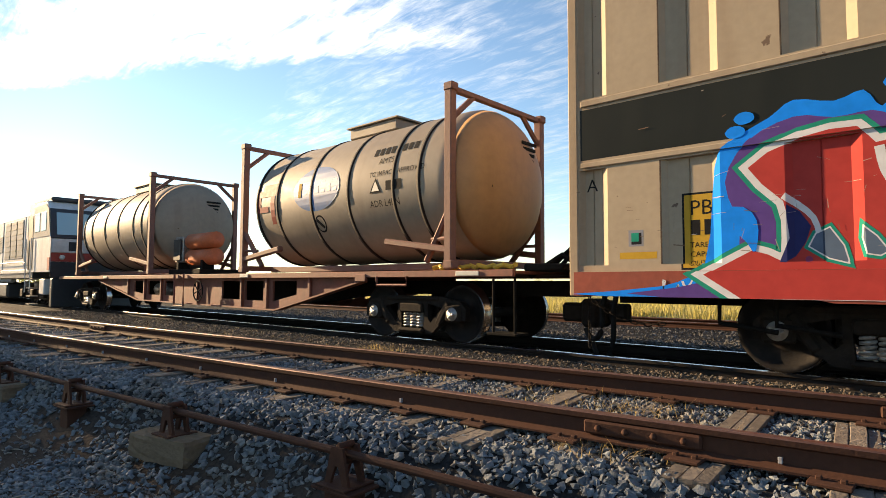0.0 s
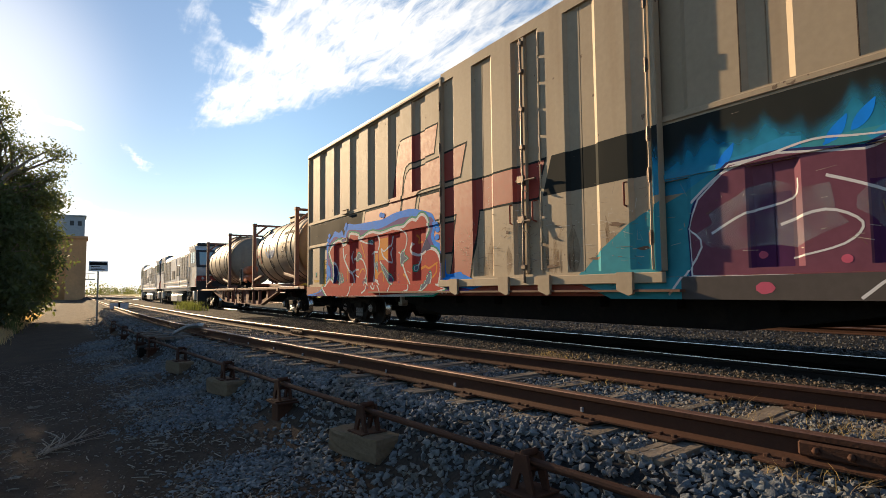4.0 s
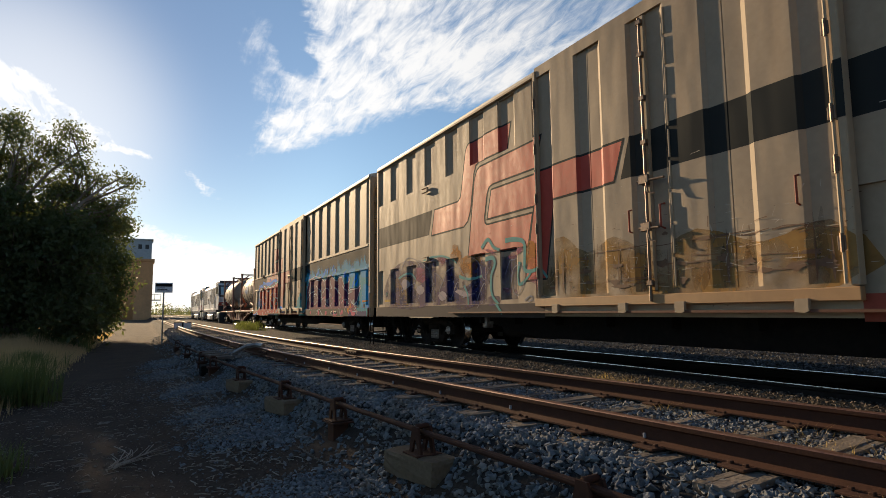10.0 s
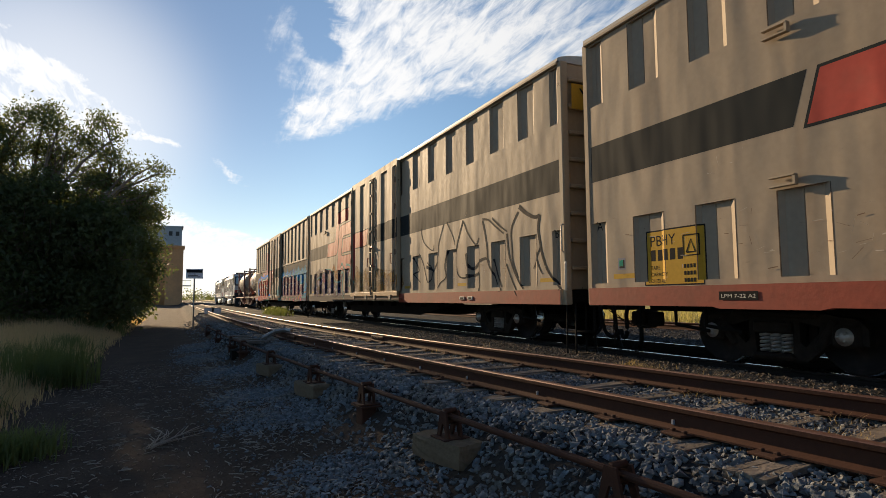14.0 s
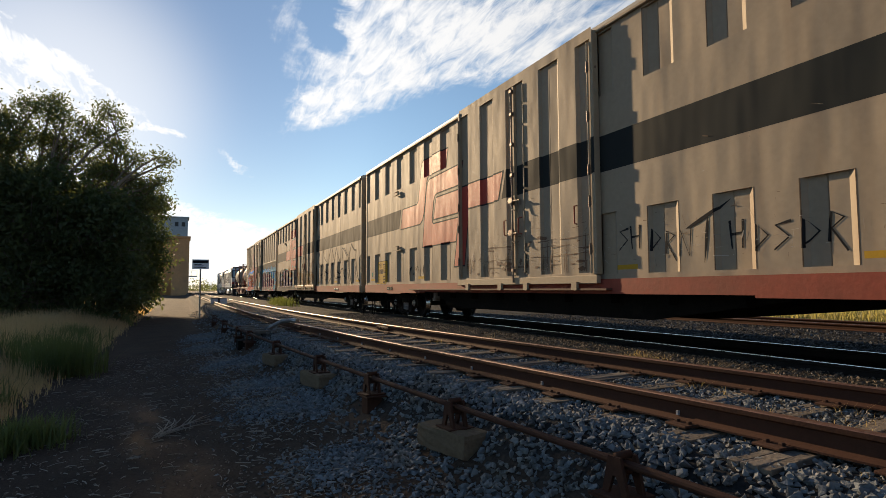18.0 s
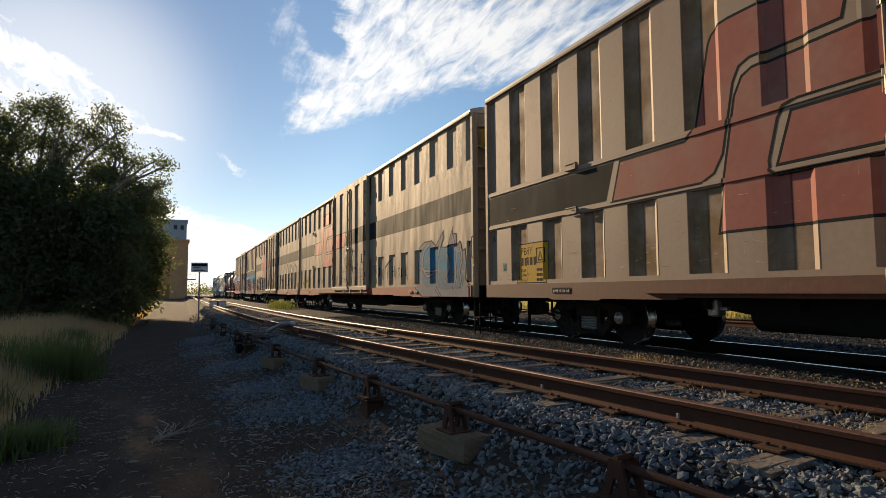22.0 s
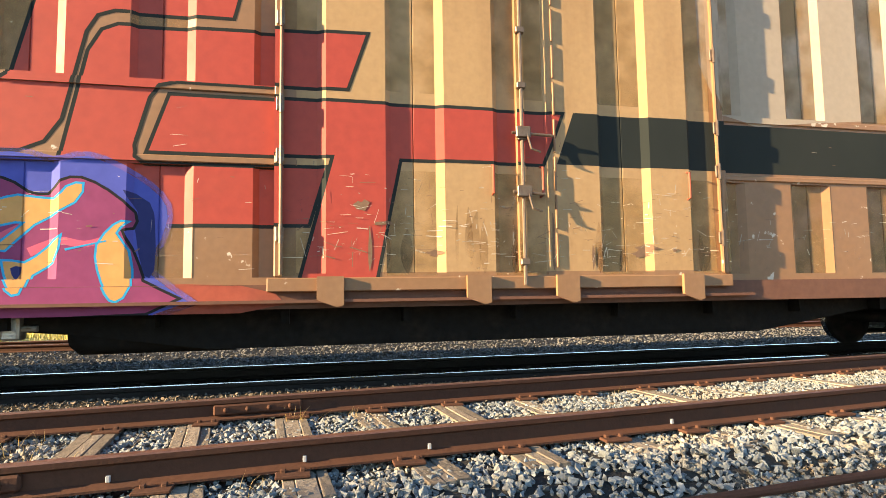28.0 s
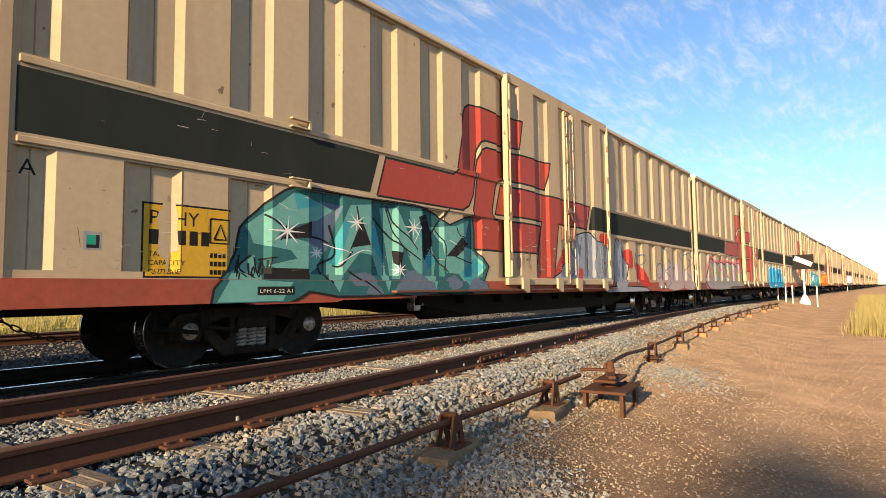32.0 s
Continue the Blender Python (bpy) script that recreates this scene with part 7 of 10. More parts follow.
def build_grass():
    rng = np.random.default_rng(9)
    n = 5000
    x = -4 - 50 * rng.random(n) ** 1.3
    edge = np.interp(x, [-57, -25, -16.6, -11, -7, -4], [-2.4, -2.2, -2.0, -2.1, -1.9, -2.2])
    off = np.abs(rng.normal(0, 2.6, n))
    y = edge - off
    V, F = blades(x, y, rng.uniform(0.6, 1.1, n) * (0.22 + 0.62 * np.clip(off / 2, 0, 1)), 16, 0.13, 0.006, rng)
    tagged(new("tall_grass", raw_mesh("tall_grass", V, F, M["grass"])), "tall dry grass beside the path under the trees", "grass", kind="stuff")
    for gx, gy, h, s in ((-14.6, -2.75, 0.8, 0.42), (-13.2, -2.15, 0.85, 0.34), (-30.5, -3.3, 0.8, 0.6), (-20.5, -3.0, 0.6, 0.35), (-7.4, -1.5, 0.32, 0.2), (-9.6, -2.7, 0.5, 0.3)):
        m = 60
        V, F = blades(gx + rng.normal(0, s, m), gy + rng.normal(0, s, m), np.full(m, h), 14, 0.07, 0.008, rng, 0.5)
        tagged(new("weed_bush", raw_mesh("weed_bush", V, F, M["weed"])), "leafy green weed bush at the edge of the path", "bush", "weed bushes by the path")
    m = 120
    V, F = blades(-36 + rng.normal(0, 1.6, m), 5.4 + rng.normal(0, 0.2, m), np.full(m, 0.5), 10, 0.1, 0.010, rng, 0.5)
    tagged(new("weed_bush", raw_mesh("weed_bush", V, F, M["weed"])), "green weeds between the two tracks", "bush", "weed bushes by the path")
    # dry tufts along the rails
    n = 270
    tx = rng.uniform(-15, 14, n)
    which = rng.choice([0.22, GAUGE - 0.2, GAUGE + 0.25, 0.75, -0.12, GAUGE + 0.9], n, p=[0.16, 0.2, 0.3, 0.12, 0.1, 0.12])
    ty = near_rail(tx) + which + rng.normal(0, 0.06, n)
    big = rng.random(n) ** 3
    keep = ty < 6.3
    tx, ty, big = tx[keep], ty[keep], big[keep]
    V, F = blades(tx, ty, 0.05 + 0.11 * big, 11, 0.05, 0.0020, rng, 1.2)
    V2, F2 = blades(np.array([-2.0, -1.7, -2.5, -1.2, -5.9, -6.2, -1.5, 2.6]), near_rail(np.array([-2.0, -1.7, -2.5, -1.2, -5.9, -6.2, -1.5, 2.6])) + np.array([1.0, 1.2, 0.8, 0.45, 2.6, 2.7, -0.1, 1.9]), np.full(8, 0.11), 90, 0.16, 0.0022, rng, 1.8)
    tagged(new("dry_weeds", raw_mesh("dry_weeds", np.concatenate([V, V2]), np.concatenate([F, F2 + len(V)]), M["straw"])), "dry straw-coloured weeds along the rails", "weeds", kind="stuff")
    # the paddock beyond
    n = 7500
    x, y = rng.uniform(-70, 70, n), 19 + np.abs(rng.normal(0, 4, n))
    V, F = blades(x, y, rng.uniform(0.15, 0.5, n), 12, 0.22, 0.016, rng, 0.5)
    tagged(new("paddock_grass", raw_mesh("paddock_grass", V, F, M["field"])), "tall yellow-green grass in the paddock beyond the line", "grass", kind="stuff")
    n = 1900
    x = 22 + 58 * rng.random(n) ** 1.2
    y = 1.3 + 0.035 * (x - 23) - np.abs(rng.normal(0, 4.0, n))
    V, F = blades(x, y, rng.uniform(0.3, 0.85, n), 18, 0.16, 0.008, rng, 0.35)
    tagged(new("verge_grass", raw_mesh("verge_grass", V, F, M["field"])), "yellow grass on the verge beside the track", "grass", kind="stuff")
    # fallen bark, twigs and a dead branch on the path
    tw = bmesh.new()
    r = random.Random(2)
    for k in range(1500):
        px = -2.2 - 13 * r.random() ** 1.3
        py = r.choice((r.uniform(-2.4, 1.4), r.gauss(0.75, 0.25), r.gauss(-0.75, 0.4)))
        a, l = r.uniform(0, 6.28), r.uniform(0.02, 0.07) + 0.12 * r.random() ** 3
        z = float(ground_z(np.array([px]), np.array([py]))[0]) + 0.012
        tube(tw, [(px, py, z), (px + l * 0.5 * math.cos(a + 0.1), py + l * 0.5 * math.sin(a + 0.1), z + 0.004), (px + l * math.cos(a), py + l * math.sin(a), z)], r.uniform(0.002, 0.0055), 4)
    tagged(part("litter", tw, M["dead_wood"], None), "pale strips of bark and twigs littering the path", "litter", kind="stuff")
    br = thing("fallen_branch", pose(-6.9, -0.25, 0.04, 0, 0, 150), "bleached dead branch lying on the path", "branch")
    for k in range(16):
        a = -0.55 + 0.075 * k + r.uniform(-0.1, 0.1)
        l, f = r.uniform(0.4, 0.95), r.uniform(0.0, 0.25)
        part("twig", tubed([(f, 0.03 * (k % 4), 0.01), (f + 0.5 * l * math.cos(a), 0.5 * l * math.sin(a), r.uniform(0.02, 0.07)), (f + l * math.cos(a + 0.15), l * math.sin(a + 0.15), r.uniform(0.0, 0.05))], r.uniform(0.003, 0.006), 5), M["dead_wood"], br)


build_grass()


# ---- the silo ----
def build_silo():
    s = thing("grain_silo", pose(-180, -6.0, 0), "orange concrete grain silo with a grey sheet-metal head house", "silo")
    for k in range(2):
        part("cell", lathe(bmesh.new(), [(0, 0.0), (0, 3.6), (16, 3.6), (16.2, 0)], 28, "Z", Matrix.Translation((0, 3.4 - 7.2 * k, 0))), M["silo"], s)
    part("tower", boxed(-3.6, 4.2, 3.0, 7.4, 0, 15.6, 0.05), M["silo"], s)
    part("cornice", boxed(-3.9, 4.5, 2.7, 7.7, 15.6, 16.3, 0.05), M["silo"], s)
    h = part("head_house", boxed(-3.2, 3.8, -5.5, 6.9, 16.3, 21.4, 0.05), M["cladding"], s)
    part("head_roof", boxed(-3.5, 4.1, -5.8, 7.2, 21.4, 21.7, 0.02), M["cladding"], h)
    for y in (3.6, 5.3):
        part("window", boxed(3.8, 3.84, y, y + 0.9, 19.0, 20.2), M["loco_dark"], h)
    part("gantry", boxed(-1.0, 1.0, 7.4, 9.6, 5.2, 5.5, 0.02), M["cladding"], s)
    for y in (8.0, 9.5):
        part("gantry_rail", boxed(0.9, 1.0, y, y + 0.1, 5.5, 6.9), M["cladding"], s)
    part("gantry_rail", boxed(0.9, 1.0, 7.4, 9.6, 6.8, 6.9), M["cladding"], s)


build_silo()


# ---- paint on the vans: plates, letters, graffiti ----
def spray(name, col, rough=0.72):
    return paint(name, col, rough, spec=0.05, grain=(9, 0.10), stain=(1.4, 0.25, tuple(c * 0.6 for c in col)), bump=None)


P = {n: spray(n + "_spray", c) for n, c in dict(
    blue=(0.01, 0.23, 0.82), purple=(0.10, 0.055, 0.22), iris=(0.07, 0.085, 0.34), navy=(0.03, 0.035, 0.12), green=(0.02, 0.25, 0.17), white=(0.62, 0.62, 0.62), red=(0.41, 0.05, 0.042), orange=(0.60, 0.22, 0.03),
    teal=(0.05, 0.27, 0.33), sky=(0.03, 0.27, 0.50), maroon=(0.16, 0.06, 0.09), grey=(0.25, 0.25, 0.27), pink=(0.50, 0.10, 0.16), black=(0.02, 0.02, 0.022), plum=(0.21, 0.05, 0.12), gold=(0.50, 0.27, 0.10),
    violet=(0.13, 0.12, 0.36), ink=(0.04, 0.05, 0.11), mint=(0.12, 0.31, 0.29), mauve=(0.30, 0.20, 0.30), lime=(0.30, 0.36, 0.08), dusk=(0.36, 0.30, 0.30), slate=(0.10, 0.14, 0.20), dusty_blue=(0.12, 0.19, 0.24), pale_grey=(0.23, 0.225, 0.235), dull_sky=(0.05, 0.21, 0.33), shaded_plum=(0.075, 0.022, 0.075), dark_grey=(0.085, 0.075, 0.07), deep_teal=(0.03, 0.11, 0.12), frost=(0.24, 0.27, 0.32)).items()}


def ribbon(points, w0, w1=None):
    """One thick stroke along a line, as a single outline."""
    w1 = w0 if w1 is None else w1
    n = len(points) - 1
    left, right = [], []
    for i, p in enumerate(points):
        a, b = Vector(points[max(i - 1, 0)]), Vector(points[min(i + 1, n)])
        d = (b - a).normalized() if (b - a).length > 1e-6 else Vector((1, 0))
        w = (w0 + (w1 - w0) * i / n) / 2
        left.append((p[0] - d.y * w, p[1] + d.x * w))
        right.append((p[0] + d.y * w, p[1] - d.x * w))
    return [left + right[::-1]]


def wedge(p, q, r, w, n=8):
    """A curved sliver, pointed at both ends."""
    left, right = [], []
    for i in range(n + 1):
        t = i / n
        x, z = ((1 - t) ** 2 * p[k] + 2 * t * (1 - t) * q[k] + t * t * r[k] for k in (0, 1))
        d = Vector((2 * (1 - t) * (q[0] - p[0]) + 2 * t * (r[0] - q[0]), 2 * (1 - t) * (q[1] - p[1]) + 2 * t * (r[1] - q[1]))).normalized()
        h = w / 2 * (0.12 + math.sin(math.pi * t ** 0.8))
        left.append((x - d.y * h, z + d.x * h))
        right.append((x + d.y * h, z - d.x * h))
    return left + right[::-1]


def rounded(points, n=4):
    """A closed outline smoothed through its corners."""
    out = []
    m = len(points)
    for i in range(m):
        p0, p1, p2, p3 = (Vector(points[(i + k) % m]) for k in (-1, 0, 1, 2))
        for j in range(n):
            t = j / n
            out.append(tuple(0.5 * (2 * p1 + (p2 - p0) * t + (2 * p0 - 5 * p1 + 4 * p2 - p3) * t * t + (3 * p1 - p0 - 3 * p2 + p3) * t ** 3)))
    return out


def mist(name, col, most):
    """Paint sprayed thin: the steel shows through it unevenly."""
    m = spray(name, col)
    nt = m.node_tree
    shader = next(n for n in nt.nodes if n.type == "BSDF_PRINCIPLED")
    noise, ramp, pos = nt.nodes.new("ShaderNodeTexNoise"), nt.nodes.new("ShaderNodeMapRange"), nt.nodes.new("ShaderNodeTexCoord")
    noise.inputs["Scale"].default_value = 2.2
    noise.inputs["Detail"].default_value = 4
    ramp.inputs[1].default_value, ramp.inputs[2].default_value, ramp.inputs[4].default_value = 0.33, 0.62, most
    nt.links.new(pos.outputs["Object"], noise.inputs["Vector"])
    nt.links.new(noise.outputs[0], ramp.inputs[0])
    nt.links.new(ramp.outputs[0], shader.inputs["Alpha"])
    return m


P["sky_thin"] = mist("sky_thin", (0.04, 0.30, 0.52), 0.34)


def plume_paint():
    """Blue mist that was sprayed upwards and thins out in feathered plumes."""
    m = spray("sky_plume", (0.03, 0.30, 0.50))
    nt = m.node_tree
    N, link = nt.nodes.new, nt.links.new
    shader = next(n for n in nt.nodes if n.type == "BSDF_PRINCIPLED")
    pos, sep, mp, noise = N("ShaderNodeTexCoord"), N("ShaderNodeSeparateXYZ"), N("ShaderNodeMapping"), N("ShaderNodeTexNoise")
    mp.inputs["Scale"].default_value = (1.0, 1.0, 0.22)
    noise.inputs["Scale"].default_value, noise.inputs["Detail"].default_value = 2.6, 2
    link(pos.outputs["Object"], sep.inputs[0]); link(pos.outputs["Object"], mp.inputs[0]); link(mp.outputs[0], noise.inputs["Vector"])
    height = N("ShaderNodeMapRange"); height.clamp = False
    height.inputs[1].default_value, height.inputs[2].default_value, height.inputs[3].default_value, height.inputs[4].default_value = 2.9, 3.5, 1.25, -0.45
    link(sep.outputs["Z"], height.inputs[0])
    grow = N("ShaderNodeMath"); grow.operation = "MULTIPLY_ADD"; grow.inputs[1].default_value, grow.inputs[2].default_value = 3.4, -1.7
    link(noise.outputs["Fac"], grow.inputs[0])
    both = N("ShaderNodeMath"); both.operation = "ADD"
    link(height.outputs[0], both.inputs[0]); link(grow.outputs[0], both.inputs[1])
    soft = N("ShaderNodeMapRange"); soft.interpolation_type = "SMOOTHSTEP"; soft.inputs[4].default_value = 0.8
    link(both.outputs[0], soft.inputs[0]); link(soft.outputs[0], shader.inputs["Alpha"])
    return m


P["sky_plume"] = plume_paint()
P["faded_black"] = spray("faded_black", (0.024, 0.024, 0.026))
P.update({n + "_mist": mist(n + "_mist", c, k) for n, c, k in (("sky", (0.05, 0.36, 0.60), 0.75), ("teal", (0.05, 0.30, 0.38), 0.9), ("violet", (0.16, 0.13, 0.42), 0.8), ("mauve", (0.125, 0.085, 0.135), 0.85), ("rose", (0.34, 0.11, 0.17), 0.85), ("orange", (0.50, 0.21, 0.04), 0.8), ("grey", (0.36, 0.34, 0.37), 0.45), ("navy", (0.03, 0.03, 0.10), 0.9))})


def piece(outline, halos, fill, cuts, cut="white", rim=0.0):
    """A sprayed piece: one mass of colour in haloes, parted into forms by curved slivers."""
    layers = [(P[m], [swell(outline, d)]) for m, d in halos] + [(P[fill], [outline])]
    if rim:
        layers.append((P[rim], [swell(c, 0.025) for c in cuts]))
    return layers + [(P[cut], cuts)]


def loose_piece(x0, x1, z0, z1, count, halos, fill, cut, seed, rim=0):
    rng = random.Random(seed)
    w = (x1 - x0) / count
    top = []
    for i in range(count):
        top += [(x0 + w * (i + 0.15), z1 - 0.28 * rng.random()), (x0 + w * (i + 0.65), z1 - 0.08 * rng.random())]
    line = rounded([(x0 - 0.1, z0), (x0 - 0.05, (z0 + z1) / 2)] + top + [(x1 + 0.2, (z0 + z1) / 2), (x1, z0)], 3)
    cuts = []
    for i in range(count):
        for _ in range(2):
            x = x0 + w * (i + rng.uniform(0.1, 0.95))
            cuts.append(wedge((x, z1 - rng.uniform(0.1, 0.4)), (x + rng.uniform(-0.35, 0.35), (z0 + z1) / 2), (x + rng.uniform(-0.2, 0.3), z0 + rng.uniform(0.05, 0.4)), rng.uniform(0.06, 0.16)))
    return piece(line, halos, fill, cuts, cut, rim)


def blob(x, z, rx, rz, rng, n=14, rough=0.15):
    return [(x + rx * math.cos(a) * (1 + rng.uniform(-rough, rough)), z + rz * math.sin(a) * (1 + rng.uniform(-rough, rough))) for a in np.linspace(0, 2 * math.pi, n, endpoint=False)]


def pen(w, *pts):
    """One flowing stroke through the points, thinning towards its end."""
    out = []
    p = [pts[0]] + list(pts) + [pts[-1]]
    for a, b, c, d in zip(p, p[1:], p[2:], p[3:]):
        a, b, c, d = map(Vector, (a, b, c, d))
        for t in (0, 0.25, 0.5, 0.75):
            out.append(tuple(0.5 * (2 * b + (c - a) * t + (2 * a - 5 * b + 4 * c - d) * t * t + (3 * b - a - 3 * c + d) * t ** 3)))
    return ribbon(out + [pts[-1]], w, w * 0.6)[0]


def star(x, z, r):
    """A sprayed glint: long thin rays."""
    return [wedge((x - r * math.cos(a), z - r * math.sin(a) * 0.7), (x, z), (x + r * math.cos(a), z + r * math.sin(a) * 0.7), 0.022, 6) for a in (0.0, 0.75, 1.5, 2.2)]


def scribble(x0, x1, z0, z1, n, width, seed):
    rng = random.Random(seed)
    out = []
    for i in range(n):
        cx = x0 + (x1 - x0) * (i + 0.5) / n
        w = (x1 - x0) / n * 0.75
        pts = [(cx + rng.uniform(-w, w) * 0.7, z0 + (z1 - z0) * rng.random()) for _ in range(4)]
        curve = []
        for t in np.linspace(0, 1, 9):
            p = [(1 - t) ** 3, 3 * t * (1 - t) ** 2, 3 * t * t * (1 - t), t ** 3]
            curve.append((sum(a * q[0] for a, q in zip(p, pts)), sum(a * q[1] for a, q in zip(p, pts))))
        out += [wedge(curve[0], curve[4], curve[8], width * 1.5)] if rng.random() < 0.3 else ribbon(curve, width, width * 0.5)
    return out


def dots(x0, x1, z0, z1, n, r, seed):
    rng = random.Random(seed)
    return [blob(rng.uniform(x0, x1), rng.uniform(z0, z1), r * rng.uniform(0.5, 1.2), r * rng.uniform(0.5, 1.2), rng, 10, 0.05) for _ in range(n)]


def placard(van, kind, torn=False):
    x0, x1, z0, z1 = 1.16, 2.14, 1.76, 2.48
    ink = word("PBHY", 0.21, x0 + 0.05, z1 - 0.20) + [rect(x0 + 0.06 + 0.13 * i, x0 + 0.15 + 0.13 * i, z1 - 0.40, z1 - 0.25) for i in range(5)]
    for i, s in enumerate(("TARE", "CAPACITY", "OUTLINE")):
        ink += word(s, 0.075, x0 + 0.05, z0 + 0.20 - 0.09 * i)
        ink += [rect(x1 - 0.30 + 0.05 * k, x1 - 0.265 + 0.05 * k, z0 + 0.20 - 0.09 * i, z0 + 0.25 - 0.09 * i) for k in range(4)]
    a = x1 - 0.30
    ink += ribbon([(a, z1 - 0.1), (a + 0.24, z1 - 0.1), (a + 0.24, z1 - 0.36), (a, z1 - 0.36), (a, z1 - 0.1)], 0.02) + ribbon([(a + 0.05, z1 - 0.32), (a + 0.12, z1 - 0.16), (a + 0.19, z1 - 0.32), (a + 0.05, z1 - 0.32)], 0.025)
    layers = [(M["black"], [rect(x0 - 0.02, x1 + 0.02, z0 - 0.02, z1 + 0.02)]), (M["yellow"], [rect(x0, x1, z0, z1)]), (M["black"], ink)]
    if torn:
        rng = random.Random(5)
        layers.append((M["cream"], [blob(1.38, 2.2, 0.10, 0.36, rng, 16, 0.35), blob(2.12, 2.2, 0.05, 0.4, rng, 16, 0.4)]))
    drape("placard", van, kind, layers, "yellow placard with black lettering", 0.001)
    drape("tag_reader", van, kind, [(P["grey"], [rect(0.60, 0.76, 1.99, 2.16)]), (P["black"], [rect(0.63, 0.74, 2.01, 2.13)]), (P["green"], [rect(0.63, 0.71, 2.04, 2.13)])], "green and white tag", 0.0008)


def end_letter(van, kind, ch, x, z=2.62):
    drape("end_letter", van, kind, [(M["black"], word(ch, 0.20, x, z))], "black stencilled letter", 0.0008)


def panel_marks(van, kind, seed, code="LPM 7-22 A2", strip=True):
    """Scraped patches and small painted labels."""
    rng = random.Random(seed)
    right = RIGHT
    for a in ((0.50, 0.94), (4.95, 5.40), (13.05, 13.5), (16.55, 17.0), (19.95, 20.38)) if kind == "sheeted" else ((0.50, 0.90),) if strip else ():
        drape("yellow_strip", van, kind, [(M["yellow"], [rect(*a, 1.86, 1.93)])], "yellow reflective strip", 0.0008)
    if not strip:
        drape("empty_label", van, kind, [(SCUFF_L, ribbon([(0.48, 1.83), (0.92, 1.83), (0.92, 1.90), (0.48, 1.90), (0.48, 1.83)], 0.012))], "pale frame of a lost label", 0.0008)
    # the doors' lower parts are rubbed through to brown
    worn = [wedge((x, 1.82), (x + rng.uniform(-0.1, 0.1), 2.1), (x, rng.uniform(2.05, 2.6)), rng.uniform(0.03, 0.14)) for x in (rng.uniform(8.1, 12.5) for _ in range(26))]
    tagged(drape("worn_paint", van, kind, [(WORN, worn)], "paint worn brown on the lower panels", 0.0006), kind="stuff")
    # uneven golden-brown tint laid over the back of every wide pocket
    if not strip and seed != 14:
        stains = [rect(a + 0.004, b - 0.088, lo + 0.004, hi - 0.004) for a, b in LEFT + right + LEAF[0] + LEAF[1] for lo, hi in ((1.80, 2.86), (3.66, 5.60)) if b - a > 0.38]
        tagged(drape("rust_stain", van, kind, [(POCKET_TINT, stains)], "golden-brown tint over the recesses of the pressed panels", 0.0004), kind="stuff")
    if (kind == "ribbed" and seed != 3) or seed == 9:
        drape("sill_label", van, kind, [(M["black"], [rect(2.40, 2.92, 1.55, 1.65)]), (M["pale"], word(code, 0.06, 2.43, 1.577, 0.46))], "small black label with pale lettering", 0.006)
    # fine scrapes: many on the lower panels and the doors, a few on the band
    scr = [[], []]
    for _ in range(700):
        u = rng.random()
        if u < 0.5:
            x, z = rng.uniform(0.5, 20.3), rng.triangular(1.8, 2.85, 2.1)
        elif u < 0.96:
            x, z = rng.uniform(8.0, 12.6), rng.triangular(1.85, 3.0, 2.0)
        else:
            x, z = rng.uniform(0.5, 20.3), rng.uniform(3.0, 3.5)
        l, a = rng.uniform(0.015, 0.15) * rng.choice([0.5, 1, 1.3]), rng.choice([rng.gauss(0, 0.05), rng.gauss(0, 0.1), rng.gauss(0, 0.3), rng.gauss(1.5, 0.3)])
        scr[0 if rng.random() < 0.72 else 1] += ribbon([(x, z), (x + l * math.cos(a), z + l * math.sin(a))], rng.choice([rng.uniform(0.002, 0.005), rng.uniform(0.002, 0.005), rng.uniform(0.004, 0.011)]))
    tagged(drape("scraped_paint", van, kind, [(SCUFF_L, scr[0]), (SCUFF_D, scr[1])], "scraped and chipped paint", 0.008), kind="stuff")
    # rust breaking through at the foot of the doors
    rust = [blob(rng.uniform(8.1, 12.5), rng.triangular(1.86, 2.6, 1.95), rng.uniform(0.02, 0.13), rng.uniform(0.01, 0.05), rng, 12, 0.5) for _ in range(26 if kind == "sheeted" else 6)]
    rust += [wedge((x, 1.85), (x + rng.uniform(-0.02, 0.02), 2.05), (x, rng.uniform(2.1, 2.6)), rng.uniform(0.01, 0.04)) for x in (rng.uniform(8.1, 12.5) for _ in range(9 if kind == "sheeted" else 3))]
    if kind == "sheeted":
        rust += [pen(0.014, (x, z), (x + rng.uniform(0.1, 0.3), z + rng.uniform(-0.02, 0.03)), (x + rng.uniform(0.35, 0.6), z + rng.uniform(-0.03, 0.03))) for x, z in ((rng.uniform(8.9, 12.2), rng.choice([2.42, 2.15, 2.0, rng.uniform(1.9, 2.4)])) for _ in range(24))]
    tagged(drape("rust", van, kind, [(SCUFF_D, rust)], "rust breaking through the paint at the foot of the doors", 0.0068), kind="stuff")
    # grime that gathers along the edges of the pockets
    grime = []
    for a, b in LEFT + right:
        if b - a > 0.5:
            grime += [rect(a - 0.012, a + 0.003, 1.80, 2.86 if kind == "ribbed" else 2.74), rect(b - 0.003, b + 0.009, 1.80, 2.86 if kind == "ribbed" else 2.74), rect(a - 0.01, a + 0.004, 3.66 if kind == "ribbed" else 4.6, 5.6)]
    tagged(drape("grime", van, kind, [(GRIME, grime)], "dark grime along the panel seams", 0.0015), kind="stuff")


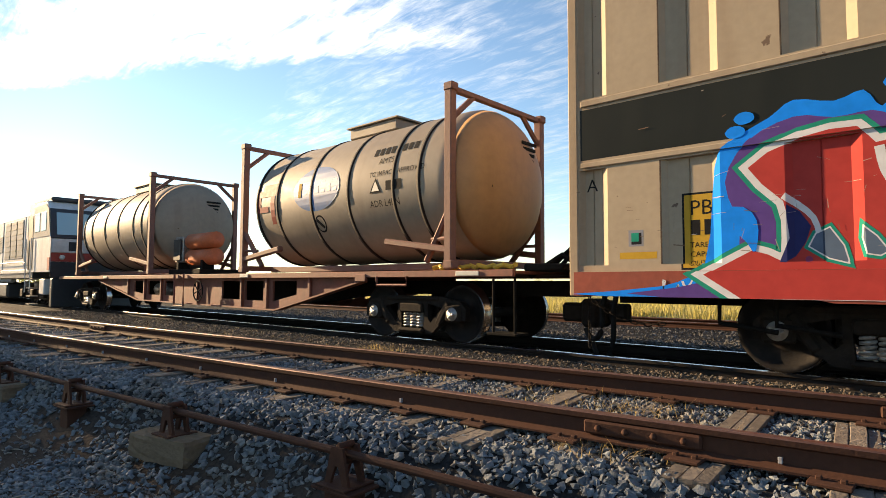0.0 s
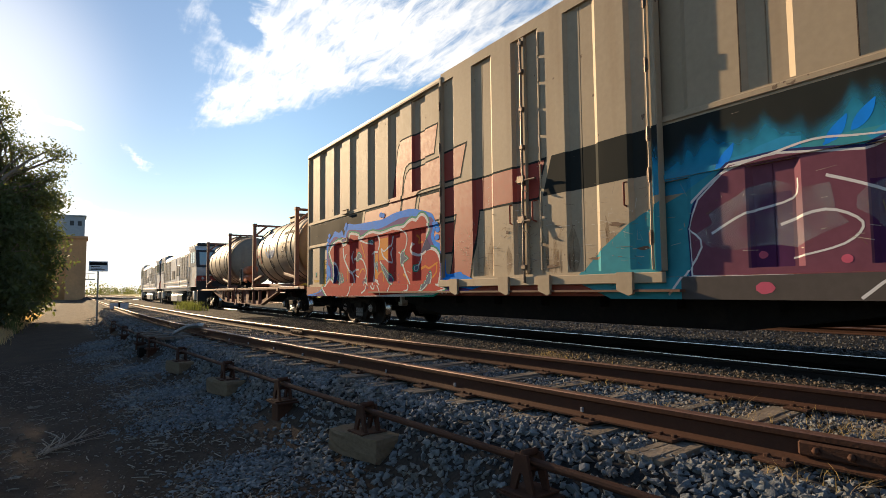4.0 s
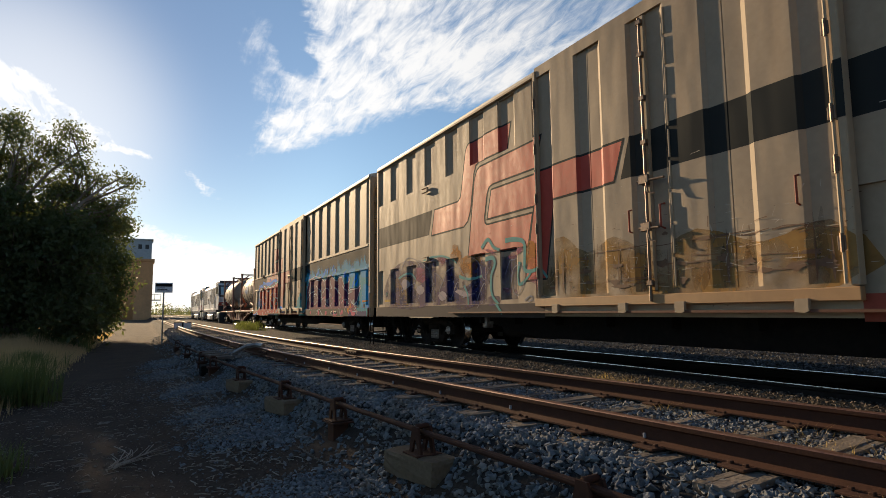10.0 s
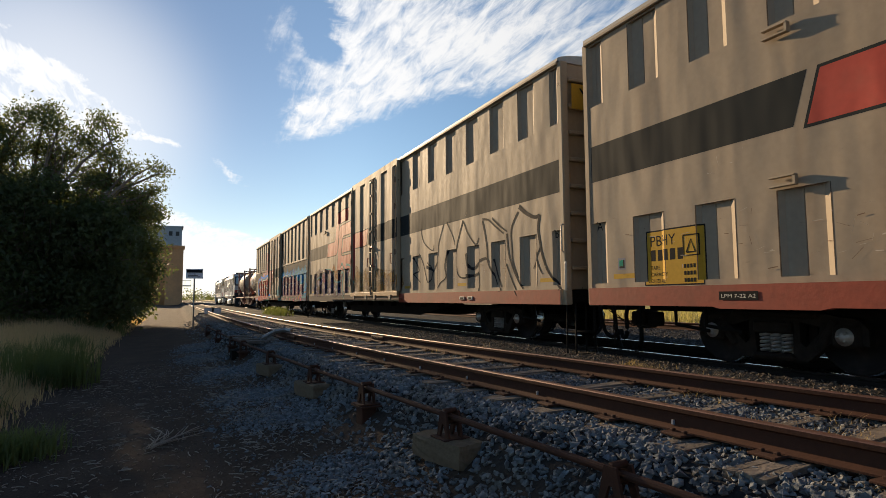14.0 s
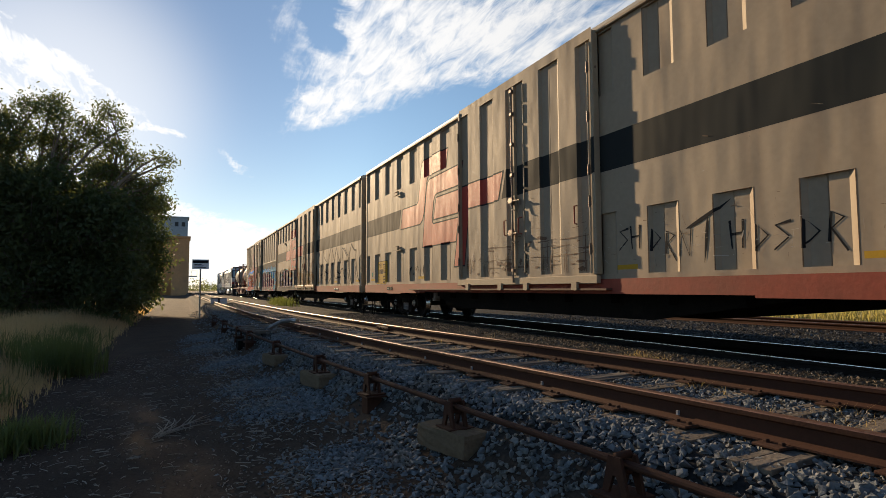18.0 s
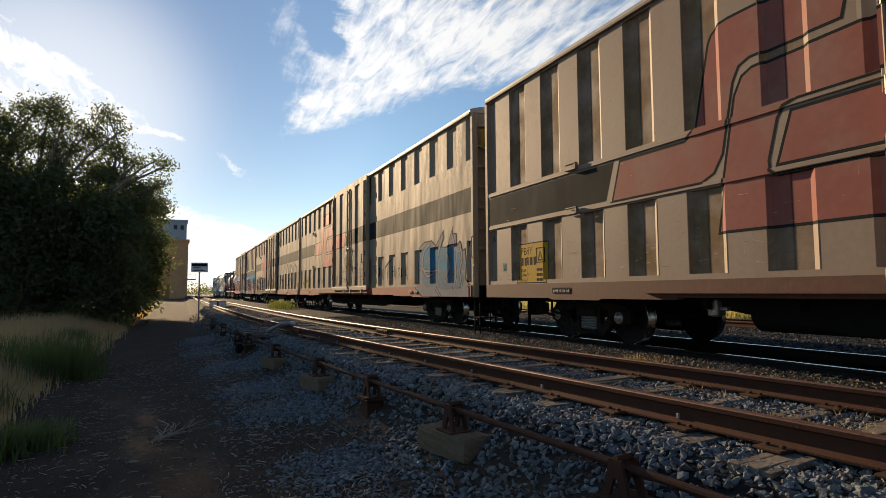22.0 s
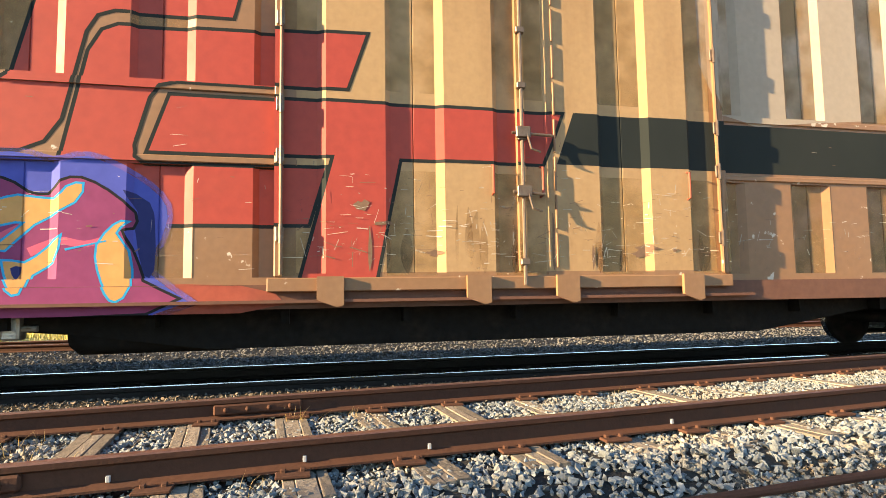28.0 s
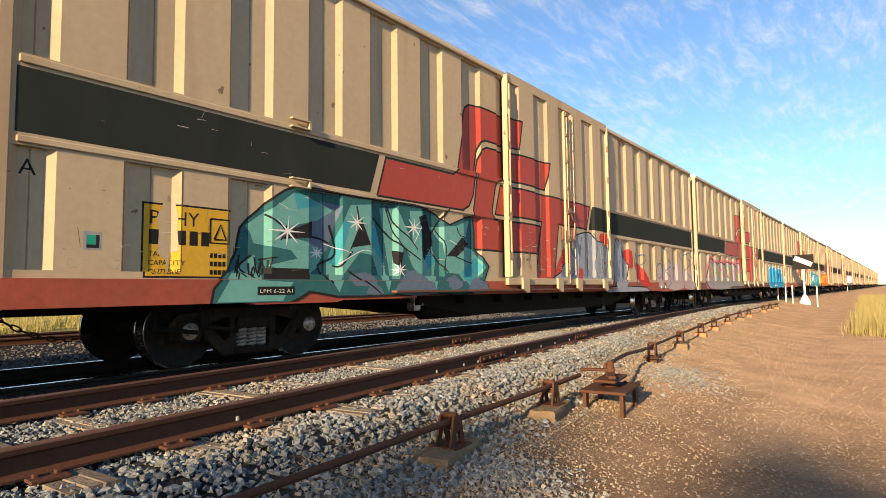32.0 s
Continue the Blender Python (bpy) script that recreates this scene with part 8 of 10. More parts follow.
PALER = paint("bleached_paint", (0.39, 0.325, 0.255), 0.68, spec=0.2, grain=(14, 0.07), stain=(0.9, 0.4, (0.30, 0.23, 0.17)), streak=(2.2, 0.5, (0.22, 0.15, 0.10)), bump=(3, 0.06))
GOLDEN = paint("lighter_golden_paint", (0.33, 0.215, 0.108), 0.6, spec=0.2, grain=(14, 0.09), stain=(0.9, 0.4, (0.25, 0.15, 0.07)), streak=(2.2, 0.5, (0.18, 0.10, 0.05)), bump=(3, 0.06))
OCHRE = mist("ochre_stain", (0.36, 0.21, 0.065), 0.75)
WORN = mist("worn_brown_paint", (0.22, 0.12, 0.055), 0.32)
POCKET_TINT = mist("golden_brown_tint", (0.31, 0.195, 0.085), 0.55)
GRIME = paint("seam_grime", (0.09, 0.06, 0.04), 0.9, grain=(20, 0.3), bump=None)
SCUFF_D = paint("bare_rusty_scrape", (0.15, 0.09, 0.055), 0.8, grain=(30, 0.2), bump=None)
SCUFF_L = mist("pale_scrape", (0.56, 0.50, 0.41), 0.95)
GREY_BEIGE = paint("chalky_paint", (0.30, 0.25, 0.195), 0.66, spec=0.2, grain=(14, 0.07), stain=(0.9, 0.35, (0.26, 0.20, 0.14)), streak=(2.2, 0.5, (0.20, 0.13, 0.08)), bump=(3, 0.06))


def recolour(van, prefix, material):
    for o in van.children:
        if o.name.split(".")[0] == prefix:
            o.material_slots[0].link = "OBJECT"
            o.material_slots[0].material = material


def repaint(van, old, material):
    """The van's own shade of paint, laid on the slots of its parts."""
    for o in van.children_recursive:
        for s in o.material_slots:
            if s.material == old:
                s.link = "OBJECT"
                s.material = material


def red_piece(van):
    """Red letters edged white and green, on violet, with a blue rim."""
    halo = rounded([(0.38, 1.47), (0.97, 1.58), (1.35, 1.81), (1.46, 2.72), (1.61, 2.94), (1.95, 3.11), (2.14, 3.23), (2.44, 3.16), (2.65, 3.21), (2.77, 3.05), (2.92, 3.23), (3.08, 3.34), (3.43, 3.29), (3.75, 3.27), (4.56, 3.25), (5.08, 3.24), (5.55, 3.3), (5.81, 3.32), (6.05, 3.32), (6.51, 3.31), (7.22, 3.15), (7.39, 3.03), (7.45, 2.85), (7.38, 2.69), (7.43, 2.57), (7.64, 2.48), (7.84, 2.3), (7.9, 2.11), (7.92, 1.92), (8.11, 1.9), (8.37, 1.92), (8.52, 1.89), (8.51, 1.57)], 3)
    shade = rounded([(0.97, 1.47), (1.55, 1.66), (1.68, 2.1), (1.56, 2.56), (1.76, 2.92), (2.14, 3.08), (2.44, 3.02), (2.7, 3.03), (2.88, 2.97), (3.07, 3.17), (3.62, 3.13), (4.45, 3.05), (5.08, 3.05), (5.72, 3.14), (6.21, 3.17), (7.27, 3.05), (7.34, 2.84), (7.27, 2.65), (7.42, 2.45), (7.74, 2.28), (7.82, 2.09), (7.86, 1.82), (7.96, 1.71), (8.23, 1.66), (8.25, 1.57)], 3)
    body = rounded([(1.69, 1.47), (1.78, 1.91), (2.03, 1.8), (2.08, 2.01), (2.04, 2.34), (1.76, 2.67), (2.18, 2.88), (2.6, 2.91), (2.72, 2.76), (3.05, 2.84), (3.16, 2.99), (3.26, 3.04), (3.72, 2.96), (3.76, 2.86), (4.05, 2.89), (4.33, 2.96), (4.59, 2.96), (4.61, 2.96), (4.97, 2.9), (5.36, 2.92), (5.72, 2.95), (6.12, 2.94), (6.29, 3.01), (6.5, 3.06), (6.67, 3.02), (6.82, 3.1), (6.94, 3.11), (7.08, 3.02), (7.15, 2.83), (7.01, 2.69), (6.88, 2.52), (6.77, 2.34), (7.01, 2.37), (7.25, 2.4), (7.45, 2.34), (7.55, 2.23), (7.6, 2.05), (7.57, 1.89), (7.5, 1.7), (7.41, 1.57)], 2)
    strokes = [
        pen(0.06, (2.04, 2.39), (2.26, 2.18), (2.31, 1.9)),
        pen(0.07, (2.74, 2.73), (2.8, 2.46), (3.02, 2.23), (3.27, 2.01), (3.35, 1.83), (3.26, 1.59), (3.11, 1.47)),
        pen(0.05, (2.82, 2.43), (2.95, 2.56)),
        pen(0.05, (3.21, 2.04), (3.4, 2.12), (3.62, 2.13), (3.7, 2.03), (3.62, 1.95), (3.4, 2.02)),
        pen(0.05, (3.29, 2.3), (3.22, 2.47), (3.30, 2.61)),
        pen(0.055, (3.34, 2.40), (3.51, 2.42), (3.74, 2.42), (3.98, 2.36), (4.14, 2.21), (4.2, 2.03), (4.09, 1.86), (4.05, 1.73)),
        pen(0.055, (4.07, 1.84), (4.24, 1.75), (4.24, 1.63), (4.02, 1.55)),
        pen(0.05, (3.8, 2.86), (4.1, 2.78), (4.48, 2.71)),
        pen(0.06, (4.85, 2.89), (4.94, 2.75), (4.88, 2.57), (4.72, 2.51), (4.55, 2.52), (4.42, 2.47)),
        pen(0.06, (4.55, 2.5), (4.54, 2.28), (4.56, 2.07), (4.52, 1.85), (4.58, 1.69), (4.7, 1.64), (4.76, 1.73)),
        pen(0.055, (4.57, 1.85), (4.8, 1.8), (4.98, 1.65), (5.05, 1.51)),
        pen(0.05, (5.54, 2.82), (5.44, 2.61), (5.18, 2.5), (5.03, 2.57)),
        pen(0.05, (5.03, 2.57), (5.11, 2.4), (5.31, 2.29), (5.49, 2.23), (5.44, 2.45), (5.52, 2.56)),
        pen(0.05, (4.96, 2.27), (5.25, 2.03), (5.5, 1.82), (5.53, 1.7), (5.44, 1.58)),
        pen(0.05, (5.72, 2.95), (6, 2.92), (6.24, 2.8), (6.27, 2.63), (6.15, 2.45), (5.99, 2.39), (5.79, 2.44)),
        pen(0.06, (6.07, 2.17), (6.21, 1.95), (6.36, 1.78), (6.39, 1.63), (6.17, 1.57)),
        pen(0.075, (6.52, 2.59), (6.43, 2.46), (6.55, 2.35), (6.79, 2.33), (6.98, 2.39)),
        pen(0.06, (6.81, 2.32), (6.75, 2.18), (6.61, 2.08)),
        pen(0.06, (7.24, 1.96), (7.25, 1.81), (7.11, 1.67), (6.83, 1.57)),
    ]
    drops = [
        rounded([(2.38, 2.1), (2.52, 1.77), (2.21, 1.93)], 2),
        rounded([(2.61, 2.1), (2.79, 1.87), (2.63, 1.85)], 2),
        rounded([(3.48, 2.37), (3.6, 2.55), (3.78, 2.54), (3.93, 2.44), (3.78, 2.38)], 2),
        rounded([(4.19, 1.92), (4.22, 1.78), (4.06, 1.84)], 2),
        rounded([(4.32, 2.79), (4.42, 2.81), (4.49, 2.76), (4.42, 2.72)], 2),
        rounded([(4.6, 2.21), (4.69, 2.27), (4.81, 2.08), (4.83, 2), (4.67, 2.12)], 2),
        rounded([(4.98, 2.24), (5.25, 2.08), (5.5, 1.89), (5.57, 1.77), (5.43, 1.77), (5.17, 1.99)], 2),
        rounded([(5.97, 2.35), (6.11, 2.46), (6.17, 2.35), (6.31, 2.28), (6.14, 2.22), (6.02, 2.14)], 2),
        rounded([(6.54, 2.11), (6.69, 2.11), (6.65, 2.02), (6.54, 2.01)], 2),
        rounded([(7.23, 1.97), (7.27, 1.89), (7.22, 1.75), (7.08, 1.65), (6.9, 1.59), (7.07, 1.84)], 2),
    ]
    gold = [
        pen(0.05, (3.9, 2.75), (3.99, 2.62), (4.06, 2.52), (4.13, 2.37)),
        pen(0.05, (3.73, 1.97), (3.91, 2.11), (4.04, 2.13), (4.14, 2.06)),
        pen(0.05, (4.61, 1.88), (4.8, 1.95), (4.99, 2.04), (5.11, 2.01), (5.15, 1.81)),
        pen(0.05, (2.95, 2.33), (3.05, 2.1), (3.01, 1.84)),
        pen(0.05, (6.6, 2.75), (6.73, 2.67), (6.69, 2.58), (6.86, 2.59)),
        pen(0.055, (6.78, 2.04), (7, 2.09), (7.18, 2.04), (7.36, 2.09), (7.52, 2.14)),
        pen(0.05, (7.48, 2.1), (7.46, 1.95), (7.3, 1.84)),
        pen(0.05, (6.1, 1.95), (6.25, 1.87), (6.32, 1.75)),
    ]
    panels = [rect(4.59, 4.84, 1.89, 2.46), rect(4.9, 5.37, 2.3, 2.8)]
    dark = [rounded([(2.06, 2.31), (2.24, 2.11), (2.12, 1.85), (2, 1.8), (2.08, 2.01)], 2), rounded([(7.03, 2.67), (6.89, 2.52), (6.79, 2.36), (7.25, 2.42), (7.2, 2.54)], 2)]
    spots = [blob(x, z, 0.09, 0.06, random.Random(7), 12, 0.05) for x, z in [(7.49, 2.88), (7.53, 2.78), (7.5, 2.63), (5.01, 3.35), (5.13, 3.32), (1.74, 3.14), (1.66, 3.02), (2.94, 3.32), (2.87, 3.24)]]
    arrow = wedge((1.5, 2.2), (1.75, 2.3), (1.8, 1.9), 0.22)
    drape("graffiti", van, "ribbed", [(P["blue"], [halo]), (P["purple"], [shade]), (P["green"], [swell(body, 0.10)]), (P["white"], [swell(body, 0.06)]), (P["red"], [body]), (P["orange"], panels), (P["orange"], gold), (P["navy"], dark), (P["green"], [swell(d, 0.025) for d in drops]),
                                      (P["white"], strokes + drops), (P["slate"], [swell(d, -0.012) for d in drops]), (P["plum"], dots(2.2, 7.4, 1.55, 1.95, 14, 0.04, 5)), (P["blue"], spots + [arrow])], "red sprayed piece edged white, green, violet and blue")


def wine_piece(van):
    """Wine-coloured letters edged white on a teal ground that fades upward in mist."""
    rng = random.Random(40)
    body = [(13.07, 1.74), (13.03, 2.27), (13.17, 2.58), (13.56, 2.9), (14.08, 2.92), (14.83, 2.81), (15.18, 2.92), (15.51, 2.81), (15.78, 2.73), (16.06, 2.84), (16.34, 2.9), (16.68, 2.89), (16.99, 2.73), (17.21, 2.66), (17.38, 2.78), (17.62, 2.78), (17.88, 2.77), (18.02, 2.62), (18.21, 2.43), (18.36, 2.51), (18.62, 2.65), (18.76, 2.66), (18.71, 2.55), (18.55, 2.4), (18.4, 2.25), (18.6, 2.24), (18.9, 2.32), (19.22, 2.31), (19.48, 2.35), (19.74, 2.43), (19.61, 2.27), (19.43, 2.05), (19.27, 1.82), (19.44, 1.76), (19.71, 1.61), (18.92, 1.65), (16.7, 1.68)]
    lines = [
        pen(0.03, (13.07, 2.56), (13.47, 2.84), (13.95, 2.93), (14.4, 3.0), (14.81, 2.95), (15.38, 2.88)),
        pen(0.03, (13.32, 2.19), (13.7, 2.37), (14.17, 2.47), (14.23, 2.66)),
        pen(0.03, (14.04, 2.22), (14.48, 2.32), (14.78, 2.17), (14.63, 1.99), (14.15, 1.88)),
        pen(0.03, (14.5, 2.64), (14.89, 2.47), (15.17, 2.27), (15.12, 2.03)),
        pen(0.03, (15.38, 2.85), (15.63, 2.76), (15.83, 2.56), (15.7, 2.4), (15.44, 2.31)),
        pen(0.03, (15.43, 2.08), (15.69, 2.12), (15.85, 1.94), (16.08, 1.8)),
        pen(0.03, (15.83, 2.5), (16.14, 2.42), (16.25, 2.25), (16.17, 2.09), (15.69, 2.01)),
        pen(0.035, (16.12, 2.75), (16.35, 2.86), (16.46, 2.87), (16.55, 2.59), (16.69, 2.47), (16.58, 2.43)),
        pen(0.03, (16.47, 2.28), (16.45, 1.97), (16.72, 1.7)),
        pen(0.03, (17.3, 2.65), (17.34, 2.36), (17.54, 2.34)),
        pen(0.03, (17.97, 2.49), (18.16, 2.38), (18.42, 2.21), (18.46, 2.08), (18.67, 1.98)),
        pen(0.03, (17.54, 2.31), (17.75, 2.18), (17.72, 2.09), (17.55, 2.08)),
        pen(0.03, (17.84, 1.9), (18.04, 1.98), (18.32, 2.01), (18.36, 1.94), (18.6, 1.85)),
        pen(0.03, (18.25, 1.99), (18.39, 1.71), (18.5, 1.61)),
        pen(0.03, (18.4, 2.21), (18.61, 2.43), (18.77, 2.65)),
        pen(0.03, (18.45, 2.23), (18.64, 2.21), (19.06, 2.3)),
        pen(0.03, (12.78, 1.52), (13.19, 2.05), (13.0, 2.28)),
        pen(0.03, (14.76, 1.49), (15.15, 1.73), (15.67, 1.5)),
        pen(0.04, (17.04, 2.46), (17.31, 2.31), (17.53, 2.2), (17.59, 2.05), (17.73, 1.77), (17.96, 1.46)),
        pen(0.03, (18.89, 2.01), (19.01, 1.89), (19.22, 1.82), (19.71, 1.53)),
        pen(0.04, (19.23, 2.02), (19.26, 1.84), (19.47, 2.07), (19.78, 2.42)),
    ]
    drops = [
        rounded([(17.47, 2.25), (17.63, 2.15), (17.79, 2.09), (17.65, 2.03), (17.52, 2)], 2),
        rounded([(18.63, 2.21), (18.88, 2.31), (19.1, 2.25), (18.84, 2.21)], 2),
        rounded([(19.24, 2.02), (19.26, 1.84), (19.03, 1.92)], 2),
        rounded([(17.2, 2.38), (17.43, 2.22), (17.33, 2.29)], 2),
        rounded([(18.25, 1.97), (18.46, 1.97), (18.44, 1.85)], 2),
        rounded([(15.85, 2.11), (16.14, 2.01), (16.07, 1.85)], 2),
    ]
    pink = [blob(x, z, 0.05, 0.04, rng, 10, 0.1) for x, z in [(17.17, 1.89), (17.04, 1.98), (16.8, 2.09), (18.02, 2.08), (18.11, 1.97), (18.2, 1.92), (17.94, 1.92), (17.59, 1.84), (18.92, 1.77), (19.03, 1.74), (19.13, 1.79), (15.61, 2.12), (15.73, 2.03), (15.76, 2.15), (13.85, 1.93), (14.64, 1.85), (15.78, 1.82)]]
    pink += [blob(x, z, rx, rz, rng, 16, 0.08) for x, z, rx, rz in [(17.30, 1.53, 0.24, 0.06), (17.12, 1.60, 0.09, 0.06), (18.12, 1.61, 0.11, 0.07), (18.02, 1.55, 0.09, 0.05), (19.31, 1.54, 0.22, 0.06), (19.12, 1.63, 0.09, 0.06), (16.14, 1.57, 0.13, 0.08), (15.15, 1.58, 0.12, 0.09), (13.91, 1.59, 0.10, 0.06), (18.86, 1.58, 0.07, 0.05)]]
    orange = [
        pen(0.09, (18.75, 1.81), (18.72, 1.59)),
        pen(0.09, (18.88, 1.87), (18.8, 1.59)),
    ]
    tag = [
        pen(0.04, (19.44, 1.91), (19.5, 1.93), (19.52, 1.85), (19.44, 1.74), (19.53, 1.75)),
        pen(0.04, (19.58, 1.93), (19.65, 1.91), (19.6, 1.84), (19.66, 1.78), (19.57, 1.74)),
    ]
    dabs = [wedge((x - 0.11, z - 0.12), (x + 0.02, z), (x + 0.09, z + 0.13), 0.10) for x, z in [(16.13, 3.1), (15.77, 3.07), (15.52, 2.94), (14.84, 3.13), (14.61, 3.04), (16.8, 3.14), (16.86, 2.94), (17.1, 3.01), (18.21, 2.85), (18.38, 2.88), (18.41, 2.72), (19.13, 2.49), (19.39, 2.54), (19.33, 2.71), (13.52, 3.01)]]
    ground = rounded([(11.9, 1.47), (12.1, 2.3), (13.1, 2.75), (13.7, 2.95), (15.0, 3.0), (16.2, 2.95), (16.9, 3.05), (17.6, 2.90), (18.3, 3.05), (18.9, 2.85), (19.7, 2.95), (20.4, 2.62), (20.55, 2.45), (20.55, 1.47)], 3)
    strips = [pen(0.06, (20.03, 1.92), (20.41, 1.93))]
    smoke = [blob(18.9 + 0.22 * i, 1.55, 0.13, 0.09, rng, 12, 0.1) for i in range(8)] + [rect(18.8, 20.5, 1.47, 1.53)]
    edge = [rounded([(20.41, 2.39), (20.5, 2.5), (20.58, 2.25), (20.58, 1.74), (20.46, 1.77)], 3), rounded([(19.95, 1.75), (20.1, 2.4), (20.45, 2.35), (20.5, 1.75)], 3)]
    plume = [rect(12.6, 20.6, 2.7, 3.62)]
    # plum rectangles in the pockets: sprayed ground and recess shade in one colour
    drape("graffiti", van, "ribbed", [(P["sky_plume"], plume), (P["teal"], [ground]), (P["sky"], [blob(14 + 1.25 * i, 2.78 + 0.12 * rng.random(), 0.42, 0.16, rng, 14, 0.3) for i in range(6)]), (P["blue"], dabs + edge[:1]), (P["sky"], edge[1:]), (P["navy"], [swell(body, 0.05)] + smoke), (P["white"], [swell(body, 0.022)]), (P["maroon"], [body]),
                                              (P["shaded_plum"], [rect(x, x + 0.42, 1.80, 2.55) for x in (13.74, 14.85, 15.96, 17.08, 18.2)]), (P["grey_mist"], [blob(13.9, 2.3, 0.7, 0.35, rng, 18, 0.2), blob(15.3, 2.3, 0.5, 0.32, rng, 18, 0.2), blob(16.6, 2.2, 0.35, 0.3, rng, 18, 0.2)]), (P["dark_grey"], [rect(12.95, 18.8, 1.47, 1.72)]), (P["white"], lines), (P["grey"], drops), (P["pink"], pink), (P["orange"], orange + strips), (P["black"], tag + [blob(20.2, 1.78, 0.07, 0.07, rng)])], "wine-coloured sprayed piece on a teal ground")


def black_scrawl(van):
    """A tall looping scrawl in thin black spray."""
    loops = [
        pen(0.04, (14.32, 3.43), (14.51, 3.07), (15.08, 2.8), (15.18, 2.94)),
        pen(0.04, (14.19, 2.78), (14.49, 2.48), (14.77, 1.99), (15.01, 2.27), (14.75, 2.51)),
        pen(0.09, (14.69, 2.41), (15.08, 2.28)),
        pen(0.045, (15.8, 3.4), (15.49, 2.95), (15.43, 2.66), (14.97, 2.18)),
        pen(0.04, (15.96, 3.43), (16.18, 3.2), (16.35, 2.99), (16.39, 2.84)),
        pen(0.055, (16.01, 2.75), (15.84, 2.38), (15.9, 2.09), (15.57, 1.96), (15.4, 1.84)),
        pen(0.055, (16.86, 3.36), (16.68, 3.07), (16.53, 2.82), (16.45, 2.47), (16.57, 2.14), (16.84, 2.04), (17.22, 2.07)),
        pen(0.05, (16.9, 3.31), (17.08, 3.06), (17.26, 2.9), (17.49, 2.75), (17.62, 2.89)),
        pen(0.08, (17, 2.59), (17.05, 2.33), (17.29, 2.23), (17.59, 2.37), (17.92, 2.42), (18.07, 2.33)),
        pen(0.06, (16.97, 2.1), (17.34, 2.08), (17.58, 2.13), (17.62, 1.88), (17.58, 1.73)),
        pen(0.06, (17.8, 3.23), (17.9, 2.97), (17.99, 2.64), (18.02, 2.33), (18.21, 2.09), (18.34, 1.86)),
        pen(0.05, (17.8, 3.27), (18.07, 3.22), (18.36, 3.05), (18.67, 2.88)),
        pen(0.05, (18.22, 3.24), (18.5, 3.06), (18.81, 2.9)),
        pen(0.055, (18.81, 2.86), (18.87, 2.47), (19.02, 2.17), (19.23, 1.89), (19.38, 1.76)),
        pen(0.05, (19.24, 3.23), (19.02, 3), (18.97, 2.8), (19, 2.52), (19.02, 2.31), (19.2, 1.96)),
        pen(0.09, (19.28, 3.33), (19.53, 3.17), (19.81, 3.06), (19.97, 3.08)),
        pen(0.07, (19.97, 3.08), (19.92, 2.83), (19.97, 2.58), (20.02, 2.39), (20.18, 2.08), (20.44, 1.84), (20.59, 1.72)),
        pen(0.04, (20, 2.52), (19.86, 2.35), (19.68, 2.12)),
        pen(0.04, (19.8, 2.42), (19.91, 2.16), (20.03, 2.01)),
        pen(0.05, (18.22, 2.39), (18.35, 2.08), (18.48, 1.85), (18.56, 1.71)),
        pen(0.04, (18.77, 2.26), (19, 1.9), (19.22, 1.63)),
        pen(0.05, (13.7, 2.71), (14.07, 2.34), (13.73, 2.25), (14.17, 2.01)),
    ]
    drape("graffiti", van, "sheeted", [(P["faded_black"], loops)], "black sprayed scrawl")


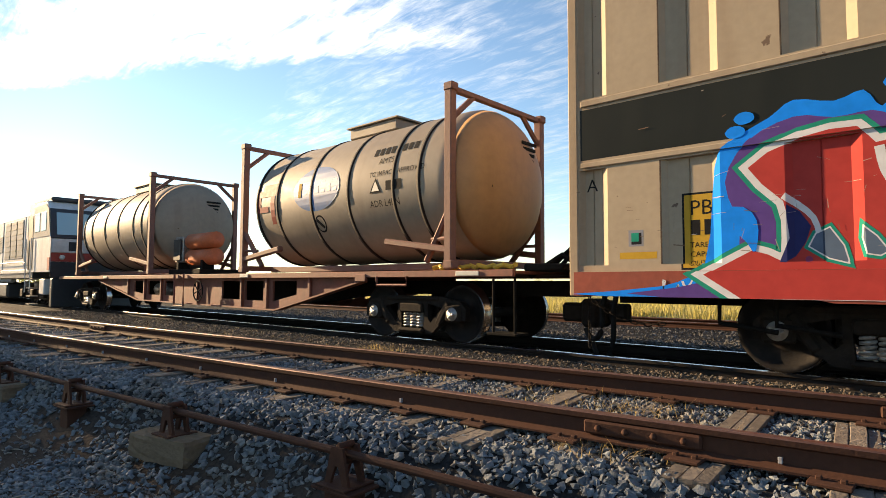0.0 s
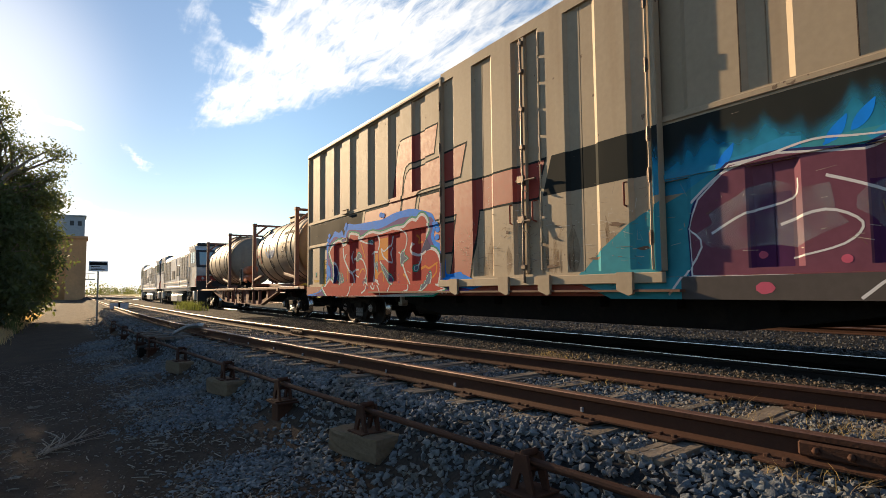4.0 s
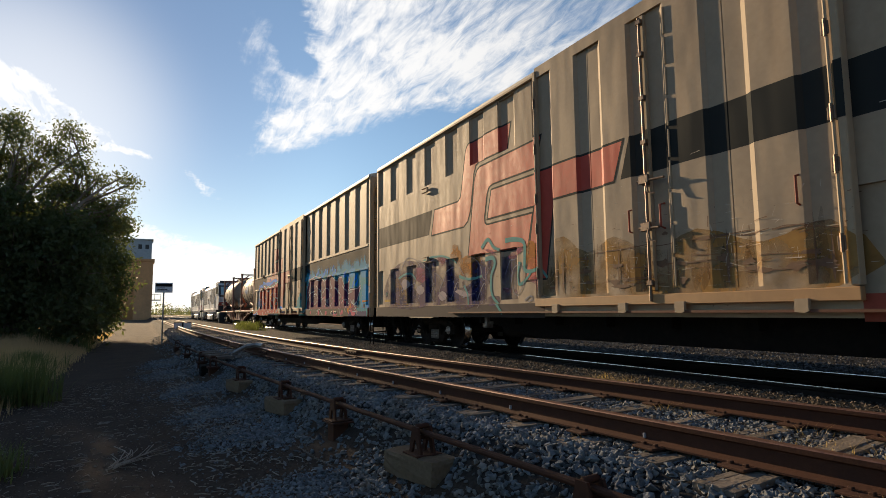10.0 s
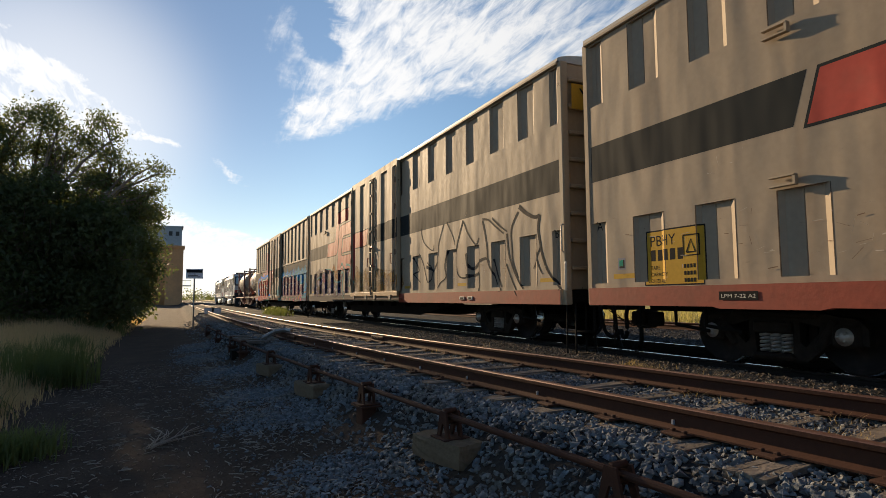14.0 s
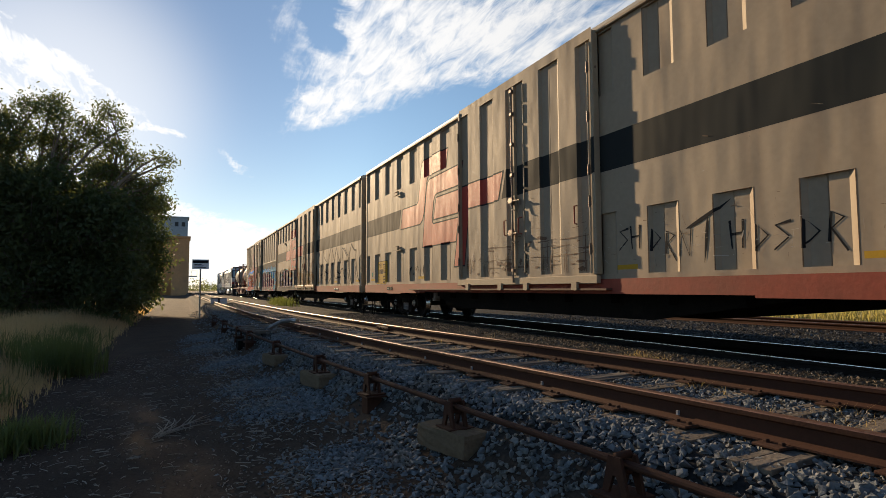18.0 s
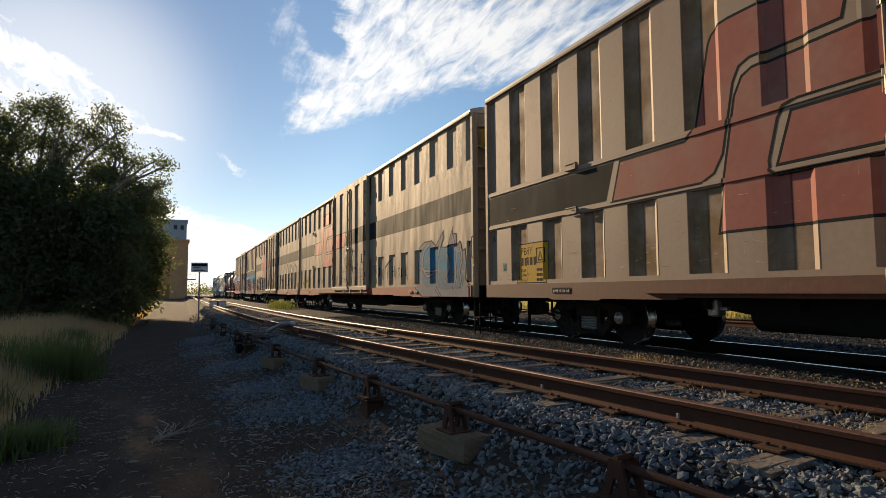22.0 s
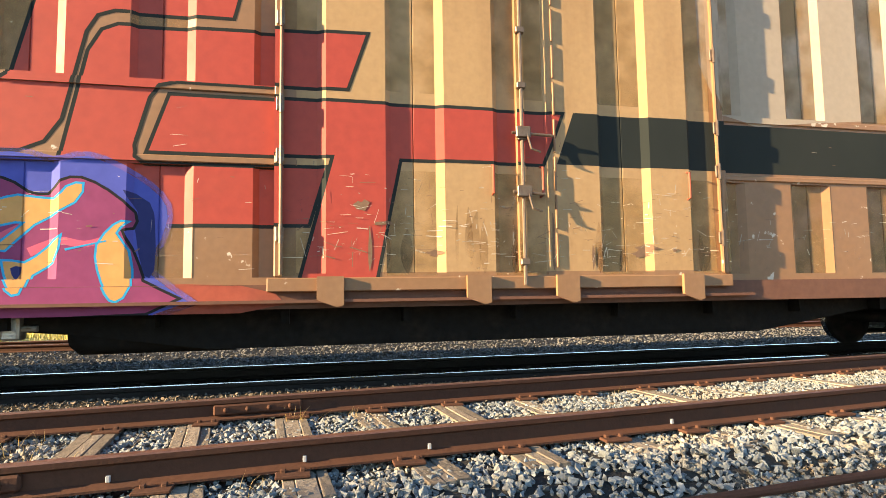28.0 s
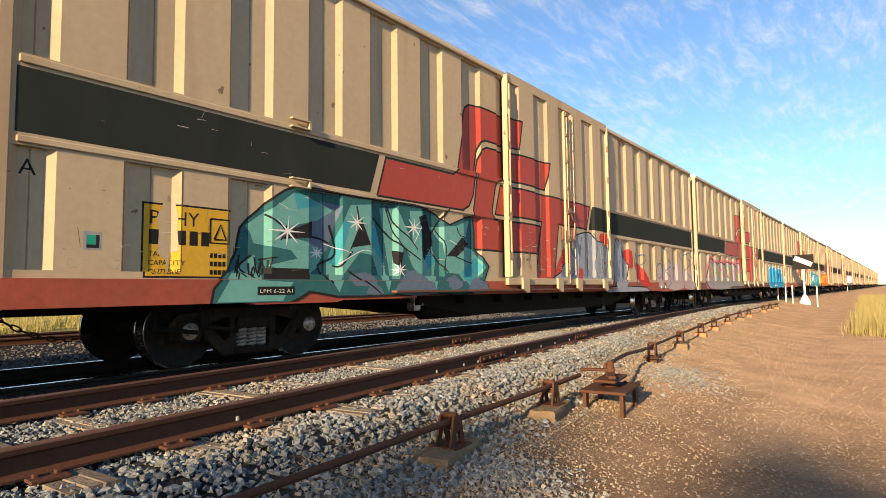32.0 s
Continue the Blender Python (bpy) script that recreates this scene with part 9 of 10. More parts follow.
def faint_piece(van):
    """A faded violet piece in thin paint, with teal and white lines."""
    mass = [
        rounded([(0.64, 2.4), (1.16, 2.75), (1.88, 2.89), (2.58, 2.83), (3.05, 2.76), (3.76, 2.85), (4.24, 2.77), (4.34, 2.64), (4.29, 1.76), (0.55, 1.73)], 2),
        rounded([(4.34, 2.6), (4.66, 2.55), (4.85, 2.09), (5.38, 2.17), (5.47, 2.33), (5.79, 2.4), (5.95, 2.53), (5.92, 1.72), (4.28, 1.72)], 2),
        rounded([(6.02, 2.63), (6.23, 2.69), (6.38, 2.54), (6.3, 2.34), (6.12, 2.11), (6.01, 2.19)], 2),
        rounded([(6.0, 1.86), (6.44, 1.87), (6.42, 1.7), (5.99, 1.72)], 2),
    ]
    dark = [
        rounded([(6.09, 2.58), (6.29, 2.55), (6.29, 2.37), (6.09, 2.13), (6.04, 2.37)], 2),
        rounded([(5.41, 2.09), (5.65, 2.03), (5.68, 1.73), (5.41, 1.73)], 2),
        rounded([(4.98, 2.21), (5.42, 2.21), (5.32, 2.02), (5.11, 2.03)], 2),
        rounded([(4.32, 2.32), (4.59, 2.34), (4.58, 2.16), (4.34, 2.13)], 2),
        rounded([(1.6, 2.09), (1.84, 2.01), (1.78, 1.8), (1.58, 1.81)], 2),
    ]
    bare = [
        rounded([(1.71, 2.32), (1.95, 2.44), (2.17, 2.29), (1.94, 2.14)], 2),
        rounded([(2.63, 2.14), (2.95, 2.23), (3.13, 2.09), (2.86, 1.99)], 2),
        rounded([(3.86, 1.95), (4.08, 2.05), (4.3, 1.93), (4.06, 1.82)], 2),
        rounded([(4.57, 2.02), (4.92, 2.04), (5.36, 1.93), (5.1, 1.89)], 2),
    ]
    warm = [
        rounded([(4.96, 2.56), (5.41, 2.58), (5.38, 2.27), (4.94, 2.3)], 2),
        rounded([(5.46, 2.73), (5.77, 2.68), (5.71, 2.34), (5.47, 2.33)], 2),
        rounded([(4.58, 3.02), (4.82, 3.0), (4.8, 2.78), (4.63, 2.83)], 2),
        rounded([(4.83, 2.45), (5, 2.7), (5.4, 2.73), (5.76, 2.5), (5.56, 2.3), (5.08, 2.31)], 2),
        rounded([(7.3, 2.67), (7.46, 2.81), (7.66, 2.69), (7.74, 2.37), (7.47, 2.3), (7.32, 2.43)], 2),
        rounded([(4.45, 2.82), (4.8, 2.93), (5, 2.74), (4.73, 2.58)], 2),
    ]
    rose = [
        rounded([(2.69, 2.45), (3.04, 2.5), (3.25, 2.39), (3.03, 2.28), (2.72, 2.32)], 2),
        rounded([(3.79, 2.81), (4.06, 2.82), (4.26, 2.74), (4.06, 2.67)], 2),
        rounded([(5.91, 2.8), (6.17, 2.77), (6.39, 2.64), (6.17, 2.7)], 2),
        rounded([(7.41, 2.12), (7.58, 2.2), (7.78, 2.16), (7.9, 2.03), (7.81, 1.94), (7.74, 1.72), (7.73, 1.95), (7.56, 2.05)], 2),
        rounded([(3.69, 2.78), (3.96, 2.84), (4.2, 2.68), (3.95, 2.58)], 2),
        rounded([(6.7, 2.61), (7.16, 2.72), (7.24, 2.65), (6.83, 2.53)], 2),
        rounded([(6.52, 2.02), (6.86, 2), (7.04, 1.93), (6.65, 1.92)], 2),
        rounded([(2.63, 2.67), (3.18, 2.57), (3.09, 2.29), (2.61, 2.38)], 2),
    ]
    teal = [
        pen(0.09, (6.68, 2.89), (6.98, 2.88), (7.28, 2.79), (7.29, 2.49), (7.29, 2.31), (7.47, 2.27), (7.79, 2.3), (8.01, 2.13)),
        pen(0.09, (5.82, 2.83), (6.06, 2.98), (6.27, 2.81), (6.48, 2.74)),
        pen(0.09, (5.95, 2.6), (6.22, 2.61), (6.3, 2.49), (6.16, 2.25), (6.18, 1.91), (6.42, 1.71), (6.61, 1.54)),
        pen(0.07, (7.14, 2.46), (7.06, 2.23), (7.11, 2.06), (7.29, 2.12), (7.47, 2.24)),
        pen(0.07, (4.87, 2.33), (5.28, 2.25), (5.74, 2.29)),
        pen(0.06, (5.07, 2.12), (5.22, 1.96), (5.25, 1.73)),
        pen(0.06, (3.03, 2.77), (3.41, 2.85), (4.21, 2.81), (4.67, 2.63)),
        pen(0.06, (1.52, 2.46), (2.19, 2.56), (2.61, 2.33)),
        pen(0.06, (0.25, 2.61), (0.32, 2.19)),
    ]
    chalk = [
        pen(0.022, (6.8, 2.13), (6.88, 2.37), (7.14, 2.4), (7.26, 2.25), (7.23, 2.04), (7.04, 1.87), (6.85, 1.94), (6.8, 2.13)),
        pen(0.022, (1.52, 2.46), (2.02, 2.93), (2.63, 2.86), (2.95, 2.64)),
        pen(0.022, (2.8, 2.84), (3.25, 2.61), (3.52, 2.22), (3.37, 1.96), (3.64, 1.77)),
        pen(0.022, (4.05, 2.18), (4.32, 2.5), (4.61, 2.55)),
        pen(0.022, (5.4, 2.69), (5.67, 2.51), (5.82, 2.21), (6.17, 2.45)),
        pen(0.022, (4.89, 2.52), (5.18, 2.19), (4.96, 1.89), (5.45, 1.95)),
        pen(0.022, (1.71, 2.13), (2.44, 2.29), (2.92, 2.07), (2.59, 1.79)),
        pen(0.022, (5.53, 1.8), (5.82, 2.14), (5.93, 1.92), (5.7, 1.65)),
        pen(0.022, (6.6, 2.27), (6.76, 2.51), (6.92, 2.52)),
        pen(0.022, (4.4, 1.83), (4.71, 2.22), (4.86, 1.98)),
        pen(0.03, (7.27, 1.77), (7.44, 1.85), (7.49, 1.79), (7.35, 1.74)),
        pen(0.022, (3.74, 2.47), (4.06, 2.27), (3.92, 2.02), (4.28, 1.84)),
    ]
    # thin navy laid over the back of each of these lower pockets
    wells = [rect(a + 0.02, b - 0.085, 1.80, 2.6) for a, b in LEFT[2:7]]
    drape("graffiti", van, "sheeted", [(P["mauve_mist"], mass), (P["orange_mist"], warm), (P["navy_mist"], wells + dark), (P["dusk"], bare), (P["rose_mist"], rose), (P["mint"], teal), (P["grey"], chalk)], "faint violet and pink sprayed piece with teal lines")


def pale_piece(van):
    """Pale grey letters over blue and slate, with a thin black edge."""
    ground = [(17.27, 1.69), (17.26, 2.33), (17.45, 2.77), (17.8, 2.9), (18.28, 2.9), (18.56, 2.74), (19.02, 3.07), (18.87, 2.68), (19.31, 2.67), (19.6, 3.15), (19.55, 2.97), (19.78, 2.95), (19.8, 2.63), (19.99, 2.75), (20.11, 2.51), (20.25, 2.55), (20.31, 2.2), (20.25, 1.9), (20.53, 1.67), (20.52, 1.47), (17.75, 1.47)]
    blue = [
        rounded([(17.5, 2.69), (18.04, 2.81), (18.59, 2.62), (18.65, 2.14), (18.02, 2.07), (17.38, 2.24)], 2),
        rounded([(18.73, 2.66), (19.24, 2.66), (19.65, 2.56), (19.71, 2.16), (18.79, 2.12)], 2),
        rounded([(19.81, 2.51), (20.11, 2.47), (20.26, 2.2), (20.14, 2.09), (19.77, 2.16)], 2),
    ]
    slate = [
        rounded([(17.52, 2.16), (18.65, 2.1), (18.58, 1.8), (18.07, 1.7), (17.61, 1.87)], 2),
        rounded([(18.76, 2.09), (19.65, 2.12), (19.73, 1.68), (18.78, 1.69)], 2),
        rounded([(19.77, 2.08), (20.09, 2.06), (20.21, 1.86), (20.07, 1.67), (19.77, 1.68)], 2),
    ]
    grey = [
        pen(0.12, (19.02, 3), (18.76, 2.63), (18.63, 2.24), (18.69, 1.65)),
        pen(0.1, (18.2, 2.85), (17.79, 2.69), (17.66, 2.3), (18.02, 1.99), (18.48, 2.15)),
        pen(0.1, (19.59, 2.92), (19.73, 2.49), (19.65, 2.09), (19.73, 1.68)),
        pen(0.08, (19.99, 2.72), (20.1, 2.37), (19.98, 2.07), (20.1, 1.69)),
        pen(0.08, (18.69, 1.65), (18.98, 1.47)),
        pen(0.08, (19.25, 2.54), (19.32, 2.19), (19.15, 1.77)),
        pen(0.07, (17.38, 2.24), (18.02, 2.13), (18.65, 2.14)),
    ]
    glow = [
        pen(0.035, (17.96, 2.67), (18.11, 2.37), (17.78, 2.19)),
        pen(0.035, (18.84, 2.31), (19.25, 2.54), (19.36, 2.19)),
        pen(0.035, (20, 2.46), (20.15, 2.21), (19.93, 2.11)),
    ]
    drape("graffiti", van, "sheeted", [(P["black"], [swell(ground, 0.035)]), (P["pale_grey"], [ground]), (P["dull_sky"], blue), (P["dusty_blue"], slate), (P["black"], [swell(g, 0.018) for g in grey]), (P["grey"], grey), (P["orange_mist"], glow)], "pale blue and grey sprayed piece")


def plum_piece(van):
    """Plum letters with gold forms edged in pale blue, in a blue halo."""
    body = rounded([(2.36, 1.47), (2.32, 2.1), (2.53, 2.55), (2.98, 2.65), (3.24, 2.68), (3.5, 2.7), (3.82, 2.73), (4.08, 2.7), (4.29, 2.67), (4.72, 2.66), (5.04, 2.67), (5.37, 2.71), (5.58, 2.65), (5.69, 2.57), (5.86, 2.55), (5.97, 2.67), (6.13, 2.7), (6.35, 2.59), (6.56, 2.4), (6.55, 2.27), (6.46, 2.24), (6.55, 2.05), (6.65, 1.77), (6.7, 1.49)], 2)
    gold = [
        rounded([(3.3, 2.43), (3.36, 2.52), (3.48, 2.52), (3.57, 2.41), (3.73, 2.4), (3.8, 2.32), (3.73, 2.21), (3.78, 2.1), (3.68, 1.94), (3.58, 1.78), (3.53, 1.54), (3.66, 1.57), (3.71, 1.78), (3.81, 2.03), (3.84, 2.21), (3.8, 2.4), (3.64, 2.46)], 2),
        rounded([(3.82, 2.71), (4.06, 2.72), (4.17, 2.61), (3.92, 2.62)], 2),
        rounded([(4.07, 2.45), (4.14, 2.37), (4.2, 2.2), (4.28, 2.09), (4.09, 2.11)], 2),
        rounded([(3.93, 1.94), (4.14, 1.97), (4.33, 1.95), (4.36, 1.82), (4.25, 1.53), (4.12, 1.51), (4.07, 1.72), (3.99, 1.77), (3.98, 1.56), (3.91, 1.67)], 2),
        rounded([(4.45, 2.46), (4.59, 2.54), (4.75, 2.44), (4.84, 2.25), (4.75, 2.14), (4.65, 2.23), (4.53, 2.2)], 2),
        rounded([(4.64, 2.07), (4.83, 2.14), (4.86, 1.92), (4.76, 1.59), (4.67, 1.6), (4.7, 1.87)], 2),
        rounded([(4.83, 2.5), (5, 2.35), (5.11, 2.13), (4.96, 2.16), (4.85, 2.21)], 2),
        rounded([(4.96, 1.97), (5.04, 2.05), (5.1, 1.81), (5.17, 1.76), (5.19, 1.97), (5.29, 1.91), (5.26, 1.69), (5.12, 1.64), (4.98, 1.78)], 2),
        rounded([(5.31, 2.46), (5.45, 2.49), (5.62, 2.54), (5.91, 2.51), (6.02, 2.62), (6.14, 2.65), (6.08, 2.49), (5.75, 2.29), (5.53, 2.06), (5.49, 2.12), (5.69, 2.31), (5.47, 2.28), (5.33, 2.18)], 2),
        rounded([(5.52, 1.96), (5.69, 1.94), (5.85, 2.06), (5.97, 2.17), (5.91, 1.95), (5.75, 1.84), (5.69, 1.68), (5.6, 1.71)], 2),
        rounded([(6.28, 2.1), (6.41, 2.28), (6.5, 2.31), (6.42, 2.21), (6.52, 2.05), (6.55, 1.72), (6.45, 1.6), (6.37, 1.67), (6.29, 1.89)], 2),
    ]
    holes = [
        rounded([(4.48, 2.31), (4.55, 2.37), (4.64, 2.29)], 2),
        rounded([(3.93, 1.88), (4.12, 1.91), (4.07, 1.78)], 2),
        rounded([(5.58, 1.9), (5.67, 1.91), (5.63, 1.79)], 2),
    ]
    pink = [
        pen(0.09, (3.57, 2.1), (3.83, 1.99), (4.3, 2.15), (4.61, 2.19), (4.83, 2.08), (5.2, 1.91), (5.42, 2.13), (5.69, 2.29)),
        pen(0.08, (5.72, 2.04), (5.96, 2.14), (6.18, 2.11), (6.42, 2.19)),
        pen(0.07, (5.04, 2.02), (5.31, 2.07)),
        pen(0.07, (3.99, 1.77), (4.25, 1.93)),
    ]
    pale = [
        pen(0.02, (4.22, 2.34), (4.45, 2.25), (4.64, 2.17)),
        pen(0.02, (4.09, 2.01), (4.46, 2.09)),
        pen(0.02, (5.1, 1.75), (5.36, 2.13), (5.5, 2.15)),
        pen(0.02, (6.02, 2.06), (6.35, 2.14)),
        pen(0.02, (3.23, 2.16), (3.52, 2.05)),
        pen(0.02, (4.83, 2.16), (5.15, 2.02), (5.36, 1.69)),
    ]
    halo = rounded([(2.18, 1.47), (2.18, 2.6), (2.98, 2.82), (3.65, 2.95), (4.29, 2.86), (4.93, 2.85), (5.59, 2.92), (5.91, 2.84), (6.19, 2.9), (6.58, 2.72), (6.83, 2.47), (6.79, 2.16), (6.65, 1.88), (6.75, 1.47)], 3)
    navy = [rounded([(6.47, 2.61), (6.59, 2.41), (6.57, 2.25), (6.65, 1.83), (6.74, 1.88), (6.74, 2.27), (6.69, 2.5)], 2)]
    drape("graffiti", van, "ribbed", [(P["violet_mist"], [swell(halo, 0.05)]), (P["iris"], [halo]), (P["navy"], navy), (P["black"], [swell(body, 0.025)]), (P["plum"], [body]), (P["pink"], pink), (P["sky"], [swell(g, 0.02) for g in gold]), (P["gold"], gold), (P["navy"], holes), (P["sky"], pale)], "plum and gold sprayed piece with a blue halo")
    drape("painted_label", van, "ribbed", [(P["sky_thin"], [rect(2.63, 3.41, 1.76, 2.12)]), (P["black"], [rect(2.65, 3.33, 1.76, 2.07)]), (M["pale"], word("LPM 11-22 B", 0.1, 2.58, 1.86, 0.55))], "black painted label edged in pale blue", 0.012)



def door_piece(van):
    """Frosty grey letters in slate strokes over the door, red under them, and thinner letters towards the end."""
    mass = [rounded(p, 2) for p in (
        [(9.75, 1.73), (9.93, 1.92), (10.25, 2.13), (10.49, 2.22), (10.51, 2.58), (10.76, 2.78), (11.32, 2.87), (11.64, 2.87), (11.85, 2.7), (12.19, 2.69), (12.53, 2.62), (12.81, 2.34), (12.83, 1.74)],
        [(13.19, 1.62), (13.29, 2.75), (13.49, 2.82), (13.81, 2.68), (13.92, 2.38), (14.25, 2.19), (13.99, 1.62)],
        [(12.82, 1.59), (15.47, 1.57), (15.45, 1.36), (12.8, 1.4)])]
    red = [rounded(p, 2) for p in (
        [(9.67, 1.87), (9.81, 2.16), (10.13, 2.43), (10.37, 2.49), (10.4, 2.26), (10.16, 2.04), (9.93, 1.9)],
        [(12.09, 2.9), (12.8, 2.94), (12.78, 2.7), (12.42, 2.68), (12.08, 2.73)],
        [(14.01, 2.59), (14.5, 2.59), (14.54, 2.14), (14.18, 2.13), (13.92, 2.33)],
        [(14.92, 2.31), (15.52, 2.05), (15.97, 1.67), (15.16, 1.62), (14.96, 1.94), (14.68, 2.15)],
        [(10.82, 2.04), (11.06, 2.0), (11.0, 1.76), (10.8, 1.76)])]
    wash = [rounded(p, 2) for p in (
        [(16.64, 2.25), (17.01, 2.31), (17.11, 1.61), (16.57, 1.61)],
        [(17.47, 2.27), (19.1, 2.31), (19.22, 1.54), (17.38, 1.55)],
        [(19.4, 2.06), (20.57, 2.07), (20.73, 1.53), (19.33, 1.54)])]
    strokes = [pen(0.045, *p) for p in (
        [(11.01, 2.76), (10.88, 2.23), (10.95, 1.76)],
        [(11.43, 2.83), (11.52, 2.57), (11.38, 2.12), (11.57, 1.81)],
        [(11.75, 2.9), (11.9, 2.59), (11.76, 2.12), (11.95, 1.81)],
        [(12.19, 2.67), (12.29, 2.46), (12.15, 2.13), (12.35, 1.81)],
        [(12.53, 2.62), (12.63, 2.29), (12.48, 1.91)],
        [(13.55, 2.77), (13.73, 2.53), (13.5, 2.17), (13.59, 1.72)],
        [(13.87, 2.63), (14.04, 2.23), (13.73, 1.72)],
        [(10.01, 2.55), (10.19, 2.67), (10.42, 2.6)],
        [(11.21, 2.68), (11.23, 2.24), (11.11, 1.85)],
        [(10.55, 2.48), (10.68, 2.1), (10.52, 1.8)],
        [(14.79, 2.55), (14.69, 2.2), (14.96, 1.88), (14.63, 1.62)],
        [(15.09, 2.48), (15.49, 2.52), (15.55, 2.33), (15.22, 2.21)],
        [(17.44, 2.84), (17.23, 1.55)],
        [(17.44, 2.84), (17.8, 2.67)],
        [(17.01, 2.31), (16.73, 2.28), (16.57, 2.07), (16.77, 1.84), (17.05, 1.93)],
        [(17.78, 2.46), (18.05, 2.28), (17.54, 2.09), (18.0, 1.85), (17.58, 1.61)],
        [(18.39, 2.54), (18.15, 2.28), (18.66, 2.17)],
        [(19.59, 2.65), (20.18, 2.77), (20.64, 2.55), (20.33, 2.14)],
        [(19.93, 2.59), (20.25, 2.4), (19.75, 2.13), (20.3, 1.9)],
        [(18.94, 2.75), (19.13, 2.5)])]
    drape("graffiti", van, "ribbed", [(P["red"], red), (P["dusk"], wash), (P["black"], [swell(m, 0.03) for m in mass]), (P["frost"], mass), (P["red"], red[4:]), (P["slate"], strokes), (P["white"], [pen(0.02, (x, 1.8), (x + 0.06, 2.3), (x - 0.02, 2.6)) for x in (10.75, 11.3, 11.65, 12.05, 12.7, 13.4)])], "frosty grey and red sprayed letters over the door")


def build_van_paint():
    G = "graffiti"
    v1, v2, v3, v4, v5, v6 = VANS[:6]
    rng = random.Random(40)
    # first van: red piece in blue and violet; wine-coloured piece on teal
    recolour(v1, "sill", M["sill_red"])
    placard(v1, "ribbed")
    red_piece(v1)
    drape(G, v1, "ribbed", [(P["white"], scribble(0.95, 1.6, 1.50, 1.70, 6, 0.025, 71) + scribble(7.55, 7.95, 1.52, 1.72, 5, 0.03, 72))], "white tags on the sill")
    wine_piece(v1)
    end_letter(v1, "ribbed", "A", 0.10)
    end_letter(v1, "ribbed", "B", VL - 0.24)
    panel_marks(v1, "ribbed", 3)
    for v, text in zip(VANS, ("cream ribbed box van with red and teal sprayed letters", "buckled cream box van with faint violet spray and black scrawl", "buckled cream box van with thin black tag and red sill",
                              "plain dusty brown-cream ribbed box van without graffiti", "browned ribbed box van with plum spray and navy advertisement", "cream ribbed box van with teal sprayed letters and red sill")):
        tagged(v, text)
    # second: faint violet piece below, black scrawl
    recolour(v2, "sill", M["cream"])
    placard(v2, "sheeted")
    recolour(v2, "door_sill", M["ochre"])
    drape("ochre_stain", v2, "sheeted", [(OCHRE, [rounded([(8.0, 1.80), (8.0, 2.55), (8.5, 2.75), (9.0, 2.45), (9.6, 2.62), (10.3, 2.35), (11.0, 2.55), (11.8, 2.30), (12.5, 2.45), (12.55, 1.80)], 3)])], "ochre stain on the lower doors", 0.0005)
    # left half of the sill is coloured darker than the rest
    drape("sill_grime", v2, "sheeted", [(P["dark_grey"], [rect(0.0, 7.9, 1.475, 1.722)])], "dark grey-brown colour on half the sill", 0.001)
    faint_piece(v2)
    black_scrawl(v2)
    drape("sill_paint", v2, "sheeted", [(M["sill_red"], [rect(DOOR[1] + 0.02, VL, 1.47, 1.725)])], "red-brown paint on half the sill", 0.002)
    end_letter(v2, "sheeted", "B", VL - 0.24)
    panel_marks(v2, "sheeted", 6)
    # third: black tag and a blue-grey piece
    recolour(v3, "sill", M["sill_red"])
    placard(v3, "sheeted")
    glyphs = ([(0.9, 0.9), (0.2, 0.8), (0.8, 0.4), (0.1, 0.0)], [(0.1, 1.0), (0.2, 0.0)], [(0.15, 0.5), (0.8, 0.55)], [(0.8, 1.0), (0.75, 0.0)], [(0.2, 0.0), (0.25, 0.9), (0.8, 0.5), (0.2, 0.1)], [(0.2, 0.0), (0.3, 0.9), (0.8, 0.7), (0.3, 0.4), (0.9, -0.3)], [(0.1, 0.0), (0.2, 1.0), (0.75, 0.0), (0.9, 1.1)])
    ink = []
    for k, (x, z) in enumerate(((13.1, 2.15), (13.35, 2.15), (13.35, 2.15), (13.35, 2.15), (13.7, 2.1), (13.95, 2.05), (14.25, 2.0), (15.0, 2.05), (15.0, 2.05), (15.0, 2.05), (15.35, 2.0), (15.6, 2.0), (15.9, 2.0), (16.15, 2.05))):
        g = glyphs[(1, 2, 3, 4, 0, 4, 5)[k - 7]] if k > 6 else glyphs[k]
        ink += ribbon([(x + 0.26 * u, z + 0.34 * v) for u, v in g], 0.035, 0.02)
    ink += [wedge((14.4, 2.35), (14.7, 2.45), (15.05, 2.65), 0.05), wedge((14.75, 2.5), (14.72, 2.2), (14.68, 1.9), 0.04)]
    drape(G, v3, "sheeted", [(P["black"], ink + scribble(4.2, 5.4, 1.9, 2.3, 6, 0.025, 19))], "thin black tag")
    pale_piece(v3)
    end_letter(v3, "sheeted", "A", 0.10)
    end_letter(v3, "sheeted", "B", VL - 0.24)
    panel_marks(v3, "sheeted", 9)
    # fourth: plain, dirty
    repaint(v4, M["cream"], M["drab"])
    repaint(v4, M["red"], M["faded_red"])
    placard(v4, "ribbed")
    # upper panels are given a paler coat than the lower ones
    drape("bleached_paint", v4, "ribbed", [(PALER, [rounded([(8.0, 3.66), (8.0, 5.62), (12.0, 5.64), (16.0, 5.62), (20.5, 5.6), (20.5, 3.7), (16.0, 3.66), (12.0, 3.66)], 3)])], "paler paint on the upper panels", 0.0002)
    end_letter(v4, "ribbed", "A", 0.10)
    end_letter(v4, "ribbed", "B", VL - 0.26)
    panel_marks(v4, "ribbed", 11, "LPM 11-22 A2", False)
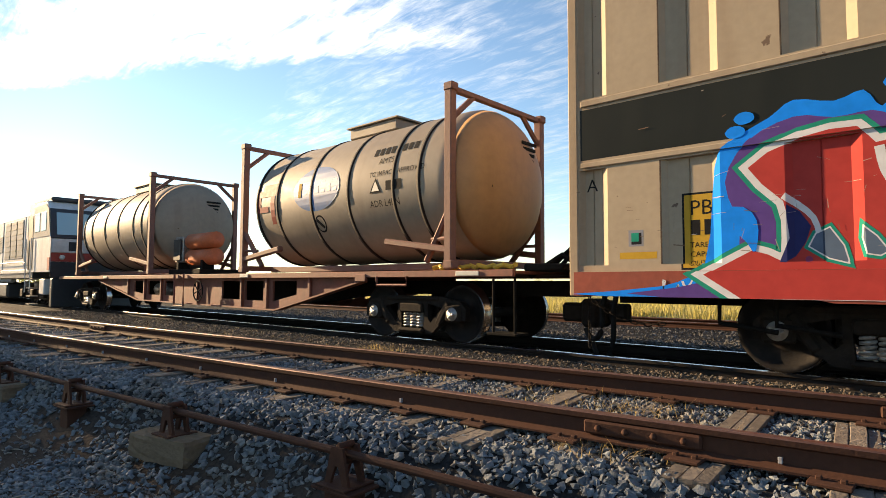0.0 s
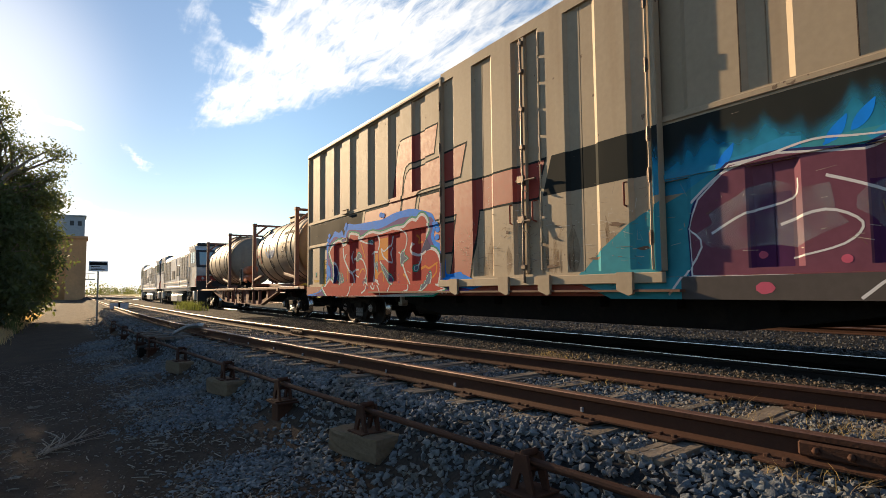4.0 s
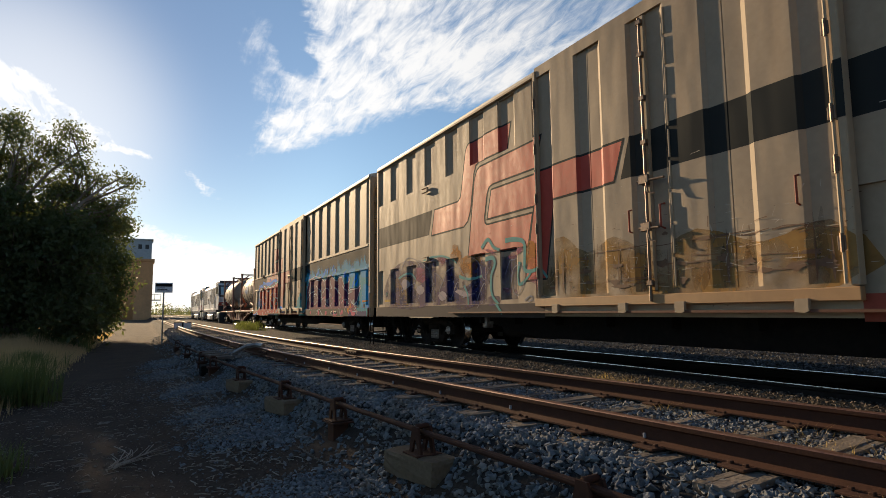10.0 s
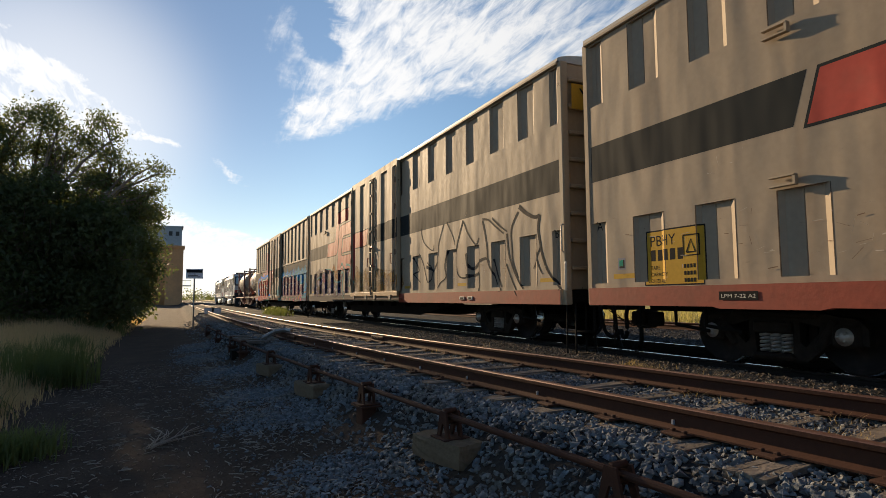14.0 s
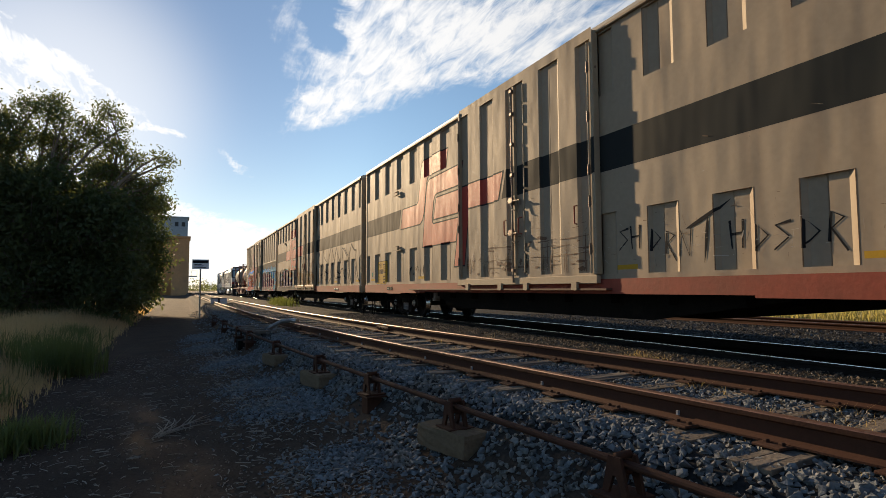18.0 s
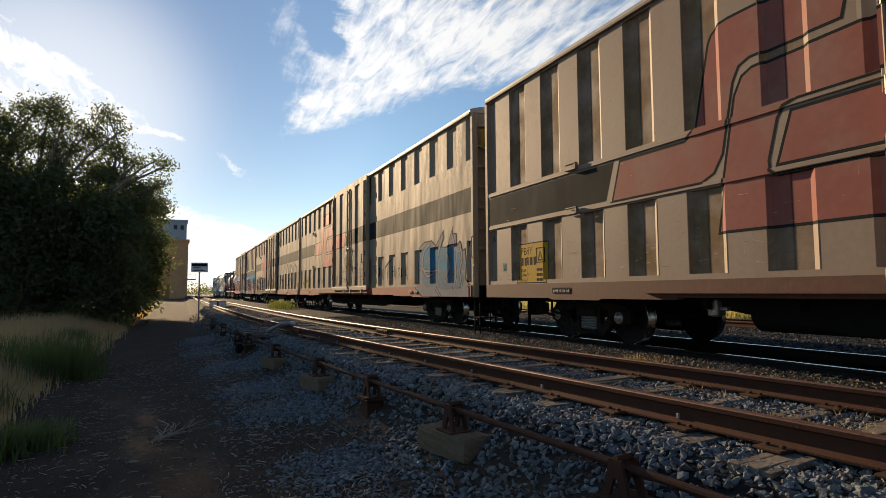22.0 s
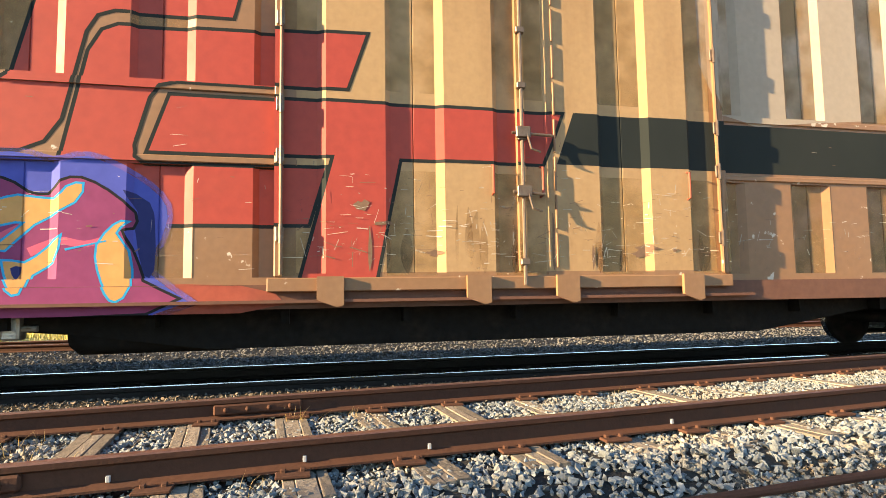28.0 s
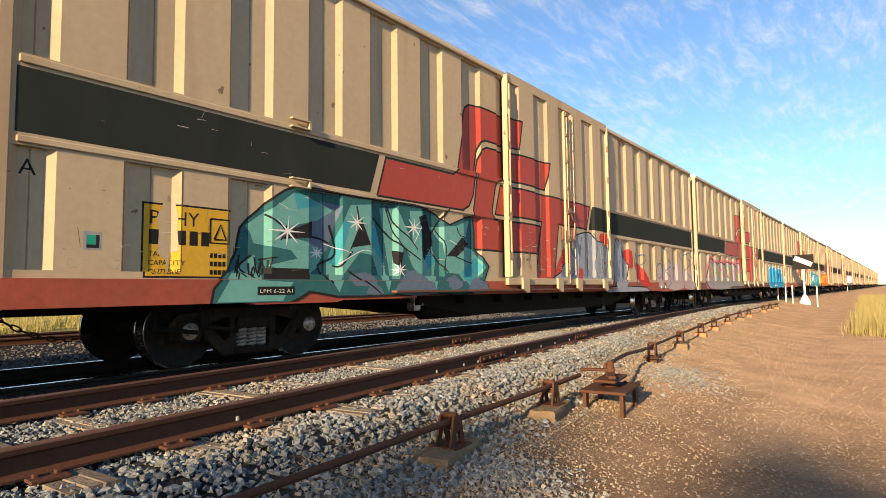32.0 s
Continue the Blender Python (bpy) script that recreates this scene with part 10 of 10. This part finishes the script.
    drape("sill_word", v4, "ribbed", [(M["pale"], word("RELEASE", 0.075, 14.6, 1.62))], "small pale stencilled word", 0.006)
    # fifth: plum piece with blue halo, navy advertisement
    repaint(v5, M["cream"], M["tan"])
    placard(v5, "ribbed")
    end_letter(v5, "ribbed", "B", 0.10)
    end_letter(v5, "ribbed", "A", VL - 0.26)
    panel_marks(v5, "ribbed", 12, strip=False)
    # a lighter golden coat over the doors than on the panels beside them
    drape("bleached_doors", v5, "ribbed", [(GOLDEN, [rect(8.0, 12.6, 1.84, 5.55)])], "lighter golden paint on the doors", 0.0002)
    # upper panels right of the doors are paler and greyer than the lower ones
    drape("chalky_paint", v5, "ribbed", [(GREY_BEIGE, [rounded([(12.75, 3.66), (12.75, 5.6), (15.0, 5.62), (18.0, 5.6), (20.5, 5.5), (20.5, 3.7), (18.0, 3.66), (15.0, 3.7)], 3)])], "paler grey-beige paint on the upper panels", 0.0005)
    drape("sill_paint", v5, "ribbed", [(M["sill_red"], [rounded([(1.0, 1.47), (1.15, 1.6), (1.05, 1.725), (3.0, 1.725), (5.5, 1.725), (7.5, 1.725), (7.5, 1.47), (3.0, 1.47)], 3)])], "red paint on part of the sill", 0.002)
    drape(G, v5, "ribbed", [(P["white"], scribble(0.38, 0.7, 3.04, 3.42, 5, 0.012, 61))], "small chalk doodle on the band")
    ad = [rect(17.22, 17.88, 4.56, 5.26), rect(17.94, 18.10, 4.56, 5.26), blob(18.54, 4.91, 0.36, 0.36, rng, 20, 0.0), [(19.10, 5.26), (19.28, 4.56), (19.42, 4.56), (19.52, 4.95), (19.62, 4.56), (19.76, 4.56), (19.94, 5.26), (19.76, 5.26), (19.68, 4.85), (19.58, 5.26), (19.46, 5.26), (19.36, 4.85), (19.28, 5.26)]]
    holes = [rect(17.40, 17.68, 4.69, 4.85), rect(17.40, 17.66, 4.98, 5.13), blob(18.54, 4.91, 0.19, 0.21, rng, 16, 0.0)]
    drape("advertisement", v5, "ribbed", [(P["ink"], ad + [rect(17.10, 20.10, 4.10, 4.48)]), (M["tan"], holes), (M["pale"], word("WE SELL FOR LESS", 0.27, 17.22, 4.19, 2.75))], "navy advertisement with pale slogan", 0.003)
    plum_piece(v5)
    drape(G, v5, "ribbed", [(P["white"], scribble(1.05, 2.0, 1.52, 1.68, 7, 0.022, 33))], "white tag on a red patch of the sill")
    # sixth: teal piece edged black, scrawl over the doors
    recolour(v6, "sill", M["sill_red"])
    placard(v6, "ribbed", True)
    end_letter(v6, "ribbed", "A", 0.10)
    panel_marks(v6, "ribbed", 14, "LPM 6-22 A1", strip=False)
    edge = rounded([(1.85, 1.47), (2.05, 1.8), (2.19, 2.03), (2.24, 2.31), (2.45, 2.51), (2.68, 2.71), (2.96, 2.86), (3.34, 2.87), (4.0, 2.85), (5.18, 2.87), (5.78, 2.79), (6.11, 2.64), (6.82, 2.85), (6.86, 2.28), (7.25, 1.99), (6.78, 1.55), (5.76, 1.54), (4.55, 1.53), (3.61, 1.53), (3.14, 1.60), (2.86, 1.47)], 2)
    es = [(2.37, 2.25), (2.3, 2.35), (2.45, 2.46), (2.67, 2.6), (2.94, 2.80), (3.16, 2.79), (3.62, 2.65), (3.34, 2.49), (2.95, 2.4), (2.71, 2.27), (3.26, 2.19), (3.45, 2.09), (3.34, 1.89), (3.13, 1.74), (2.58, 1.9), (3.0, 1.99), (2.9, 2.09), (2.41, 2.15)]
    ay = [(3.5, 1.97), (3.77, 2.54), (3.89, 2.75), (4.3, 2.8), (4.43, 2.43), (4.64, 1.75), (4.58, 1.56), (4.34, 2.08), (4.06, 2.11), (3.77, 1.82), (3.64, 1.57), (3.5, 1.74)]
    en = [(4.49, 2.77), (4.82, 2.81), (5.17, 2.3), (5.1, 2.79), (5.47, 2.82), (5.77, 2.04), (5.68, 1.57), (5.16, 1.94), (4.96, 2.28), (4.88, 1.75), (4.71, 1.75)]
    ee = [(5.62, 2.58), (6.28, 2.65), (6.72, 2.79), (6.62, 2.48), (6.3, 2.36), (6.8, 2.28), (7.18, 1.98), (6.69, 1.57), (6.34, 1.85), (6.01, 1.86), (5.93, 2.34)]
    tail = [(1.9, 1.48), (2.1, 1.8), (2.42, 2.02), (2.5, 1.72), (2.9, 1.7), (2.75, 1.48)]
    dark = [[(2.76, 2.22), (2.95, 2.36), (3.26, 2.48), (3.26, 2.27)], [(2.52, 1.87), (3.19, 1.87), (3.19, 1.74), (2.52, 1.74)], [(3.89, 2.17), (4.1, 2.57), (4.27, 2.23)], [(6.01, 2.13), (6.45, 2.47), (6.71, 2.38), (6.3, 2.14)], [(5.32, 2.72), (5.55, 2.78), (5.71, 2.33), (5.49, 2.04)], [(4.75, 2.17), (4.96, 2.15), (4.91, 1.95), (4.78, 1.97)]]
    strokes = [pen(0.025, *p) for p in (((2.55, 2.5), (2.8, 2.35), (2.75, 2.2)), ((4.0, 2.75), (4.05, 2.4), (3.85, 2.1)), ((4.62, 2.78), (4.8, 2.4), (5.1, 2.1)), ((5.75, 2.56), (6.0, 2.3), (5.95, 1.9)), ((6.3, 2.63), (6.4, 2.5), (6.62, 2.48)), ((2.22, 2.01), (2.19, 1.73)), ((2.37, 2.01), (2.22, 1.87), (2.4, 1.75)), ((2.42, 1.99), (2.46, 1.8), (2.51, 1.94), (2.59, 1.82), (2.64, 2.0)))]
    shades = [[(3.5, 1.97), (3.77, 2.54), (3.9, 2.5), (3.66, 1.9)], [(4.3, 2.8), (4.43, 2.43), (4.6, 1.9), (4.3, 2.3)], [(5.4, 2.8), (5.77, 2.04), (5.6, 1.9), (5.3, 2.5)], [(2.94, 2.80), (3.16, 2.79), (3.4, 2.7), (3.0, 2.6)], [(6.4, 1.86), (6.9, 2.15), (7.1, 1.98), (6.69, 1.6)]]
    more = [
        pen(0.03, (2.82, 2.38), (2.98, 2.32), (3.23, 2.45)),
        pen(0.035, (2.98, 2.28), (3.33, 2.27), (3.54, 2.21)),
        pen(0.04, (3.54, 2.45), (3.64, 2.07), (3.35, 1.91), (3.54, 1.69)),
        pen(0.035, (4.35, 2.62), (4.7, 2.36), (5.35, 2.05)),
        pen(0.03, (4.64, 2.81), (4.82, 2.53), (5.09, 2.38), (5.29, 2.2)),
        pen(0.035, (6.08, 2.91), (5.6, 2.33), (6.06, 1.87)),
        pen(0.03, (6.52, 2.43), (6.19, 2.17), (6.81, 2.04)),
        pen(0.025, (2.2, 1.95), (2.16, 1.76)),
        pen(0.025, (2.29, 1.95), (2.18, 1.85), (2.29, 1.76)),
        pen(0.025, (2.34, 1.92), (2.36, 1.76), (2.41, 1.88), (2.45, 1.76), (2.53, 1.95)),
        pen(0.025, (2.47, 1.96), (2.71, 2)),
        pen(0.025, (2.59, 1.96), (2.58, 1.79)),
        pen(0.03, (3.92, 2.12), (3.72, 1.92), (3.6, 1.92)),
        pen(0.03, (3.84, 1.85), (4.23, 1.66), (4.43, 1.54)),
    ]
    feet = [
        rounded([(4.69, 1.54), (5.01, 1.8), (5.39, 1.83), (5.71, 1.53)], 2),
        rounded([(6.5, 1.55), (6.87, 1.81), (7.22, 1.55)], 2),
        rounded([(4.13, 1.55), (4.29, 1.7), (4.48, 1.54)], 2),
    ]
    drape(G, v6, "ribbed", [(P["black"], [swell(edge, 0.03)]), (P["deep_teal"], [edge]), (P["slate"], [blob(4.1, 1.74, 0.26, 0.10, rng), blob(5.2, 1.78, 0.25, 0.12, rng), blob(6.2, 1.7, 0.2, 0.12, rng), [(3.1, 2.1), (3.4, 2.75), (3.75, 2.72), (3.5, 2.1)]]), (P["mint"], [es, ay, en, ee, tail]), (P["teal"], shades), (P["slate"], feet), (P["black"], dark + strokes + more),
          (P["white"], [w for x, z, r in ((2.85, 2.32, 0.26), (4.0, 2.52, 0.18), (5.2, 2.54, 0.22), (3.34, 2.08, 0.12), (4.88, 1.89, 0.16)) for w in star(x, z, r)] + [pen(0.014, (3.45, 2.2), (3.9, 2.1)), pen(0.014, (3.7, 1.95), (4.1, 2.14), (4.35, 2.12)), pen(0.014, (5.2, 2.3), (5.4, 2.6)), pen(0.014, (6.1, 2.4), (6.3, 2.34))])], "teal sprayed letters edged in black")
    door_piece(v6)
    # the rest of the train
    fills = (["grey", "lime", "pink"], ["teal", "sky"], ["orange", "red"], ["grey", "slate"])
    for k, v in enumerate(VANS[6:]):
        recolour(v, "sill", M["sill_red"] if k % 2 else M["sill_brown"])
        if k < 8:
            f = fills[k % 4]
            a, b = ((1.5, 7.4) if k % 2 == 0 else (13.4, 19.8))
            drape(G, v, "ribbed", loose_piece(a, b, 1.5, 2.65, 5, [(f[-1], 0.12), ("black", 0.04)], f[0], "white" if k % 2 else f[1], 90 + k) + [(P[f[-1]], scribble(a, b, 1.6, 2.6, 10, 0.06, 120 + k)), (P["black"], scribble(a, b, 1.55, 2.6, 12, 0.025, 140 + k))], "bright sprayed piece on the lower panels")
            if k == 0:
                drape(G, v, "ribbed", loose_piece(15.2, 19.8, 1.5, 2.7, 4, [("teal", 0.1), ("white", 0.04)], "sky", "navy", 99), "turquoise sprayed piece on the lower panels")
    # yellow end boards high on the ends that face back
    for v in VANS[:4]:
        b = part("end_board", boxed(VL + 0.101, VL + 0.112, -1.28, -0.72, 4.85, 5.3, 0.003), M["yellow"], v, "yellow board with a black letter")
        y = bmesh.new()
        for poly in word("Y", 0.42, 0, 0):
            y.faces.new([y.verts.new((VL + 0.118, -1.13 + px, 4.94 + pz)) for px, pz in poly])
        part("letter", y, M["black"], b)


build_van_paint()


# ---- what moves ----
def motions():
    rows_t = [r[0] for r in ROLLED]
    rows_x = [r[1] for r in ROLLED]
    # smooth reading between the rows
    poly = np.polyfit(rows_t, rows_x, 6)
    for ob in TRAIN:
        x, y, z = ob.location
        walk(ob, [(t, pose(x + s, y, z)) for t, s in ROLLED])
    turn_t = np.arange(0, 32.01, 0.16)
    turn_s = np.polyval(poly, turn_t)
    for ob in TRAIN:
        for w in [o for o in ob.children_recursive if o.name.startswith("wheelset")]:
            x, y, z = w.matrix_basis.translation
            walk(w, [(float(t), pose(x, y, z, 0, math.degrees(s / WR), 0)) for t, s in zip(turn_t, turn_s)])


motions()
